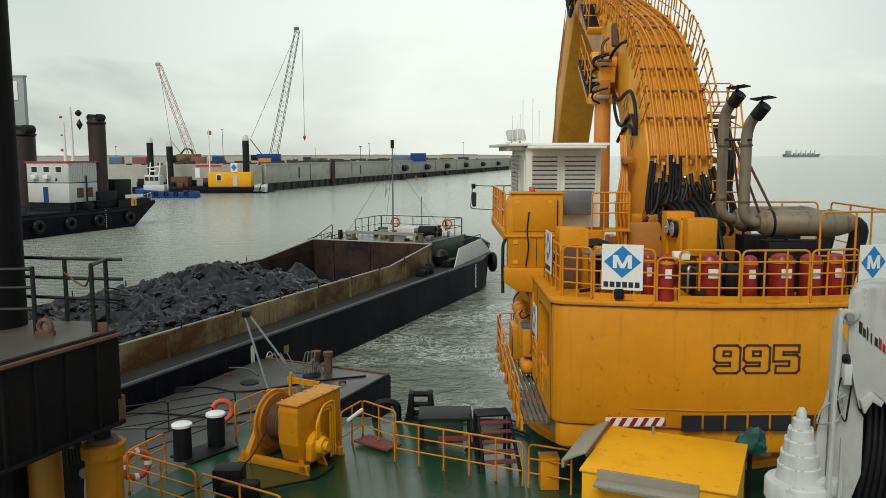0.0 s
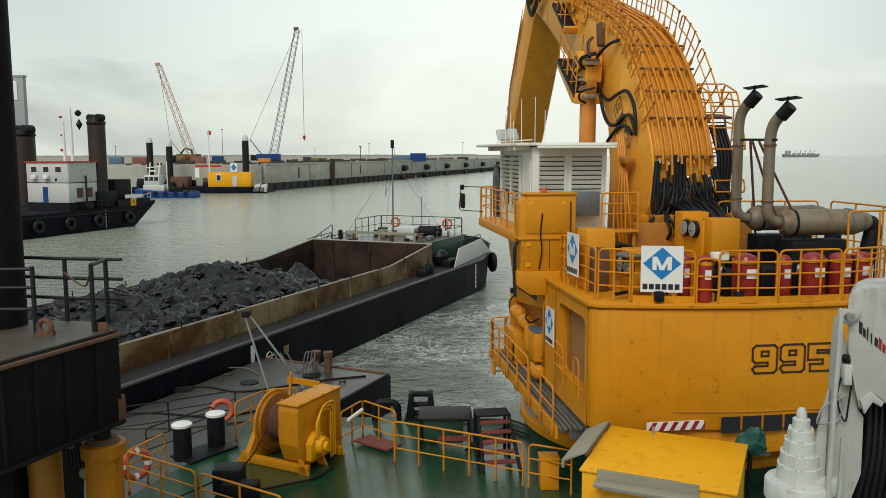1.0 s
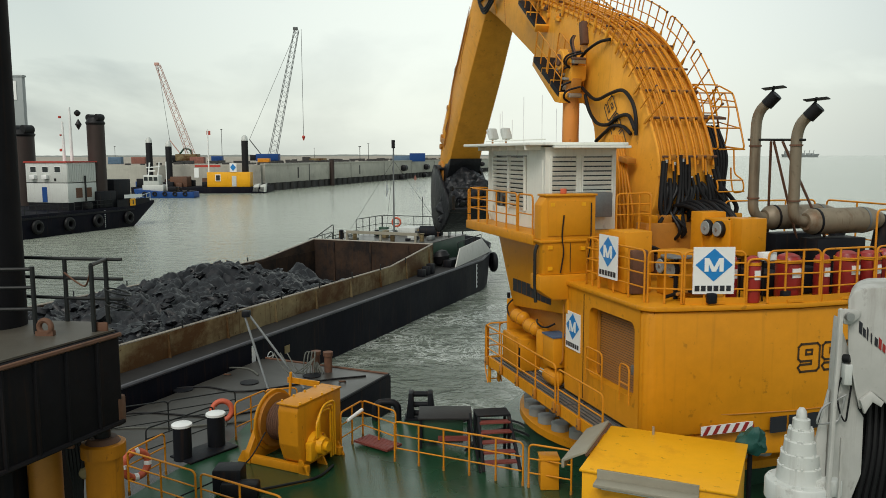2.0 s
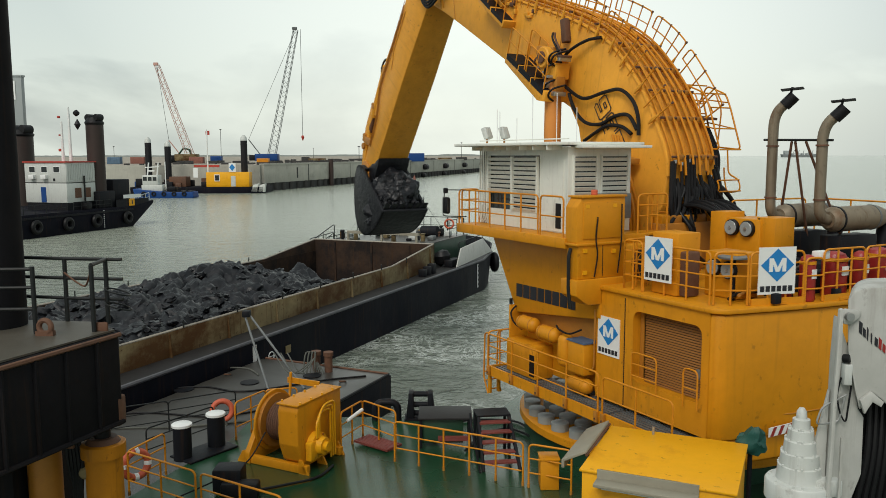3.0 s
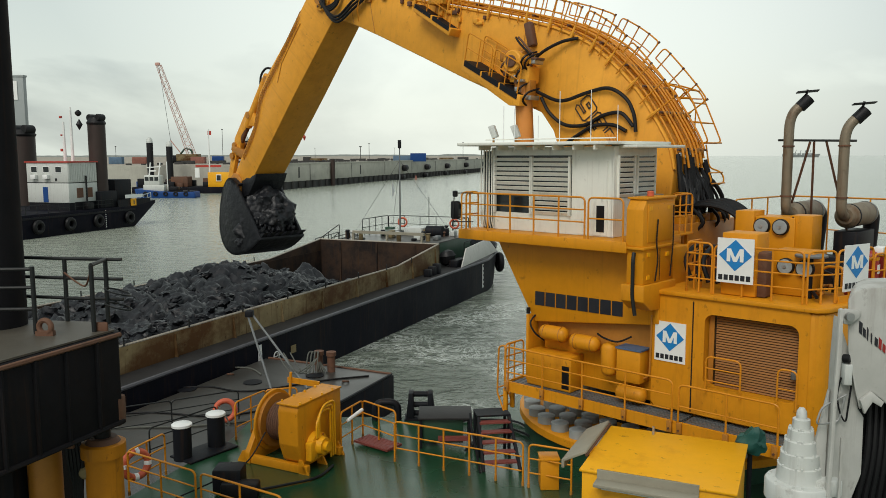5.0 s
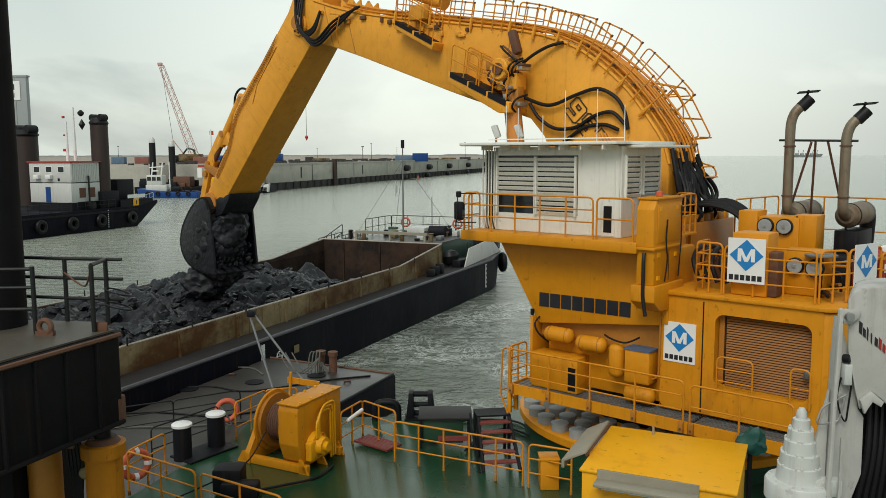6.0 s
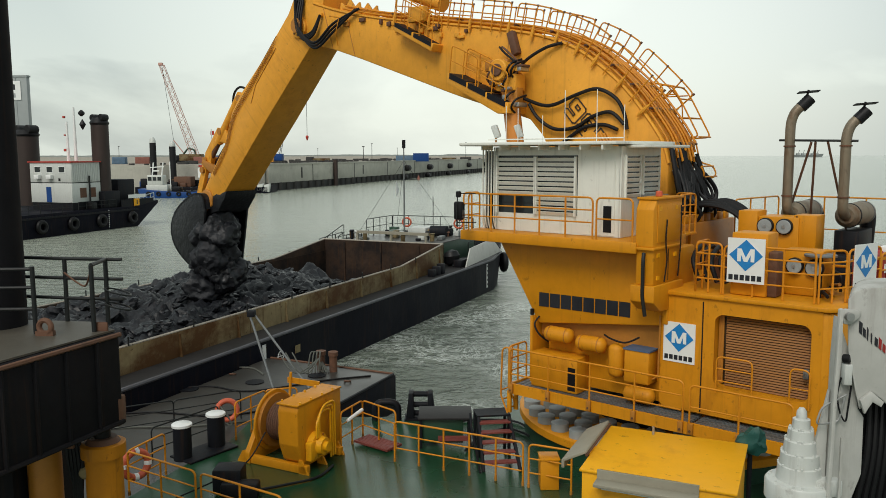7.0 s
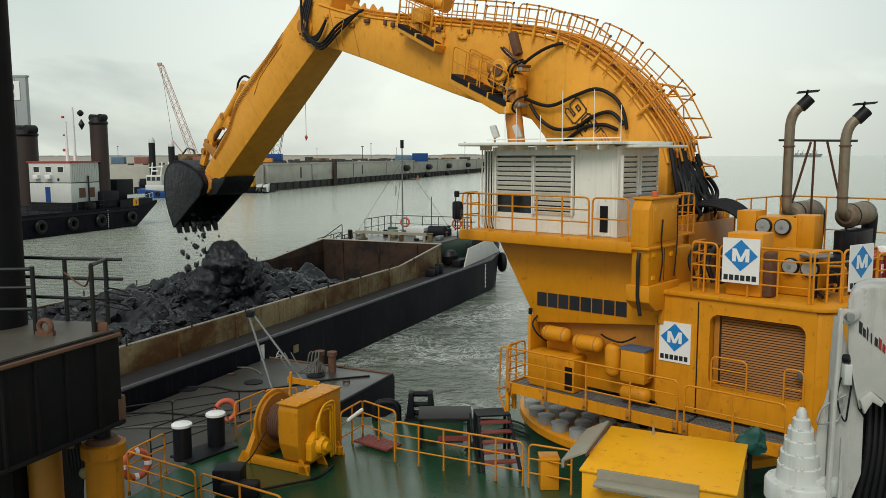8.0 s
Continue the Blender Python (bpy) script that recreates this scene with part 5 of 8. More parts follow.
        prism(bm, R([(13.4, 15.3), (13.3, 15.75), (13.05, 15.55), (12.8, 15.8), (12.55, 15.5), (12.3, 15.65), (12.2, 15.1)]), s_ - 0.05, s_ + 0.05, "yz", bevel=0.01)
        part("scalloped_lug", bm, BOOM_YELLOW, boom)
    part("pin_boss", made(disc, (-1.0, 5.03 - fy, 12.58 - fz), (1, 0, 0), 0.3, 0.35, 20, 0.04), BOOM_YELLOW, boom)
    part("valve_block", made(box, (-1.2, 4.85 - fy, 12.2 - fz), (0.55, 0.75, 0.5), 0.05), BOOM_YELLOW, boom)
    part("valve_block", made(box, (-1.25, 4.7 - fy, 11.8 - fz), (0.35, 0.5, 0.5), 0.04), ORANGE, boom)
    for k, pts in enumerate([[(4.55, 11.75), (3.83, 11.5), (3.36, 11.5), (2.65, 11.74), (1.95, 11.88), (1.37, 11.62), (1.07, 11.2), (0.95, 10.7)],
                             [(4.3, 11.55), (3.95, 11.1), (3.36, 10.77), (2.65, 10.8), (2.07, 11.1), (1.48, 11.2), (1.05, 10.85)],
                             [(3.3, 10.2), (2.77, 10.55), (2.3, 10.8), (1.7, 10.85), (1.25, 10.7)]]):
        part("flank_hose", made(tube, curve_pts([(-1.0, y - fy, z - fz) for y, z in pts], 6), 0.055, 8), BLACK, boom)
    part("flank_hose", made(tube, curve_pts([(-1.15, 4.75 - fy, 12.5 - fz), (-1.1, 4.3 - fy, 12.9 - fz), (-1.0, 3.7 - fy, 13.2 - fz), (-0.9, 3.2 - fy, 13.3 - fz)], 6), 0.05, 8), BLACK, boom)
    ux, vx = Vector((-0.01, -0.66, -0.75)), Vector((0, -0.75, 0.66))
    digits(boom, "995", 0.60, Vector((-0.935, 3.1 - fy, 11.3 - fz)), ux, vx, BROWN_INK, 0.045)
    # lugs along the upper edge of the flank
    rb = random.Random(8)
    for k in range(16):
        y = rb.uniform(6.2, 14.2)
        zz = 13.95 + (y - 5.5) * 0.175 - rb.uniform(0.1, 0.4)
        part("lug", made(box, (-wid(y - fy, 0) - 0.05, y - fy, zz - fz), (0.12, rb.uniform(0.1, 0.3), rb.uniform(0.1, 0.2)), 0.02), rb.choice([BOOM_YELLOW, BOOM_YELLOW, ORANGE, RUSTY]), boom)
    part("tilted_bracket", made(box, (0, 0, 0), (0.25, 0.25, 0.75), 0.04, m=Matrix.Translation((-0.9, 4.95 - fy, 13.45 - fz)) @ pose(0, 0, 0, -18, 0, 0)), RUSTY, boom, "rust-brown bracket on the flank")
    part("cylinder_pivot", made(box, (-1.15, 5.25 - fy, 12.75 - fz), (0.6, 0.9, 0.35), 0.06), ORANGE, boom)
    for k in range(2):
        part("flank_hose", made(tube, curve_pts([(-1.3, 4.75 - fy + 0.08 * k, 12.3 - fz), (-1.4, 4.4 - fy + 0.1 * k, 12.7 - fz), (-1.3, 4.9 - fy + 0.15 * k, 13.15 - fz), (-1.05, 5.3 - fy + 0.1 * k, 13.35 - fz)], 6), 0.035, 8), rb.choice([BLACK, RUSTY, ORANGE]), boom)
    # hoses and lugs at the head
    for k in range(3):
        pts = curve_pts([(-0.9, 11.9 - fy + 0.1 * k, 15.3 - fz), (-1.0, 13.2 - fy, 14.9 - fz - 0.15 * k), (-1.0, 14.3 - fy, 14.3 - fz - 0.1 * k), (-1.05, 15.2 - fy, 15.0 - fz), (-1.0, 15.4 - fy, 16.2 - fz)], 6)
        part("head_hose", made(tube, pts, 0.05, 8), BLACK, boom)
    part("head_pin", made(tube, [(-1.05, ELBOW[0] - fy, ELBOW[1] - fz), (1.05, ELBOW[0] - fy, ELBOW[1] - fz)], 0.28, 18), ORANGE, boom)
    # lifting cylinders
    for s in (-1, 1):
        bm = bmesh.new()
        tube(bm, [(s * 1.25, 4.85 - fy, 12.0 - fz), (s * 1.25, 4.6 - fy, 10.2 - fz), (s * 1.25, 4.0 - fy, 7.2 - fz)], 0.27, 16)
        part("boom_cylinder", bm, CYL_ORANGE, boom, "faded orange lifting cylinder")
    # stick cylinder along the boom's back
    bm = bmesh.new()
    tube(bm, [(0, 8.6 - fy, 15.2 - fz), (0, 13.6 - fy, 17.2 - fz)], 0.3, 14)
    part("stick_cylinder", bm, BOOM_YELLOW, boom)
    return boom


def curve_and(pts, steps=4):
    return [(p.y, p.z) for p in curve_pts([(0, y, z) for y, z in pts], steps)]


def stick_part(root):
    out = [(-2.3, 0.6), (-1.2, 1.25), (0.2, 0.98), (2.6, 0.98), (4.6, 1.18), (5.6, 1.14), (7.0, 0.60), (9.4, 0.42), (10.3, 0.30), (10.45, -0.1), (10.2, -0.45), (9.0, -0.80), (4.0, -0.88), (0.3, -0.95), (-0.8, -0.7), (-2.2, 0.0)]

    def wid(u, v):
        return 0.80 if u > 1 else 0.72
    bm = bmesh.new()
    prism(bm, out, -1, 1, "yz", bevel=0.05, taper=wid)
    stick = part("stick", bm, BOOM_YELLOW, root, "yellow dipper stick with a muddy lower end")
    bm = bmesh.new()
    mud = [(8.45, -0.86), (8.75, -0.68), (8.95, -0.62), (9.15, -0.40), (9.4, -0.30), (9.6, -0.08), (9.85, -0.02), (10.05, 0.12), (10.32, 0.14), (10.48, -0.1), (10.26, -0.6), (9.6, -0.98), (8.8, -0.95)]
    prism(bm, mud, -0.83, 0.83, "yz", bevel=0.02)
    bmesh.ops.scale(bm, vec=(1, 1.0, 1.06), verts=bm.verts)
    part("mud_smear", bm, MUD, stick, "dark wet clay stuck to the stick")
    for s in (-0.45, 0.45):
        part("bucket_cylinder", made(tube, [(s, 4.9, 1.5), (s, 7.6, 1.35)], 0.2, 14), BOOM_YELLOW, stick)
        part("cylinder_rod", made(tube, [(s, 7.6, 1.35), (s, 8.9, 1.28)], 0.12, 12), RUSTY, stick)
        bm = bmesh.new()
        prism(bm, [(7.0, 0.55), (6.7, 1.3), (7.1, 1.75), (8.6, 1.7), (9.3, 1.35), (9.0, 0.9), (8.2, 1.35), (7.5, 1.25)], s - 0.12, s + 0.12, "yz", bevel=0.02)
        part("cylinder_guard", bm, BOOM_YELLOW, stick)
        bm = bmesh.new()
        prism(bm, [(8.6, 1.5), (9.2, 1.55), (10.6, 0.95), (10.7, 0.6), (10.3, 0.7), (9.3, 1.1)], s - 0.1, s + 0.1, "yz", bevel=0.02)
        part("link", bm, BOOM_YELLOW, stick)
        bm = bmesh.new()
        prism(bm, [(8.3, 0.35), (8.9, 1.55), (9.15, 1.5), (8.8, 0.3)], s * 1.3 - 0.08, s * 1.3 + 0.08, "yz", bevel=0.02)
        part("link", bm, ORANGE, stick)
    part("stick_hose", made(tube, curve_pts([(-0.5, 4.4, 1.3), (-0.5, 4.7, 1.75), (-0.5, 5.2, 1.85), (-0.5, 5.8, 1.5), (-0.5, 6.6, 1.35)], 6), 0.05, 8), BLACK, stick)
    for s in (-0.2, 0.2):
        bm = bmesh.new()
        prism(bm, [(6.2, 0.7), (6.6, 1.2), (7.6, 1.15), (8.7, 1.2), (9.2, 0.9), (9.0, 0.3), (7.6, 0.3)], s - 0.06, s + 0.06, "yz", bevel=0.02)
        part("link_web", bm, RUSTY, stick, "rust-red web between the links")
    for u, v in ((7.05, 1.45), (8.85, 1.45), (9.35, 1.3), (8.55, 0.42), (5.0, 1.35)):
        part("link_pin", made(tube, [(-0.66, u, v), (0.66, u, v)], 0.15, 14), ORANGE, stick)
    for k in range(4):
        part("grease_line", made(tube, curve_pts([(-0.84, 1.2 + 0.2 * k, 0.86 - 0.05 * k), (-0.85, 4.0, 0.92 - 0.06 * k), (-0.85, 5.6, 0.95 - 0.06 * k), (-0.84, 7.0, 0.50 - 0.06 * k), (-0.84, 8.6, 0.36 - 0.05 * k)], 5), 0.014, 5), ORANGE, stick)
    part("stick_pin", made(tube, [(-0.86, 10.0, -0.1), (0.86, 10.0, -0.1)], 0.24, 16), BOOM_YELLOW, stick)
    part("weld_seam", made(tube, [(-0.81, 1.6, 0.6), (-0.81, 3.6, 0.62), (-0.81, 4.4, 0.35)], 0.014, 5), ORANGE, stick)
    part("elbow_boss", made(disc, (-0.80, 0.1, 0.0), (1, 0, 0), 0.42, 0.14, 24, 0.03), BOOM_YELLOW, stick)
    for k in range(8):
        a = radians(45 * k)
        part("boss_bolt", made(disc, (-0.88, 0.1 + 0.3 * math.cos(a), 0.3 * math.sin(a)), (1, 0, 0), 0.04, 0.04, 8), RUSTY, stick)
    for k in range(4):
        part("elbow_hose", made(tube, curve_pts([(-0.8, -0.9, 0.9 - 0.12 * k), (-1.0, -0.3, 0.35 - 0.15 * k), (-1.0, 0.15, -0.35 - 0.1 * k), (-0.95, -0.35, -0.85 - 0.05 * k), (-0.9, -1.1, -0.75)], 6), 0.05, 8), BLACK, stick)
    return stick


def bucket_part(root):
    """Bucket in its carrying pose, round its pin: shell with side walls, lip, teeth and stuck clay."""
    back = [(-0.5, 0.25), (0.1, 0.42), (0.52, -0.1), (0.66, -1.0), (0.55, -2.1), (0.05, -2.82), (-0.8, -3.0), (-1.9, -2.5), (-2.75, -1.72)]
    inner = [(-0.42, 0.13), (0.1, 0.28), (0.40, -0.14), (0.52, -1.0), (0.42, -2.03), (0.0, -2.68), (-0.78, -2.85), (-1.86, -2.36), (-2.7, -1.62)]
    back = [(p.y, p.z) for p in curve_pts([(0, y, z) for y, z in back], 4)]
    inner = [(p.y, p.z) for p in curve_pts([(0, y, z) for y, z in inner], 4)]
    W = 1.2
    bm = bmesh.new()
    prism(bm, back + inner[::-1], -W, W, "yz", bevel=0.02)
    bucket = part("bucket", bm, MUD, root, "large dredging bucket coated in dark clay")
    for s in (-1, 1):
        bm = bmesh.new()
        prism(bm, back, s * W, s * (W - 0.12), "yz", bevel=0.02)
        part("side_wall", bm, MUD, bucket)
        bm = bmesh.new()
        prism(bm, [(-0.45, -0.4), (-0.40, 0.40), (-0.1, 0.62), (0.25, 0.60), (0.5, 0.3), (0.48, -0.3)], s * 0.72, s * 0.9, "yz", bevel=0.05)
        part("hinge_ear", bm, ORANGE, bucket)
    for k in range(6):
        x = -1.0 + 0.4 * k
        bm = bmesh.new()
        prism(bm, [(-2.35, -1.98), (-2.93, -1.36), (-2.46, -1.56)], x - 0.13, x + 0.13, "yz")
        part("tooth", bm, MUD, bucket)
    return bucket


def mud_lump(name, radius, squash, seed, detail=4, amp=0.45, cuts=5):
    """A torn clod: a noisy ball planed off by a few random flat faces."""
    bm = bmesh.new()
    bmesh.ops.create_icosphere(bm, subdivisions=detail, radius=1.0)
    off = Vector((seed * 7.3, seed * 3.1, seed * 1.7))
    rc = random.Random(seed)
    planes = []
    for k in range(cuts):
        nv = Vector((rc.gauss(0, 1), rc.gauss(0, 1), rc.gauss(0, 1))).normalized()
        planes.append((nv, rc.uniform(0.5, 0.85)))
    for v in bm.verts:
        d = v.co.normalized()
        f = 1.0
        for nv, h in planes:
            q = d.dot(nv)
            if q > 0.01:
                f = min(f, h / q)
        f = (0.62 * f + 0.30) * (1 + 0.85 * amp * noise.fractal(d * 1.6 + off, 1.0, 2.2, 5) + 0.10 * amp * (noise.cell(d * 3.0 + off) - 0.5))
        v.co = Vector((d.x * radius * squash[0] * f, d.y * radius * squash[1] * f, d.z * radius * squash[2] * f))
    return bm


machine = excavator()
boom = boom_part(machine)
stick = stick_part(machine)
bucket = bucket_part(machine)
# clay that the bucket carries and drops on the heap
clay_loads = []
for k, (r, sq) in enumerate(((1.2, (1.0, 1.0, 1.0)), (1.16, (1.0, 1.0, 1.0)), (1.1, (1.05, 1.0, 1.0)), (1.0, (1.25, 1.05, 0.9)))):
    clay_loads.append(solid("dropped_clay", mud_lump("dropped_clay", r, sq, 3 + k, 5, 0.34, 2), MUD, pose(0, 20, 8), "large lump of wet dark clay falling from the bucket", "clay", group="dropped clay lumps", smooth=45))
crumbs = []
rnd = random.Random(21)
for k in range(130):
    crumbs.append(solid("clay_crumb", mud_lump("clay_crumb", rnd.choice([0.04, 0.06, 0.08, 0.13]), (1, 1, 1.7), 20 + k, 2, 0.5), MUD, pose(0, 20, 8), "small crumb of dark clay falling from the bucket", "clay", group="clay crumbs", smooth=25))

# ---- the barge alongside ----
BARGE = Matrix.Translation((-11.14, 41.0, 0)) @ Matrix.Rotation(math.atan2(0.923, 0.385), 4, "Z")
HALF, HULL_H = 4.7, 6.0


def barge_shape():
    t = thing("hopper_barge", BARGE, "black hopper barge with a weathered coaming, loaded with clay", "barge")
    # hull shell as a ring round the open hold
    port = [(-30, HULL_H), (22, HULL_H), (26, 5.2), (29.5, 3.2), (31.0, 0.8)]
    outline = port + [(x, -y) for x, y in reversed(port)]
    bm = bmesh.new()
    hole = [(-28, HALF), (15.8, HALF), (15.8, -HALF), (-28, -HALF)]
    segs = [[(-30, -HULL_H), (22, -HULL_H), (15.8, -HALF), (-28, -HALF)], [(22, HULL_H), (-30, HULL_H), (-28, HALF), (15.8, HALF)], [(-30, HULL_H), (-30, -HULL_H), (-28, -HALF), (-28, HALF)],
            [(22, -HULL_H), (26, -5.2), (29.5, -3.2), (31, -0.8), (31, 0.8), (29.5, 3.2), (26, 5.2), (22, HULL_H), (15.8, HALF), (15.8, -HALF)]]
    n = len(outline)
    for sg in segs:
        bm.faces.new([bm.verts.new((x, y, 2.3 if x < 16.2 or abs(y) > 4.6 else 2.3)) for x, y in sg])
    part("deck", bm, BARGE_DECK, t, "muddy dark side decks")
    bm = bmesh.new()
    top = [bm.verts.new((x, y, 2.34 + (0.35 * max(0, (x - 22) / 9)))) for x, y in outline]
    low = [bm.verts.new((x - (0.6 if x > 23 else 0), y * (0.97 if x > 23 else 1), -1.0)) for x, y in outline]
    for k in range(n):
        bm.faces.new((top[k], top[(k + 1) % n], low[(k + 1) % n], low[k]))
    part("hull", bm, HULL_BLACK, t, "black painted hull")
    for s in (-1, 1):
        part("rubbing_strake", made(tube, [(-30, s * (HULL_H - 0.02), 2.28), (22, s * (HULL_H - 0.02), 2.28), (26, s * 5.22, 2.40)], 0.085, 8), HULL_EDGE, t)
    part("hold_floor", made(span, (-28, -HALF, 0.55), (15.8, HALF, 0.7)), HOLD, t)
    # coaming plates, sheered up towards the bow
    for s in (-1, 1):
        bm = bmesh.new()
        prism(bm, [(-28, 0.7), (-28, 3.25), (9.5, 3.3), (15.8, 4.0), (15.8, 0.7)], s * HALF, s * (HALF - 0.14), "xz", bevel=0.01)
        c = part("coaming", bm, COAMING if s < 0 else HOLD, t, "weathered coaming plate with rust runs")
        part("coaming_cap", made(tube, [(-28, s * (HALF - 0.07), 3.27), (9.5, s * (HALF - 0.07), 3.32), (15.8, s * (HALF - 0.07), 4.02)], 0.06, 6), COAM_EDGE, c)
        for k in range(13):
            x = -27.6 + 3.55 * k
            h = 3.2 + max(0, (x - 9.5) / 6.3 * 0.68)
            bm = bmesh.new()
            prism(bm, [(s * HALF, 2.3), (s * (HALF + 0.14), 2.3), (s * (HALF + 0.06), h), (s * HALF, h)], x, x + 0.05, "yz")
            part("stiffener", bm, COAMING, c)
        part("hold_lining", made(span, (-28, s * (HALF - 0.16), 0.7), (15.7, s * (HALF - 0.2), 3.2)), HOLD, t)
        for k in range(12):
            part("cap_pin", made(tube, [(-26 + 3.4 * k, s * HALF, 3.3), (-26 + 3.4 * k, s * HALF, 3.62)], 0.035, 6), DARK_RAIL, c)
    part("forward_bulkhead", made(span, (15.66, -HALF, 0.7), (15.82, HALF, 4.0)), HOLD, t, "rusty bulkhead at the end of the hold")
    part("bulkhead_cap", made(tube, [(15.74, -HALF, 4.02), (15.74, HALF, 4.02)], 0.06, 6), COAM_EDGE, t)
    for y in (-2.9, 0, 2.9):
        part("bulkhead_rib", made(span, (15.58, y - 0.06, 0.7), (15.66, y + 0.06, 3.9)), HOLD, t)
    # foredeck: raised house top, bulwarks, rails, mast, winch, fenders
    bm = bmesh.new()
    span(bm, (16.4, -3.6, 2.3), (24.6, 3.6, 3.8), 0.05)
    part("forepeak_trunk", bm, GREEN_STEEL, t)
    bm = bmesh.new()
    span(bm, (16.3, -3.7, 3.805), (24.7, 3.7, 3.86))
    part("trunk_top", bm, WET_DECK, t)
    for s in (-1, 1):
        bm = bmesh.new()
        o = [(16.9, 2.35), (18.3, 3.5), (22.9, 3.75), (24.4, 2.65)]
        prism(bm, o, s * 5.9, s * 5.82, "xz", bevel=0.01)
        for v in bm.verts:
            v.co.y -= s * 0.42 * max(0, v.co.z - 2.4) * 0.5
        part("bulwark", bm, CRANE_WHITE, t, "grey-white sloping bulwark plate")
        bm = bmesh.new()
        q = [(24.2, 5.65), (26.2, 5.0), (29.5, 3.0), (30.9, 0.0)]
        va = [bm.verts.new((x, s * y, 2.4)) for x, y in q]
        vb = [bm.verts.new((x + 0.25, s * y * 1.02, 2.95 + 0.08 * k)) for k, (x, y) in enumerate(q)]
        vc = [bm.verts.new((x - 0.1, s * (y - 0.1 if y > 0.1 else y), 2.4)) for x, y in q]
        vd = [bm.verts.new((x + 0.15, s * (y * 1.02 - 0.1 if y > 0.1 else y), 2.95 + 0.08 * k)) for k, (x, y) in enumerate(q)]
        for k in range(3):
            bm.faces.new((va[k], va[k + 1], vb[k + 1], vb[k]))
            bm.faces.new((vc[k], vc[k + 1], vd[k + 1], vd[k]))
            bm.faces.new((vb[k], vb[k + 1], vd[k + 1], vd[k]))
        part("bow_bulwark", bm, BLACK_STEEL, t)
        torus_bm = bmesh.new()
        torus(torus_bm, (26.6, s * 5.25, 1.5), (0.55, s * 0.83, 0), 0.55, 0.26, 24, 10)
        part("tyre_fender", torus_bm, BLACK, t, "black tyre fender")
    part("draught_scale", made(span, (20.6, -6.035, 0.4), (20.8, -6.02, 2.1)), SIGN_WHITE, t, "white draught scale")
    for k in range(5):
        part("mark_gap", made(span, (20.7, -6.045, 0.55 + 0.33 * k), (20.82, -6.036, 0.70 + 0.33 * k)), HULL_BLACK, t)
    part("draught_scale", made(span, (-6.4, -6.035, 1.3), (-6.15, -6.02, 2.1)), SIGN_WHITE, t)
    part("load_line_ring", made(torus, (-5.1, -6.03, 1.35), (0, 1, 0), 0.2, 0.025, 20, 6), SIGN_WHITE, t)
    part("load_line_bar", made(span, (-5.4, -6.04, 1.33), (-4.8, -6.025, 1.37)), SIGN_WHITE, t)
    part("load_line_scale", made(span, (-4.0, -6.04, 1.2), (-3.6, -6.025, 1.55)), COAMING, t)

    def rails(a, b, posts, h=1.0):
        rail_panel(t, a, b, h, posts, (0.5, 1.0), r=0.03, mat=DARK_RAIL)
    rails((24.4, -3.5, 3.86), (24.4, 3.5, 3.86), 4, 1.3)
    rails((20.0, 3.5, 3.86), (24.3, 3.5, 3.86), 3, 1.3)
    rails((21.5, -3.5, 3.86), (24.3, -3.5, 3.86), 1, 1.3)
    rails((16.6, 3.5, 3.86), (16.6, 5.4, 2.6), 1, 1.2)
    rails((16.0, 5.2, 2.3), (20.0, 5.6, 2.4), 2, 1.7)
    mast = part("mast", made(tube, [(19.8, 0.2, 3.86), (19.8, 0.2, 10.9)], [0.07, 0.04], 10), GRATING, t, "slim mast with signal lamp")
    part("mast_lamp", made(tube, [(19.8, 0.2, 10.5), (19.8, 0.2, 11.1)], 0.13, 10), BLACK, mast)
    part("mast_arm", made(tube, [(19.8, -0.9, 8.2), (19.8, 1.2, 8.2)], 0.03, 6), DARK_RAIL, mast)
    part("pennant", made(prism, [(19.85, 8.1), (20.3, 7.4), (19.9, 6.9), (19.85, 7.0)], 0.85, 0.87, "xz"), SIGN_WHITE, mast, "small white pennant")
    for p in ((23.5, 2.8, 3.4), (16.5, 3.0, 3.4), (23.5, -2.8, 3.4)):
        part("mast_stay", made(tube, [(19.8, 0.2, 9.6), p], 0.012, 5), DARK_RAIL, mast)
    part("aerial", made(tube, [(22.8, -0.8, 3.86), (22.8, -0.8, 6.8)], 0.03, 6), DARK_RAIL, t)
    for y in (2.2, -2.3):
        b = part("lifebuoy", made(torus, (24.3, y, 4.65), (1, 0.2, 0), 0.34, 0.075, 20, 8), LIFE_ORANGE, t, "orange lifebuoy on the rail")
    part("mooring_winch", made(tube, [(22.0, -2.3, 4.25), (22.0, -1.0, 4.25)], 0.42, 14), BLACK_STEEL, t)
    part("fender_ball", made(tube, [(17.6, -4.6, 2.4), (17.6, -4.55, 2.5), (17.6, -4.5, 3.0), (17.6, -4.45, 3.3), (17.6, -4.4, 3.4)], [0.2, 0.5, 0.62, 0.45, 0.15], 14), BLACK, t)
    for x, y in ((17.4, 2.2), (17.3, -0.9), (18.4, 3.9), (18.6, -2.6)):
        part("bollard", made(tube, [(x, y, 3.86), (x, y, 4.35), (x, y, 4.4)], [0.16, 0.16, 0.22], 12), COAMING, t)
    part("hatch", made(span, (20.8, 1.2, 3.87), (22.2, 2.4, 4.25), 0.04), GREEN_STEEL, t)
    part("catwalk_beam", made(span, (16.5, -3.2, 4.45), (16.7, 2.4, 4.65)), PLANK, t)
    for y in (-3.1, -0.4, 2.3):
        part("beam_post", made(span, (16.52, y, 3.86), (16.68, y + 0.14, 4.45)), PLANK, t)
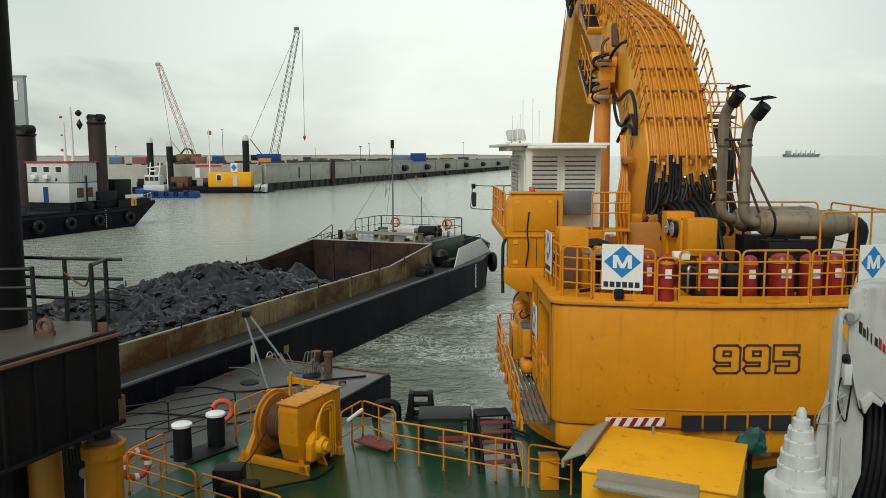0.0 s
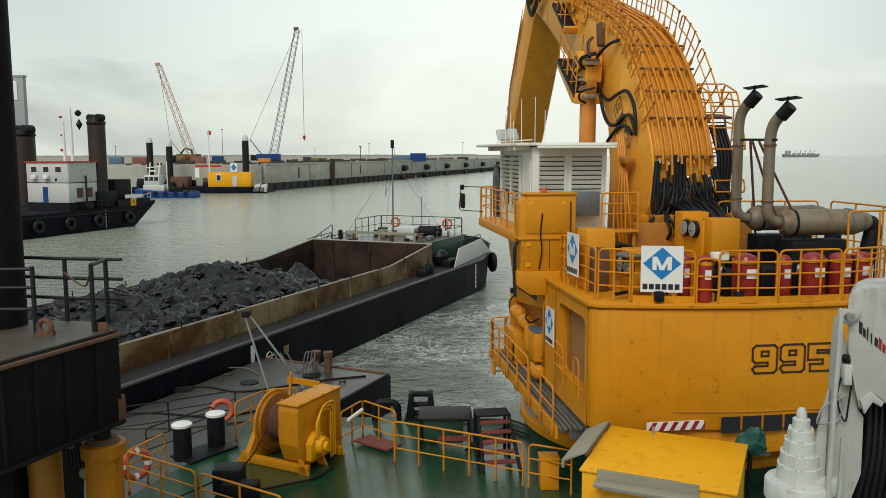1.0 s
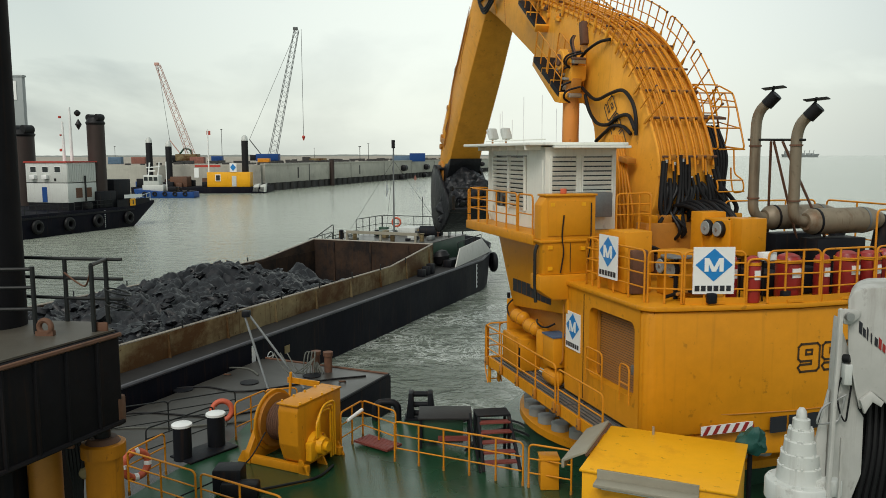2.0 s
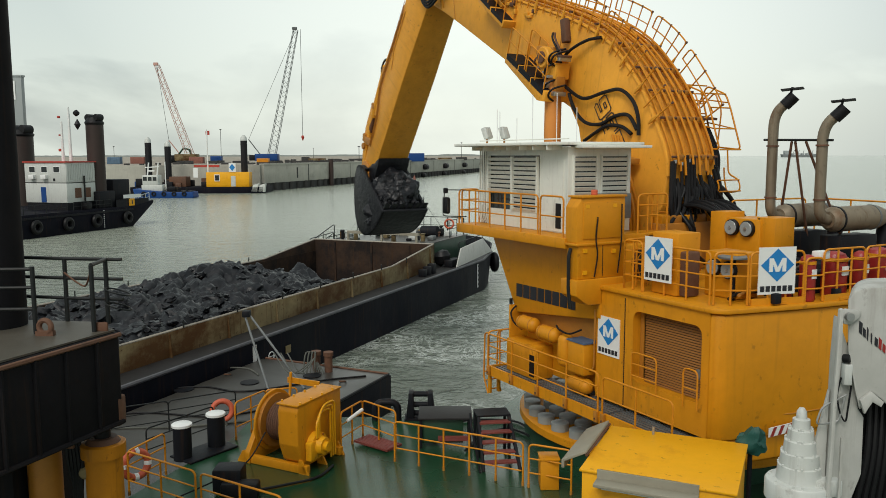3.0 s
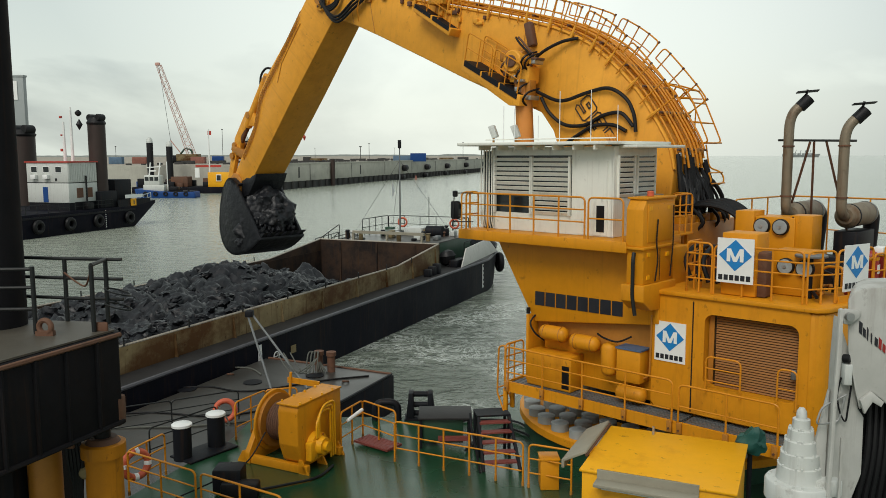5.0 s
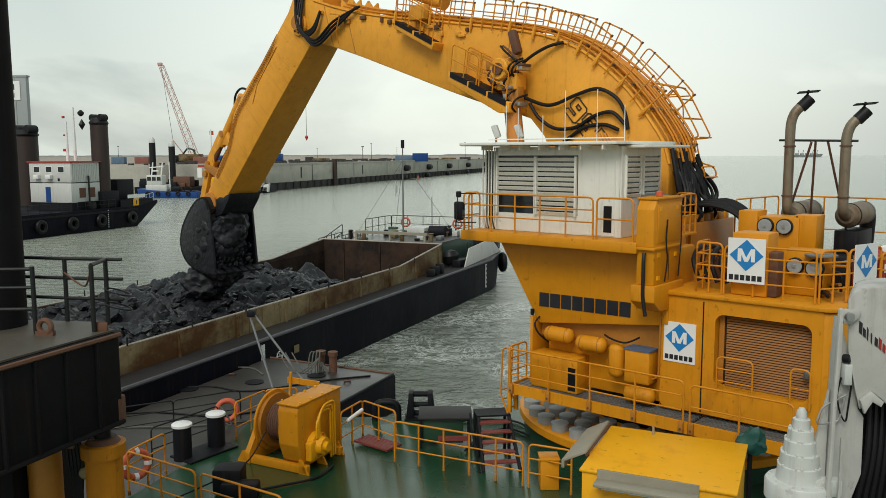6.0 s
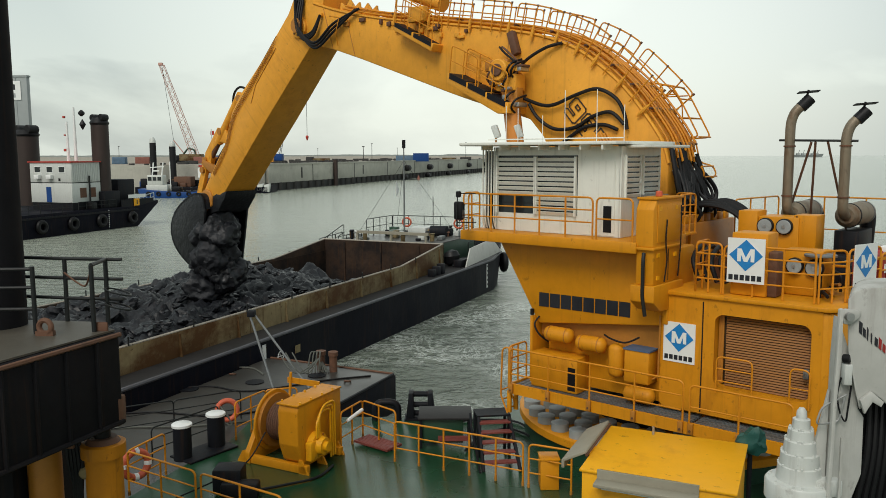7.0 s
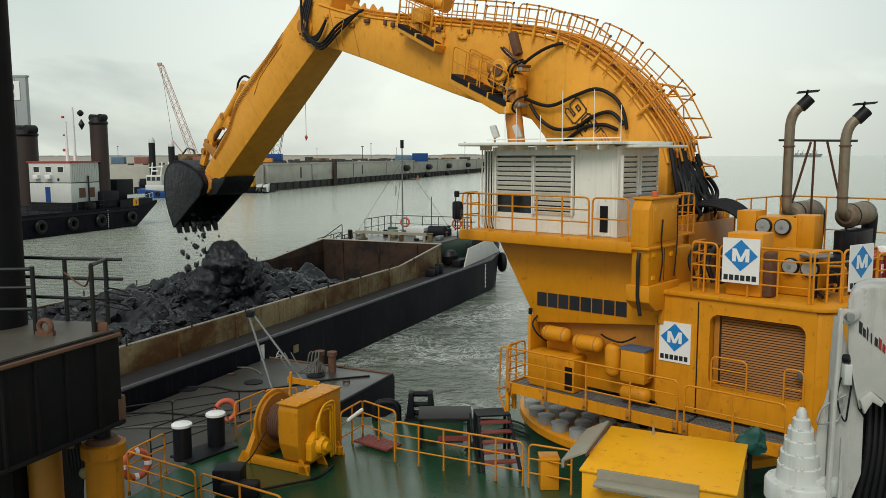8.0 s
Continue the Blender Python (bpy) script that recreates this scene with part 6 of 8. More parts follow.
    for k in range(3):
        part("side_box", made(span, (12.4 + k * 0.7, -5.5, 2.3), (12.8 + k * 0.7, -5.05, 2.75 + 0.1 * k), 0.03), BLACK_STEEL, t)
    part("step_box", made(span, (17.0, -5.5, 2.3), (18.6, -4.9, 2.8), 0.04), BLACK_STEEL, t)
    # foredeck clutter: pipes, crates, coiled hoses, ventilators
    rq = random.Random(17)
    for k in range(26):
        x, y = rq.uniform(16.9, 24.2), rq.uniform(-3.2, 3.4)
        m = rq.choice([COAMING, GREEN_STEEL, BLACK_STEEL, WHITE, RUSTY, GRATING])
        h = rq.uniform(0.15, 0.55)
        if k % 3:
            part("deck_fitting", made(box, (x, y, 3.87 + h / 2), (rq.uniform(0.2, 0.7), rq.uniform(0.2, 0.8), h), 0.04), m, t)
        else:
            part("ventilator", made(tube, [(x, y, 3.86), (x, y, 3.86 + h * 1.3), (x, y, 3.9 + h * 1.3), (x, y, 4.0 + h * 1.3)], [0.1, 0.1, 0.18, 0.14], 10), m, t)
    for k in range(3):
        part("rope_coil", made(torus, (18.0 + 2.1 * k, 2.6 - 1.5 * k, 3.92), (0, 0, 1), 0.32, 0.07, 20, 6), ROPE, t)
    for y in (-5.3, 5.3):
        rails((18.8, y, 2.35), (23.6, y, 2.5), 3, 1.5)
    part("deck_house_top", made(span, (21.6, -0.7, 3.86), (23.4, 0.8, 4.5), 0.06), WHITE, t)
    part("bow_light", made(tube, [(29.6, 0, 2.6), (29.6, 0, 4.6)], 0.06, 8), DARK_RAIL, t)
    return t


barge = barge_shape()


def clay_heap():
    """Broken wet clay as a rough height field with piled lumps."""
    bm = bmesh.new()
    nx, ny = 300, 100
    x0, x1 = -26.0, 13.5
    grid = []
    for i in range(nx + 1):
        row = []
        for j in range(ny + 1):
            x = x0 + (x1 - x0) * i / nx
            y = -4.48 + 8.96 * j / ny
            fall = 1 / (1 + math.exp((x - 8.0) * 0.75))
            crest = 2.30 * fall + 0.40 * math.exp(-((y - 1.5) / 2.5) ** 2) * fall
            crest += 0.8 * math.exp(-((x - 1.0) / 3.0) ** 2 - ((y - 2.2) / 1.7) ** 2)
            crest += 1.1 * math.exp(-((x - 7.4) / 0.9) ** 2 - ((y - 0.2) / 1.0) ** 2)
            crest -= 0.55 * math.exp(-((y + 4.4) / 1.2) ** 2) * fall
            p = Vector((x, y, 0))
            ch = noise.voronoi(p * 0.75 + Vector((0.4 * noise.noise(p * 0.8), 0.4 * noise.noise(p * 0.9 + Vector((5, 1, 2))), 0)))[0]
            blocks = math.sqrt(max(0.0, 0.75 - ch[0])) * 0.62 - 0.2 + min(0.16, 1.1 * (ch[1] - ch[0]))
            fine = 0.22 * noise.fractal(p * 1.7, 0.8, 2.1, 6) + 0.09 * noise.hetero_terrain(p * 2.6, 0.8, 2.1, 4, 0.3)
            z = 0.72 + crest * 0.92 + (blocks + fine) * (0.25 + 0.75 * fall)
            row.append(bm.verts.new((x + 0.06 * noise.noise(p * 3), y, max(z, 0.74))))
        grid.append(row)
    for i in range(nx):
        for j in range(ny):
            bm.faces.new((grid[i][j], grid[i + 1][j], grid[i + 1][j + 1], grid[i][j + 1]))
    return solid("clay_heap", bm, MUD, BARGE, "heap of broken wet dark clay in the barge", "clay", kind="stuff", smooth=45)


heap = clay_heap()
rnd = random.Random(11)
heap_lumps = []
for k in range(290):
    r = rnd.choice([rnd.uniform(0.10, 0.22), rnd.uniform(0.2, 0.36), rnd.uniform(0.3, 0.6)])
    x, y = rnd.uniform(-15, 9.0), rnd.uniform(-3.8, 3.9)
    fall = 1 / (1 + math.exp((x - 8.0) * 0.75))
    z = 0.80 + 2.35 * fall + 0.4 * math.exp(-((y - 1.5) / 2.5) ** 2) * fall + 0.6 * math.exp(-((x - 1.0) / 3.0) ** 2 - ((y - 2.2) / 1.7) ** 2)
    ob = solid("clay_lump", mud_lump("clay_lump", r, (1.35, 1.0, 0.6), k + 2, 3, 0.6, 6), MUD, BARGE @ pose(x, y, z * 0.97, rnd.uniform(-30, 30), rnd.uniform(-30, 30), rnd.uniform(0, 360)), "broken lump of dark wet clay on the heap", "clay", group="clay lumps on the heap", smooth=45)
    heap_lumps.append(ob)

# ---- low work pontoon between barge and dredger ----


def work_pontoon():
    t = thing("work_pontoon", pose(-6, 27, 0), "low black work pontoon with a wet grey deck", "pontoon")
    o = [(-2.05, 30.6), (-7.6, 33.2), (-13.3, 19.5), (-17, 10.5), (-11, 10.0), (-7.7, 19.4), (-6.4, 22.4), (-6.15, 24.5), (-4.6, 25.0)]
    o = [(x + 6, y - 27) for x, y in o]
    bm = bmesh.new()
    prism(bm, o, -0.8, 1.46, "xy", bevel=0.04)
    part("hull", bm, HULL_BLACK, t, "black hull sides")
    bm = bmesh.new()
    c = Vector((sum(p[0] for p in o) / len(o), sum(p[1] for p in o) / len(o)))
    prism(bm, [(x + (c.x - x) * 0.015, y + (c.y - y) * 0.015) for x, y in o], 1.465, 1.5, "xy")
    part("deck", bm, WET_DECK, t, "wet grey steel deck")
    part("edge_bar", made(tube, [(3.85, 3.55, 1.5), (-1.5, 6.1, 1.5)], 0.06, 6), RUSTY, t)
    for x, y in ((0.95, 4.1), (1.45, 3.95)):
        part("bollard", made(tube, [(x, y, 1.5), (x, y, 2.12), (x, y, 2.14), (x, y, 2.3)], [0.16, 0.16, 0.2, 0.2], 14), RUSTY, t, "rusty bollard")
    for k in range(4):
        part("rope_coil", made(tube, curve_pts([(0.5 + 0.14 * k, 3.6, 1.5), (0.6 + 0.12 * k, 3.8, 2.3), (0.9, 4.05, 2.05), (1.0 + 0.1 * k, 3.7, 1.52)], 6), 0.03, 6), ROPE, t)
    # stowed sheer-leg with two struts
    f = part("strut", made(tube, [(-0.4, 1.5, 1.5), (-1.95, 4.6, 3.6)], 0.045, 8), GRATING, t, "grey-green strut of a sheer-leg")
    part("strut", made(tube, [(0.9, 1.6, 1.5), (-1.75, 4.65, 3.6)], 0.045, 8), GRATING, t)
    part("strut_head", made(box, (-1.9, 4.65, 3.7), (0.3, 0.4, 0.25), 0.04), BLACK_STEEL, t)
    for k in range(3):
        part("hanging_rope", made(tube, curve_pts([(-0.4 + 0.25 * k, 2.6, 2.6), (0.3 + 0.2 * k, 2.2, 1.9), (1.0, 3.3, 2.2)], 6), 0.025, 6), ROPE, t)
    # dark rails along the near edge
    for a, b in (((-0.75, -1.75, 1.5), (-2.55, -2.85, 1.5)), ((-2.55, -2.85, 1.5), (-4.3, -3.8, 1.5)), ((-1.0, -3.4, 1.5), (-2.3, -5.4, 1.5))):
        rail_panel(t, a, b, 0.95, 0, (0.35, 0.68, 1.0), r=0.022, mat=DARK_RAIL)
    part("lifebuoy", made(torus, (-0.95, -2.6, 2.05), (0.3, -1, 0.2), 0.3, 0.085, 28, 10), LIFE_ORANGE, t, "orange lifebuoy with a rope hung on the rail")
    part("lifebuoy_rope", made(tube, curve_pts([(-1.15, -2.68, 2.2), (-0.95, -2.7, 1.95), (-0.8, -2.68, 1.6), (-1.0, -2.7, 1.7), (-1.05, -2.68, 2.0)], 5), 0.03, 6), ROPE, t)
    for k in range(3):
        part("hatch", made(disc, (-3.5 + 2.2 * k, 1.5 + 0.9 * k, 1.51), (0, 0, 1), 0.35, 0.05, 20), BLACK_STEEL, t)
    for k, pts in enumerate([[(-6.5, -2.0), (-4.0, -1.2), (-1.5, -1.6), (0.4, -0.6)], [(-7.0, -4.0), (-4.5, -2.8), (-2.2, -2.6), (0.2, -1.9)], [(-5.5, 1.0), (-3.0, 1.8), (-1.2, 1.2), (1.4, 2.6), (3.0, 3.2)], [(-4.5, 3.0), (-3.5, 4.2), (-2.0, 4.4), (-1.2, 3.4)]]):
        part("mooring_rope", made(tube, curve_pts([(x, y, 1.53) for x, y in pts], 8), 0.035, 6), ROPE if k % 2 else BLACK, t)
    for x, y in ((-5.2, -0.5), (-2.4, 3.4), (2.2, 2.4)):
        part("deck_ring", made(torus, (x, y, 1.55), (0, 0.3, 1), 0.12, 0.03, 14, 6), RUSTY, t)
    part("edge_bar", made(tube, [(3.85, 3.5, 1.5), (1.5, -1.9, 1.5)], 0.05, 6), BLACK_STEEL, t)
    return t


pontoon = work_pontoon()

# ---- on the dredger's deck ----
ZD = 1.9


def deck_rail(name, pts, posts, label, h=1.1, mat=None, bars=(0.34, 0.67, 1.0)):
    t = thing(name, pose(*pts[0], ZD), label, "railing", group="yellow deck railings")
    m = mat or YELLOW_RAIL
    base = Vector((*pts[0], 0))
    for a, b in zip(pts, pts[1:]):
        a, b = Vector((*a, 0)) - base, Vector((*b, 0)) - base
        rail_panel(t, a, b, h, posts, bars, r=0.025, mat=m)
        for k in range(posts + 2):
            p = a.lerp(b, k / (posts + 1))
            part("socket", made(tube, [p, p + Vector((0, 0, 0.10))], 0.034, 8), ORANGE, t)
    return t


deck_rail("deck_railing", [(-1.30, 20.55), (1.95, 18.95)], 4, "yellow tubular railing on the green deck")
deck_rail("deck_railing", [(2.08, 18.85), (3.05, 18.4)], 0, "short yellow tubular railing by the housing")
deck_rail("deck_railing", [(-2.82, 21.3), (-2.33, 22.4), (-1.32, 21.4)], 1, "angled yellow railing round the gangway grating")
deck_rail("deck_railing", [(-5.95, 22.2), (-5.35, 23.45), (-4.45, 23.7)], 1, "yellow railing behind the winch")
deck_rail("deck_railing", [(-7.1, 19.7), (-7.55, 18.45), (-5.55, 17.2)], 1, "yellow corner railing with a lifebuoy")
deck_rail("deck_railing", [(-5.4, 17.1), (-3.35, 15.85)], 1, "long yellow tubular railing at the deck's edge")
b = thing("lifebuoy", pose(-7.48, 18.75, 2.55), "orange lifebuoy hanging on the yellow railing", "lifebuoy")
part("ring", made(torus, (0, 0, 0), (0.75, -0.65, 0.1), 0.31, 0.09, 32, 10), LIFE_ORANGE, b)
for k in range(4):
    a = radians(45 + 90 * k)
    ax = Vector((0.75, -0.65, 0.1)).normalized()
    u = ax.orthogonal().normalized()
    v = ax.cross(u)
    d = u * math.cos(a) + v * math.sin(a)
    tdir = -u * math.sin(a) + v * math.cos(a)
    part("band", made(tube, [d * 0.31 - tdir * 0.05, d * 0.31 + tdir * 0.05], 0.097, 12), SIGN_WHITE, b)


def bollard(x, y):
    t = thing("mooring_bollard", pose(x, y, ZD), "black mooring bollard with a white painted top", "bollard", group="mooring bollards")
    part("post", made(tube, [(0, 0, 0), (0, 0, 0.92)], 0.24, 24), BLACK_STEEL, t)
    part("cap", made(tube, [(0, 0, 0.92), (0, 0, 0.98), (0, 0, 1.0)], [0.27, 0.27, 0.24], 24), SIGN_WHITE, t, "white painted cap")
    return t


bollard(-7.0, 20.75)
bollard(-6.35, 21.65)
bp = solid("bollard_plate", made(span, (-0.45, -0.7, 0), (0.45, 0.9, 0.06), 0.02), BLACK_STEEL, pose(-6.62, 21.15, 1.905, 0, 0, -36), "black base plate under the bollards", "plate")


def mooring_winch():
    ang = math.degrees(math.atan2(-0.92, 1.81))
    t = thing("mooring_winch", pose(-5.34, 20.5, ZD, 0, 0, ang), "yellow mooring winch with a large drum and gear housing", "winch")

    def w(name, bm, mat=YELLOW, label="", parent=t):
        return part(name, bm, mat, parent, label)
    w("base_frame", made(span, (0.0, 0.05, 0.0), (2.05, 0.22, 0.22), 0.02))
    w("base_frame", made(span, (0.0, 1.55, 0.0), (2.05, 1.72, 0.22), 0.02))
    bm = bmesh.new()
    prism(bm, [(0.0, 0.0), (1.85, 0.0), (1.85, 0.25), (1.25, 1.25), (0.95, 1.4), (0.65, 1.25), (0.0, 0.3)], 0.08, 0.24, "yz", bevel=0.02)
    w("side_frame", bm)
    for x in (0.34, 1.16):
        w("drum_flange", made(disc, (x, 0.92, 0.98), (1, 0, 0), 0.82, 0.07, 40, 0.015))
    w("brake_band", made(disc, (0.42, 0.92, 0.98), (1, 0, 0), 0.72, 0.1, 36), ORANGE)
    w("drum", made(disc, (0.8, 0.92, 0.98), (1, 0, 0), 0.5, 0.7, 32), RUSTY, "drum wound with rusty wire")
    for k in range(9):
        w("wire_turn", made(torus, (0.52 + 0.07 * k, 0.92, 0.98), (1, 0, 0), 0.5, 0.036, 36, 6), RUSTY)
    bm = bmesh.new()
    prism(bm, [(-0.05, 0.75), (0.12, 0.30), (0.35, 0.12), (1.72, 0.12), (1.88, 0.3), (1.88, 1.78), (0.0, 1.78), (-0.05, 1.62)], 1.26, 1.88, "yz", bevel=0.03)
    gear = w("gear_housing", bm, YELLOW, "yellow welded gear housing")
    w("housing_lid", made(span, (1.24, -0.07, 1.785), (1.90, 1.90, 1.83), 0.01), YELLOW, parent=gear)
    for k in range(8):
        w("lid_bolt", made(disc, (1.29 if k % 2 else 1.85, 0.1 + 0.48 * (k // 2), 1.85), (0, 0, 1), 0.03, 0.04, 8), YELLOW_BOX, parent=gear)
    m = w("hydraulic_motor", made(tube, [(1.88, 0.62, 0.62), (2.06, 0.62, 0.62), (2.07, 0.62, 0.62), (2.25, 0.62, 0.62)], [0.34, 0.34, 0.25, 0.22], 24), YELLOW_BOX, "yellow hydraulic motor")
    w("motor_cap", made(tube, [(2.25, 0.62, 0.62), (2.36, 0.62, 0.62)], 0.13, 16), YELLOW_BOX, parent=m)
    for k in range(6):
        a = radians(60 * k)
        w("motor_bolt", made(disc, (2.07, 0.62 + 0.29 * math.cos(a), 0.62 + 0.29 * math.sin(a)), (1, 0, 0), 0.035, 0.04, 8), ORANGE, parent=m)
    for k in range(3):
        o = 0.1 * k
        w("hydraulic_pipe", made(tube, bent([(2.1, 0.45 + o * 0.6, 0.85), (2.1, 0.45 + o * 0.6, 1.25 + o), (2.0, 0.75 + o, 1.45 + o * 0.8), (2.0, 1.2 + o, 1.45 + o * 0.8), (2.0, 1.2 + o, 0.1)], 0.15), 0.03, 8), YELLOW_BOX, parent=gear)
    w("valve", made(box, (2.0, 0.35, 0.55), (0.2, 0.3, 0.5), 0.04), YELLOW_BOX, parent=m)
    for y in (0.05, 0.85, 1.65):
        bm = bmesh.new()
        prism(bm, [(1.8, 0.0), (2.1, 0.0), (1.9, 0.35), (1.8, 0.35)], y, y + 0.06, "xz")
        w("foot_rib", bm)
    for y in (0.05, 1.65):
        bm = bmesh.new()
        prism(bm, [(0.1, 0.0), (-0.22, 0.0), (-0.05, 0.3), (0.1, 0.35)], y, y + 0.08, "xz")
        w("foot_rib", bm)
    w("brake_lever", made(tube, bent([(0.2, 1.7, 0.8), (0.1, 1.95, 1.4), (0.15, 1.95, 2.0)], 0.2), 0.04, 8))
    w("guard_strip", made(box, (0.55, 2.0, 1.75), (1.1, 0.05, 0.16)))
    return t


mooring_winch()
# gangway grating inside the angled rail
t = thing("gangway_grating", pose(-1.95, 21.75, ZD + 0.02), "red-brown steel gangway grating lying on the deck", "grating")
for k in range(8):
    part("grating_bar", made(box, (0.0, 0.0, 0.05), (1.25, 0.06, 0.06), m=pose(0.1, 0.0, 0, 0, 0, -38) @ pose(0, -0.28 + 0.08 * k, 0)), RED_GRATE, t)
solid("fluorescent_lamp", made(tube, [(-0.32, 0, 0), (0.32, 0, 0)], 0.05, 8), SIGN_WHITE, pose(-2.45, 21.5, 2.86, 0, -14, 55), "white tube lamp fixed to the railing", "lamp")


def fairlead():
    t = thing("roller_fairlead", pose(-0.7, 24.05, ZD), "black steel roller fairlead at the deck's edge", "fairlead")
    for s in (-1, 1):
        bm = bmesh.new()
        prism(bm, [(s * 0.46, 0), (s * 0.36, 0.86), (s * 0.22, 0.86), (s * 0.20, 0)], -0.22, 0.22, "xz", bevel=0.02)
        part("cheek", bm, BLACK_STEEL, t)
    for z in (0.18, 0.45, 0.78):
        part("roller", made(tube, [(-0.3, 0, z), (0.3, 0, z)], 0.085, 14), BLACK_STEEL, t)
    part("sill", made(span, (-0.5, -0.28, 0), (0.5, 0.28, 0.07)), BLACK_STEEL, t)
    return t


fairlead()
t = thing("panama_chock", pose(-1.75, 23.95, ZD), "black oval mooring chock", "chock")
part("frame", made(tube, bent([(-0.35, 0, 0), (-0.35, 0, 0.55), (0.35, 0, 0.55), (0.35, 0, 0)], 0.25), 0.11, 10), BLACK_STEEL, t)


def work_table():
    t = thing("work_table", pose(0.05, 22.0, ZD), "dark steel table with a wet top", "table")
    part("tabletop", made(span, (-0.75, -0.55, 0.82), (0.75, 0.55, 0.88), 0.02), BARGE_DECK, t)
    part("cabinet", made(span, (-0.68, -0.42, 0.12), (0.5, 0.45, 0.82), 0.02), GREEN_STEEL, t)
    for x in (-0.68, 0.68):
        for y in (-0.48, 0.48):
            part("leg", made(span, (x - 0.04, y - 0.04, 0), (x + 0.04, y + 0.04, 0.82)), BLACK_STEEL, t)
    part("lower_shelf", made(span, (-0.2, -0.5, 0.2), (0.72, -0.44, 0.34)), RED_GRATE, t)
    return t


work_table()


def access_stairs():
    t = thing("access_stairs", pose(1.4, 20.6, ZD, 0, 0, 8), "small black access stairs with red-brown treads", "stairs")
    for x in (-0.42, 0.42):
        part("stringer", made(tube, [(x * 1.15, -0.75, 0), (x, 0.35, 1.1)], 0.05, 6), BLACK_STEEL, t)
        part("leg", made(tube, [(x, 0.85, 0), (x, 0.85, 1.1)], 0.045, 6), BLACK_STEEL, t)
        part("leg", made(tube, [(x, 0.3, 0), (x, 0.35, 1.1)], 0.045, 6), BLACK_STEEL, t)
    for k in range(5):
        z = 0.18 + 0.2 * k
        part("tread", made(box, (0, -0.75 + z, z), (0.84, 0.22, 0.04)), RED_GRATE, t)
    part("landing", made(span, (-0.46, 0.3, 1.1), (0.46, 0.9, 1.15)), BLACK_STEEL, t)
    part("side_plate", made(tube, bent([(-0.6, -0.9, 0.05), (-0.65, 0.1, 0.9), (-0.6, 0.6, 1.12)], 0.2), 0.03, 6), BLACK_STEEL, t)
    return t


access_stairs()
t = thing("small_locker", pose(2.55, 18.9, ZD), "small yellow deck locker behind the railing", "locker")
part("body", made(span, (-0.2, -0.25, 0), (0.25, 0.25, 0.75), 0.02), YELLOW, t)
part("lid", made(span, (-0.22, -0.27, 0.75), (0.27, 0.27, 0.79), 0.01), YELLOW, t)
for k, pts in enumerate([[(-0.2, 23.3), (1.0, 23.8), (2.2, 23.6), (2.6, 22.6)], [(0.6, 21.2), (1.0, 22.2), (1.9, 23.0), (2.7, 22.0)], [(-4.6, 18.6), (-4.0, 18.9), (-3.2, 19.4), (-2.9, 20.2)]]):
    solid("deck_hose", made(tube, curve_pts([(x, y, ZD + 0.04) for x, y in pts], 8), 0.035, 6), BLACK, pose(0, 0, 0), "black hose lying on the green deck", "hose", group="deck hoses")
solid("winch_wire", made(tube, curve_pts([(-4.6, 20.0, 2.9), (-4.9, 19.4, 2.4), (-5.4, 18.8, 2.2), (-6.6, 17.6, 2.0)], 6), 0.02, 6), BLACK, pose(0, 0, 0), "dark wire led from the winch drum", "wire")
t = thing("deck_winch_box", pose(-5.2, 18.7, ZD), "black covered deck machine by the railing", "deck machine")
part("body", made(box, (0, 0, 0.32), (0.7, 0.6, 0.62), 0.06), BLACK_STEEL, t)
part("cover", made(box, (0.35, -0.35, 0.2), (0.9, 0.4, 0.38), 0.08), BLACK, t)


# ---- bright housing in the foreground ----
def housing():
    e1, e2 = Vector((2.46, -1.08, 0)), Vector((1.08, 2.35, 0))
    ang = math.degrees(math.atan2(-1.1, 2.42))
    t = thing("winch_housing", pose(2.43, 13.83, ZD, 0, 0, ang), "bright yellow steel winch housing with a stained roof", "housing")
    L, W, H = 2.68, 2.55, 2.5
    part("body", made(span, (0.04, 0.04, 0), (L - 0.04, W - 0.04, H - 0.05), 0.02), YELLOW_BOX, t)
    part("roof", made(span, (0, 0, H - 0.05), (L, W, H), 0.015), YELLOW_BOX, t, "bright yellow roof plate with rust stains")
    lamp = part("lamp_hood", made(box, (1.2, -0.16, H - 0.14), (1.75, 0.3, 0.06), 0.01), PLANK, t, "grey lamp hood over the front")
    part("lamp_back", made(span, (0.33, -0.02, H - 0.30), (2.07, 0.03, H + 0.04)), PLANK, lamp)
    part("lamp_tube", made(tube, [(0.45, -0.15, H - 0.22), (1.9, -0.15, H - 0.22)], 0.035, 8), SIGN_WHITE, lamp, "white fluorescent tube")
    part("roof_slot", made(span, (0.35, 0.04, H), (1.75, 0.11, H + 0.012)), RUSTY, t)
    hatch = part("side_hatch", made(box, (0, 0, 0), (0.5, 1.9, 0.05), 0.01, m=Matrix.Translation((-0.25, 1.55, H - 0.02)) @ pose(0, 0, 0, 0, -28, 0)), PLANK, t, "weathered grey side hatch propped open")
    part("hatch_hinge", made(tube, [(-0.02, 0.6, H + 0.04), (-0.02, 2.5, H + 0.04)], 0.03, 8), RUSTY, hatch)
    part("hatch_lip", made(box, (0, 0, 0), (0.06, 1.9, 0.16), 0.01, m=Matrix.Translation((-0.47, 1.55, H - 0.2))), PLANK, hatch)
    part("roof_aerial", made(tube, [(0.9, W - 0.2, H), (0.9, W - 0.2, H + 0.16)], 0.025, 8), STEEL, t)
    return t


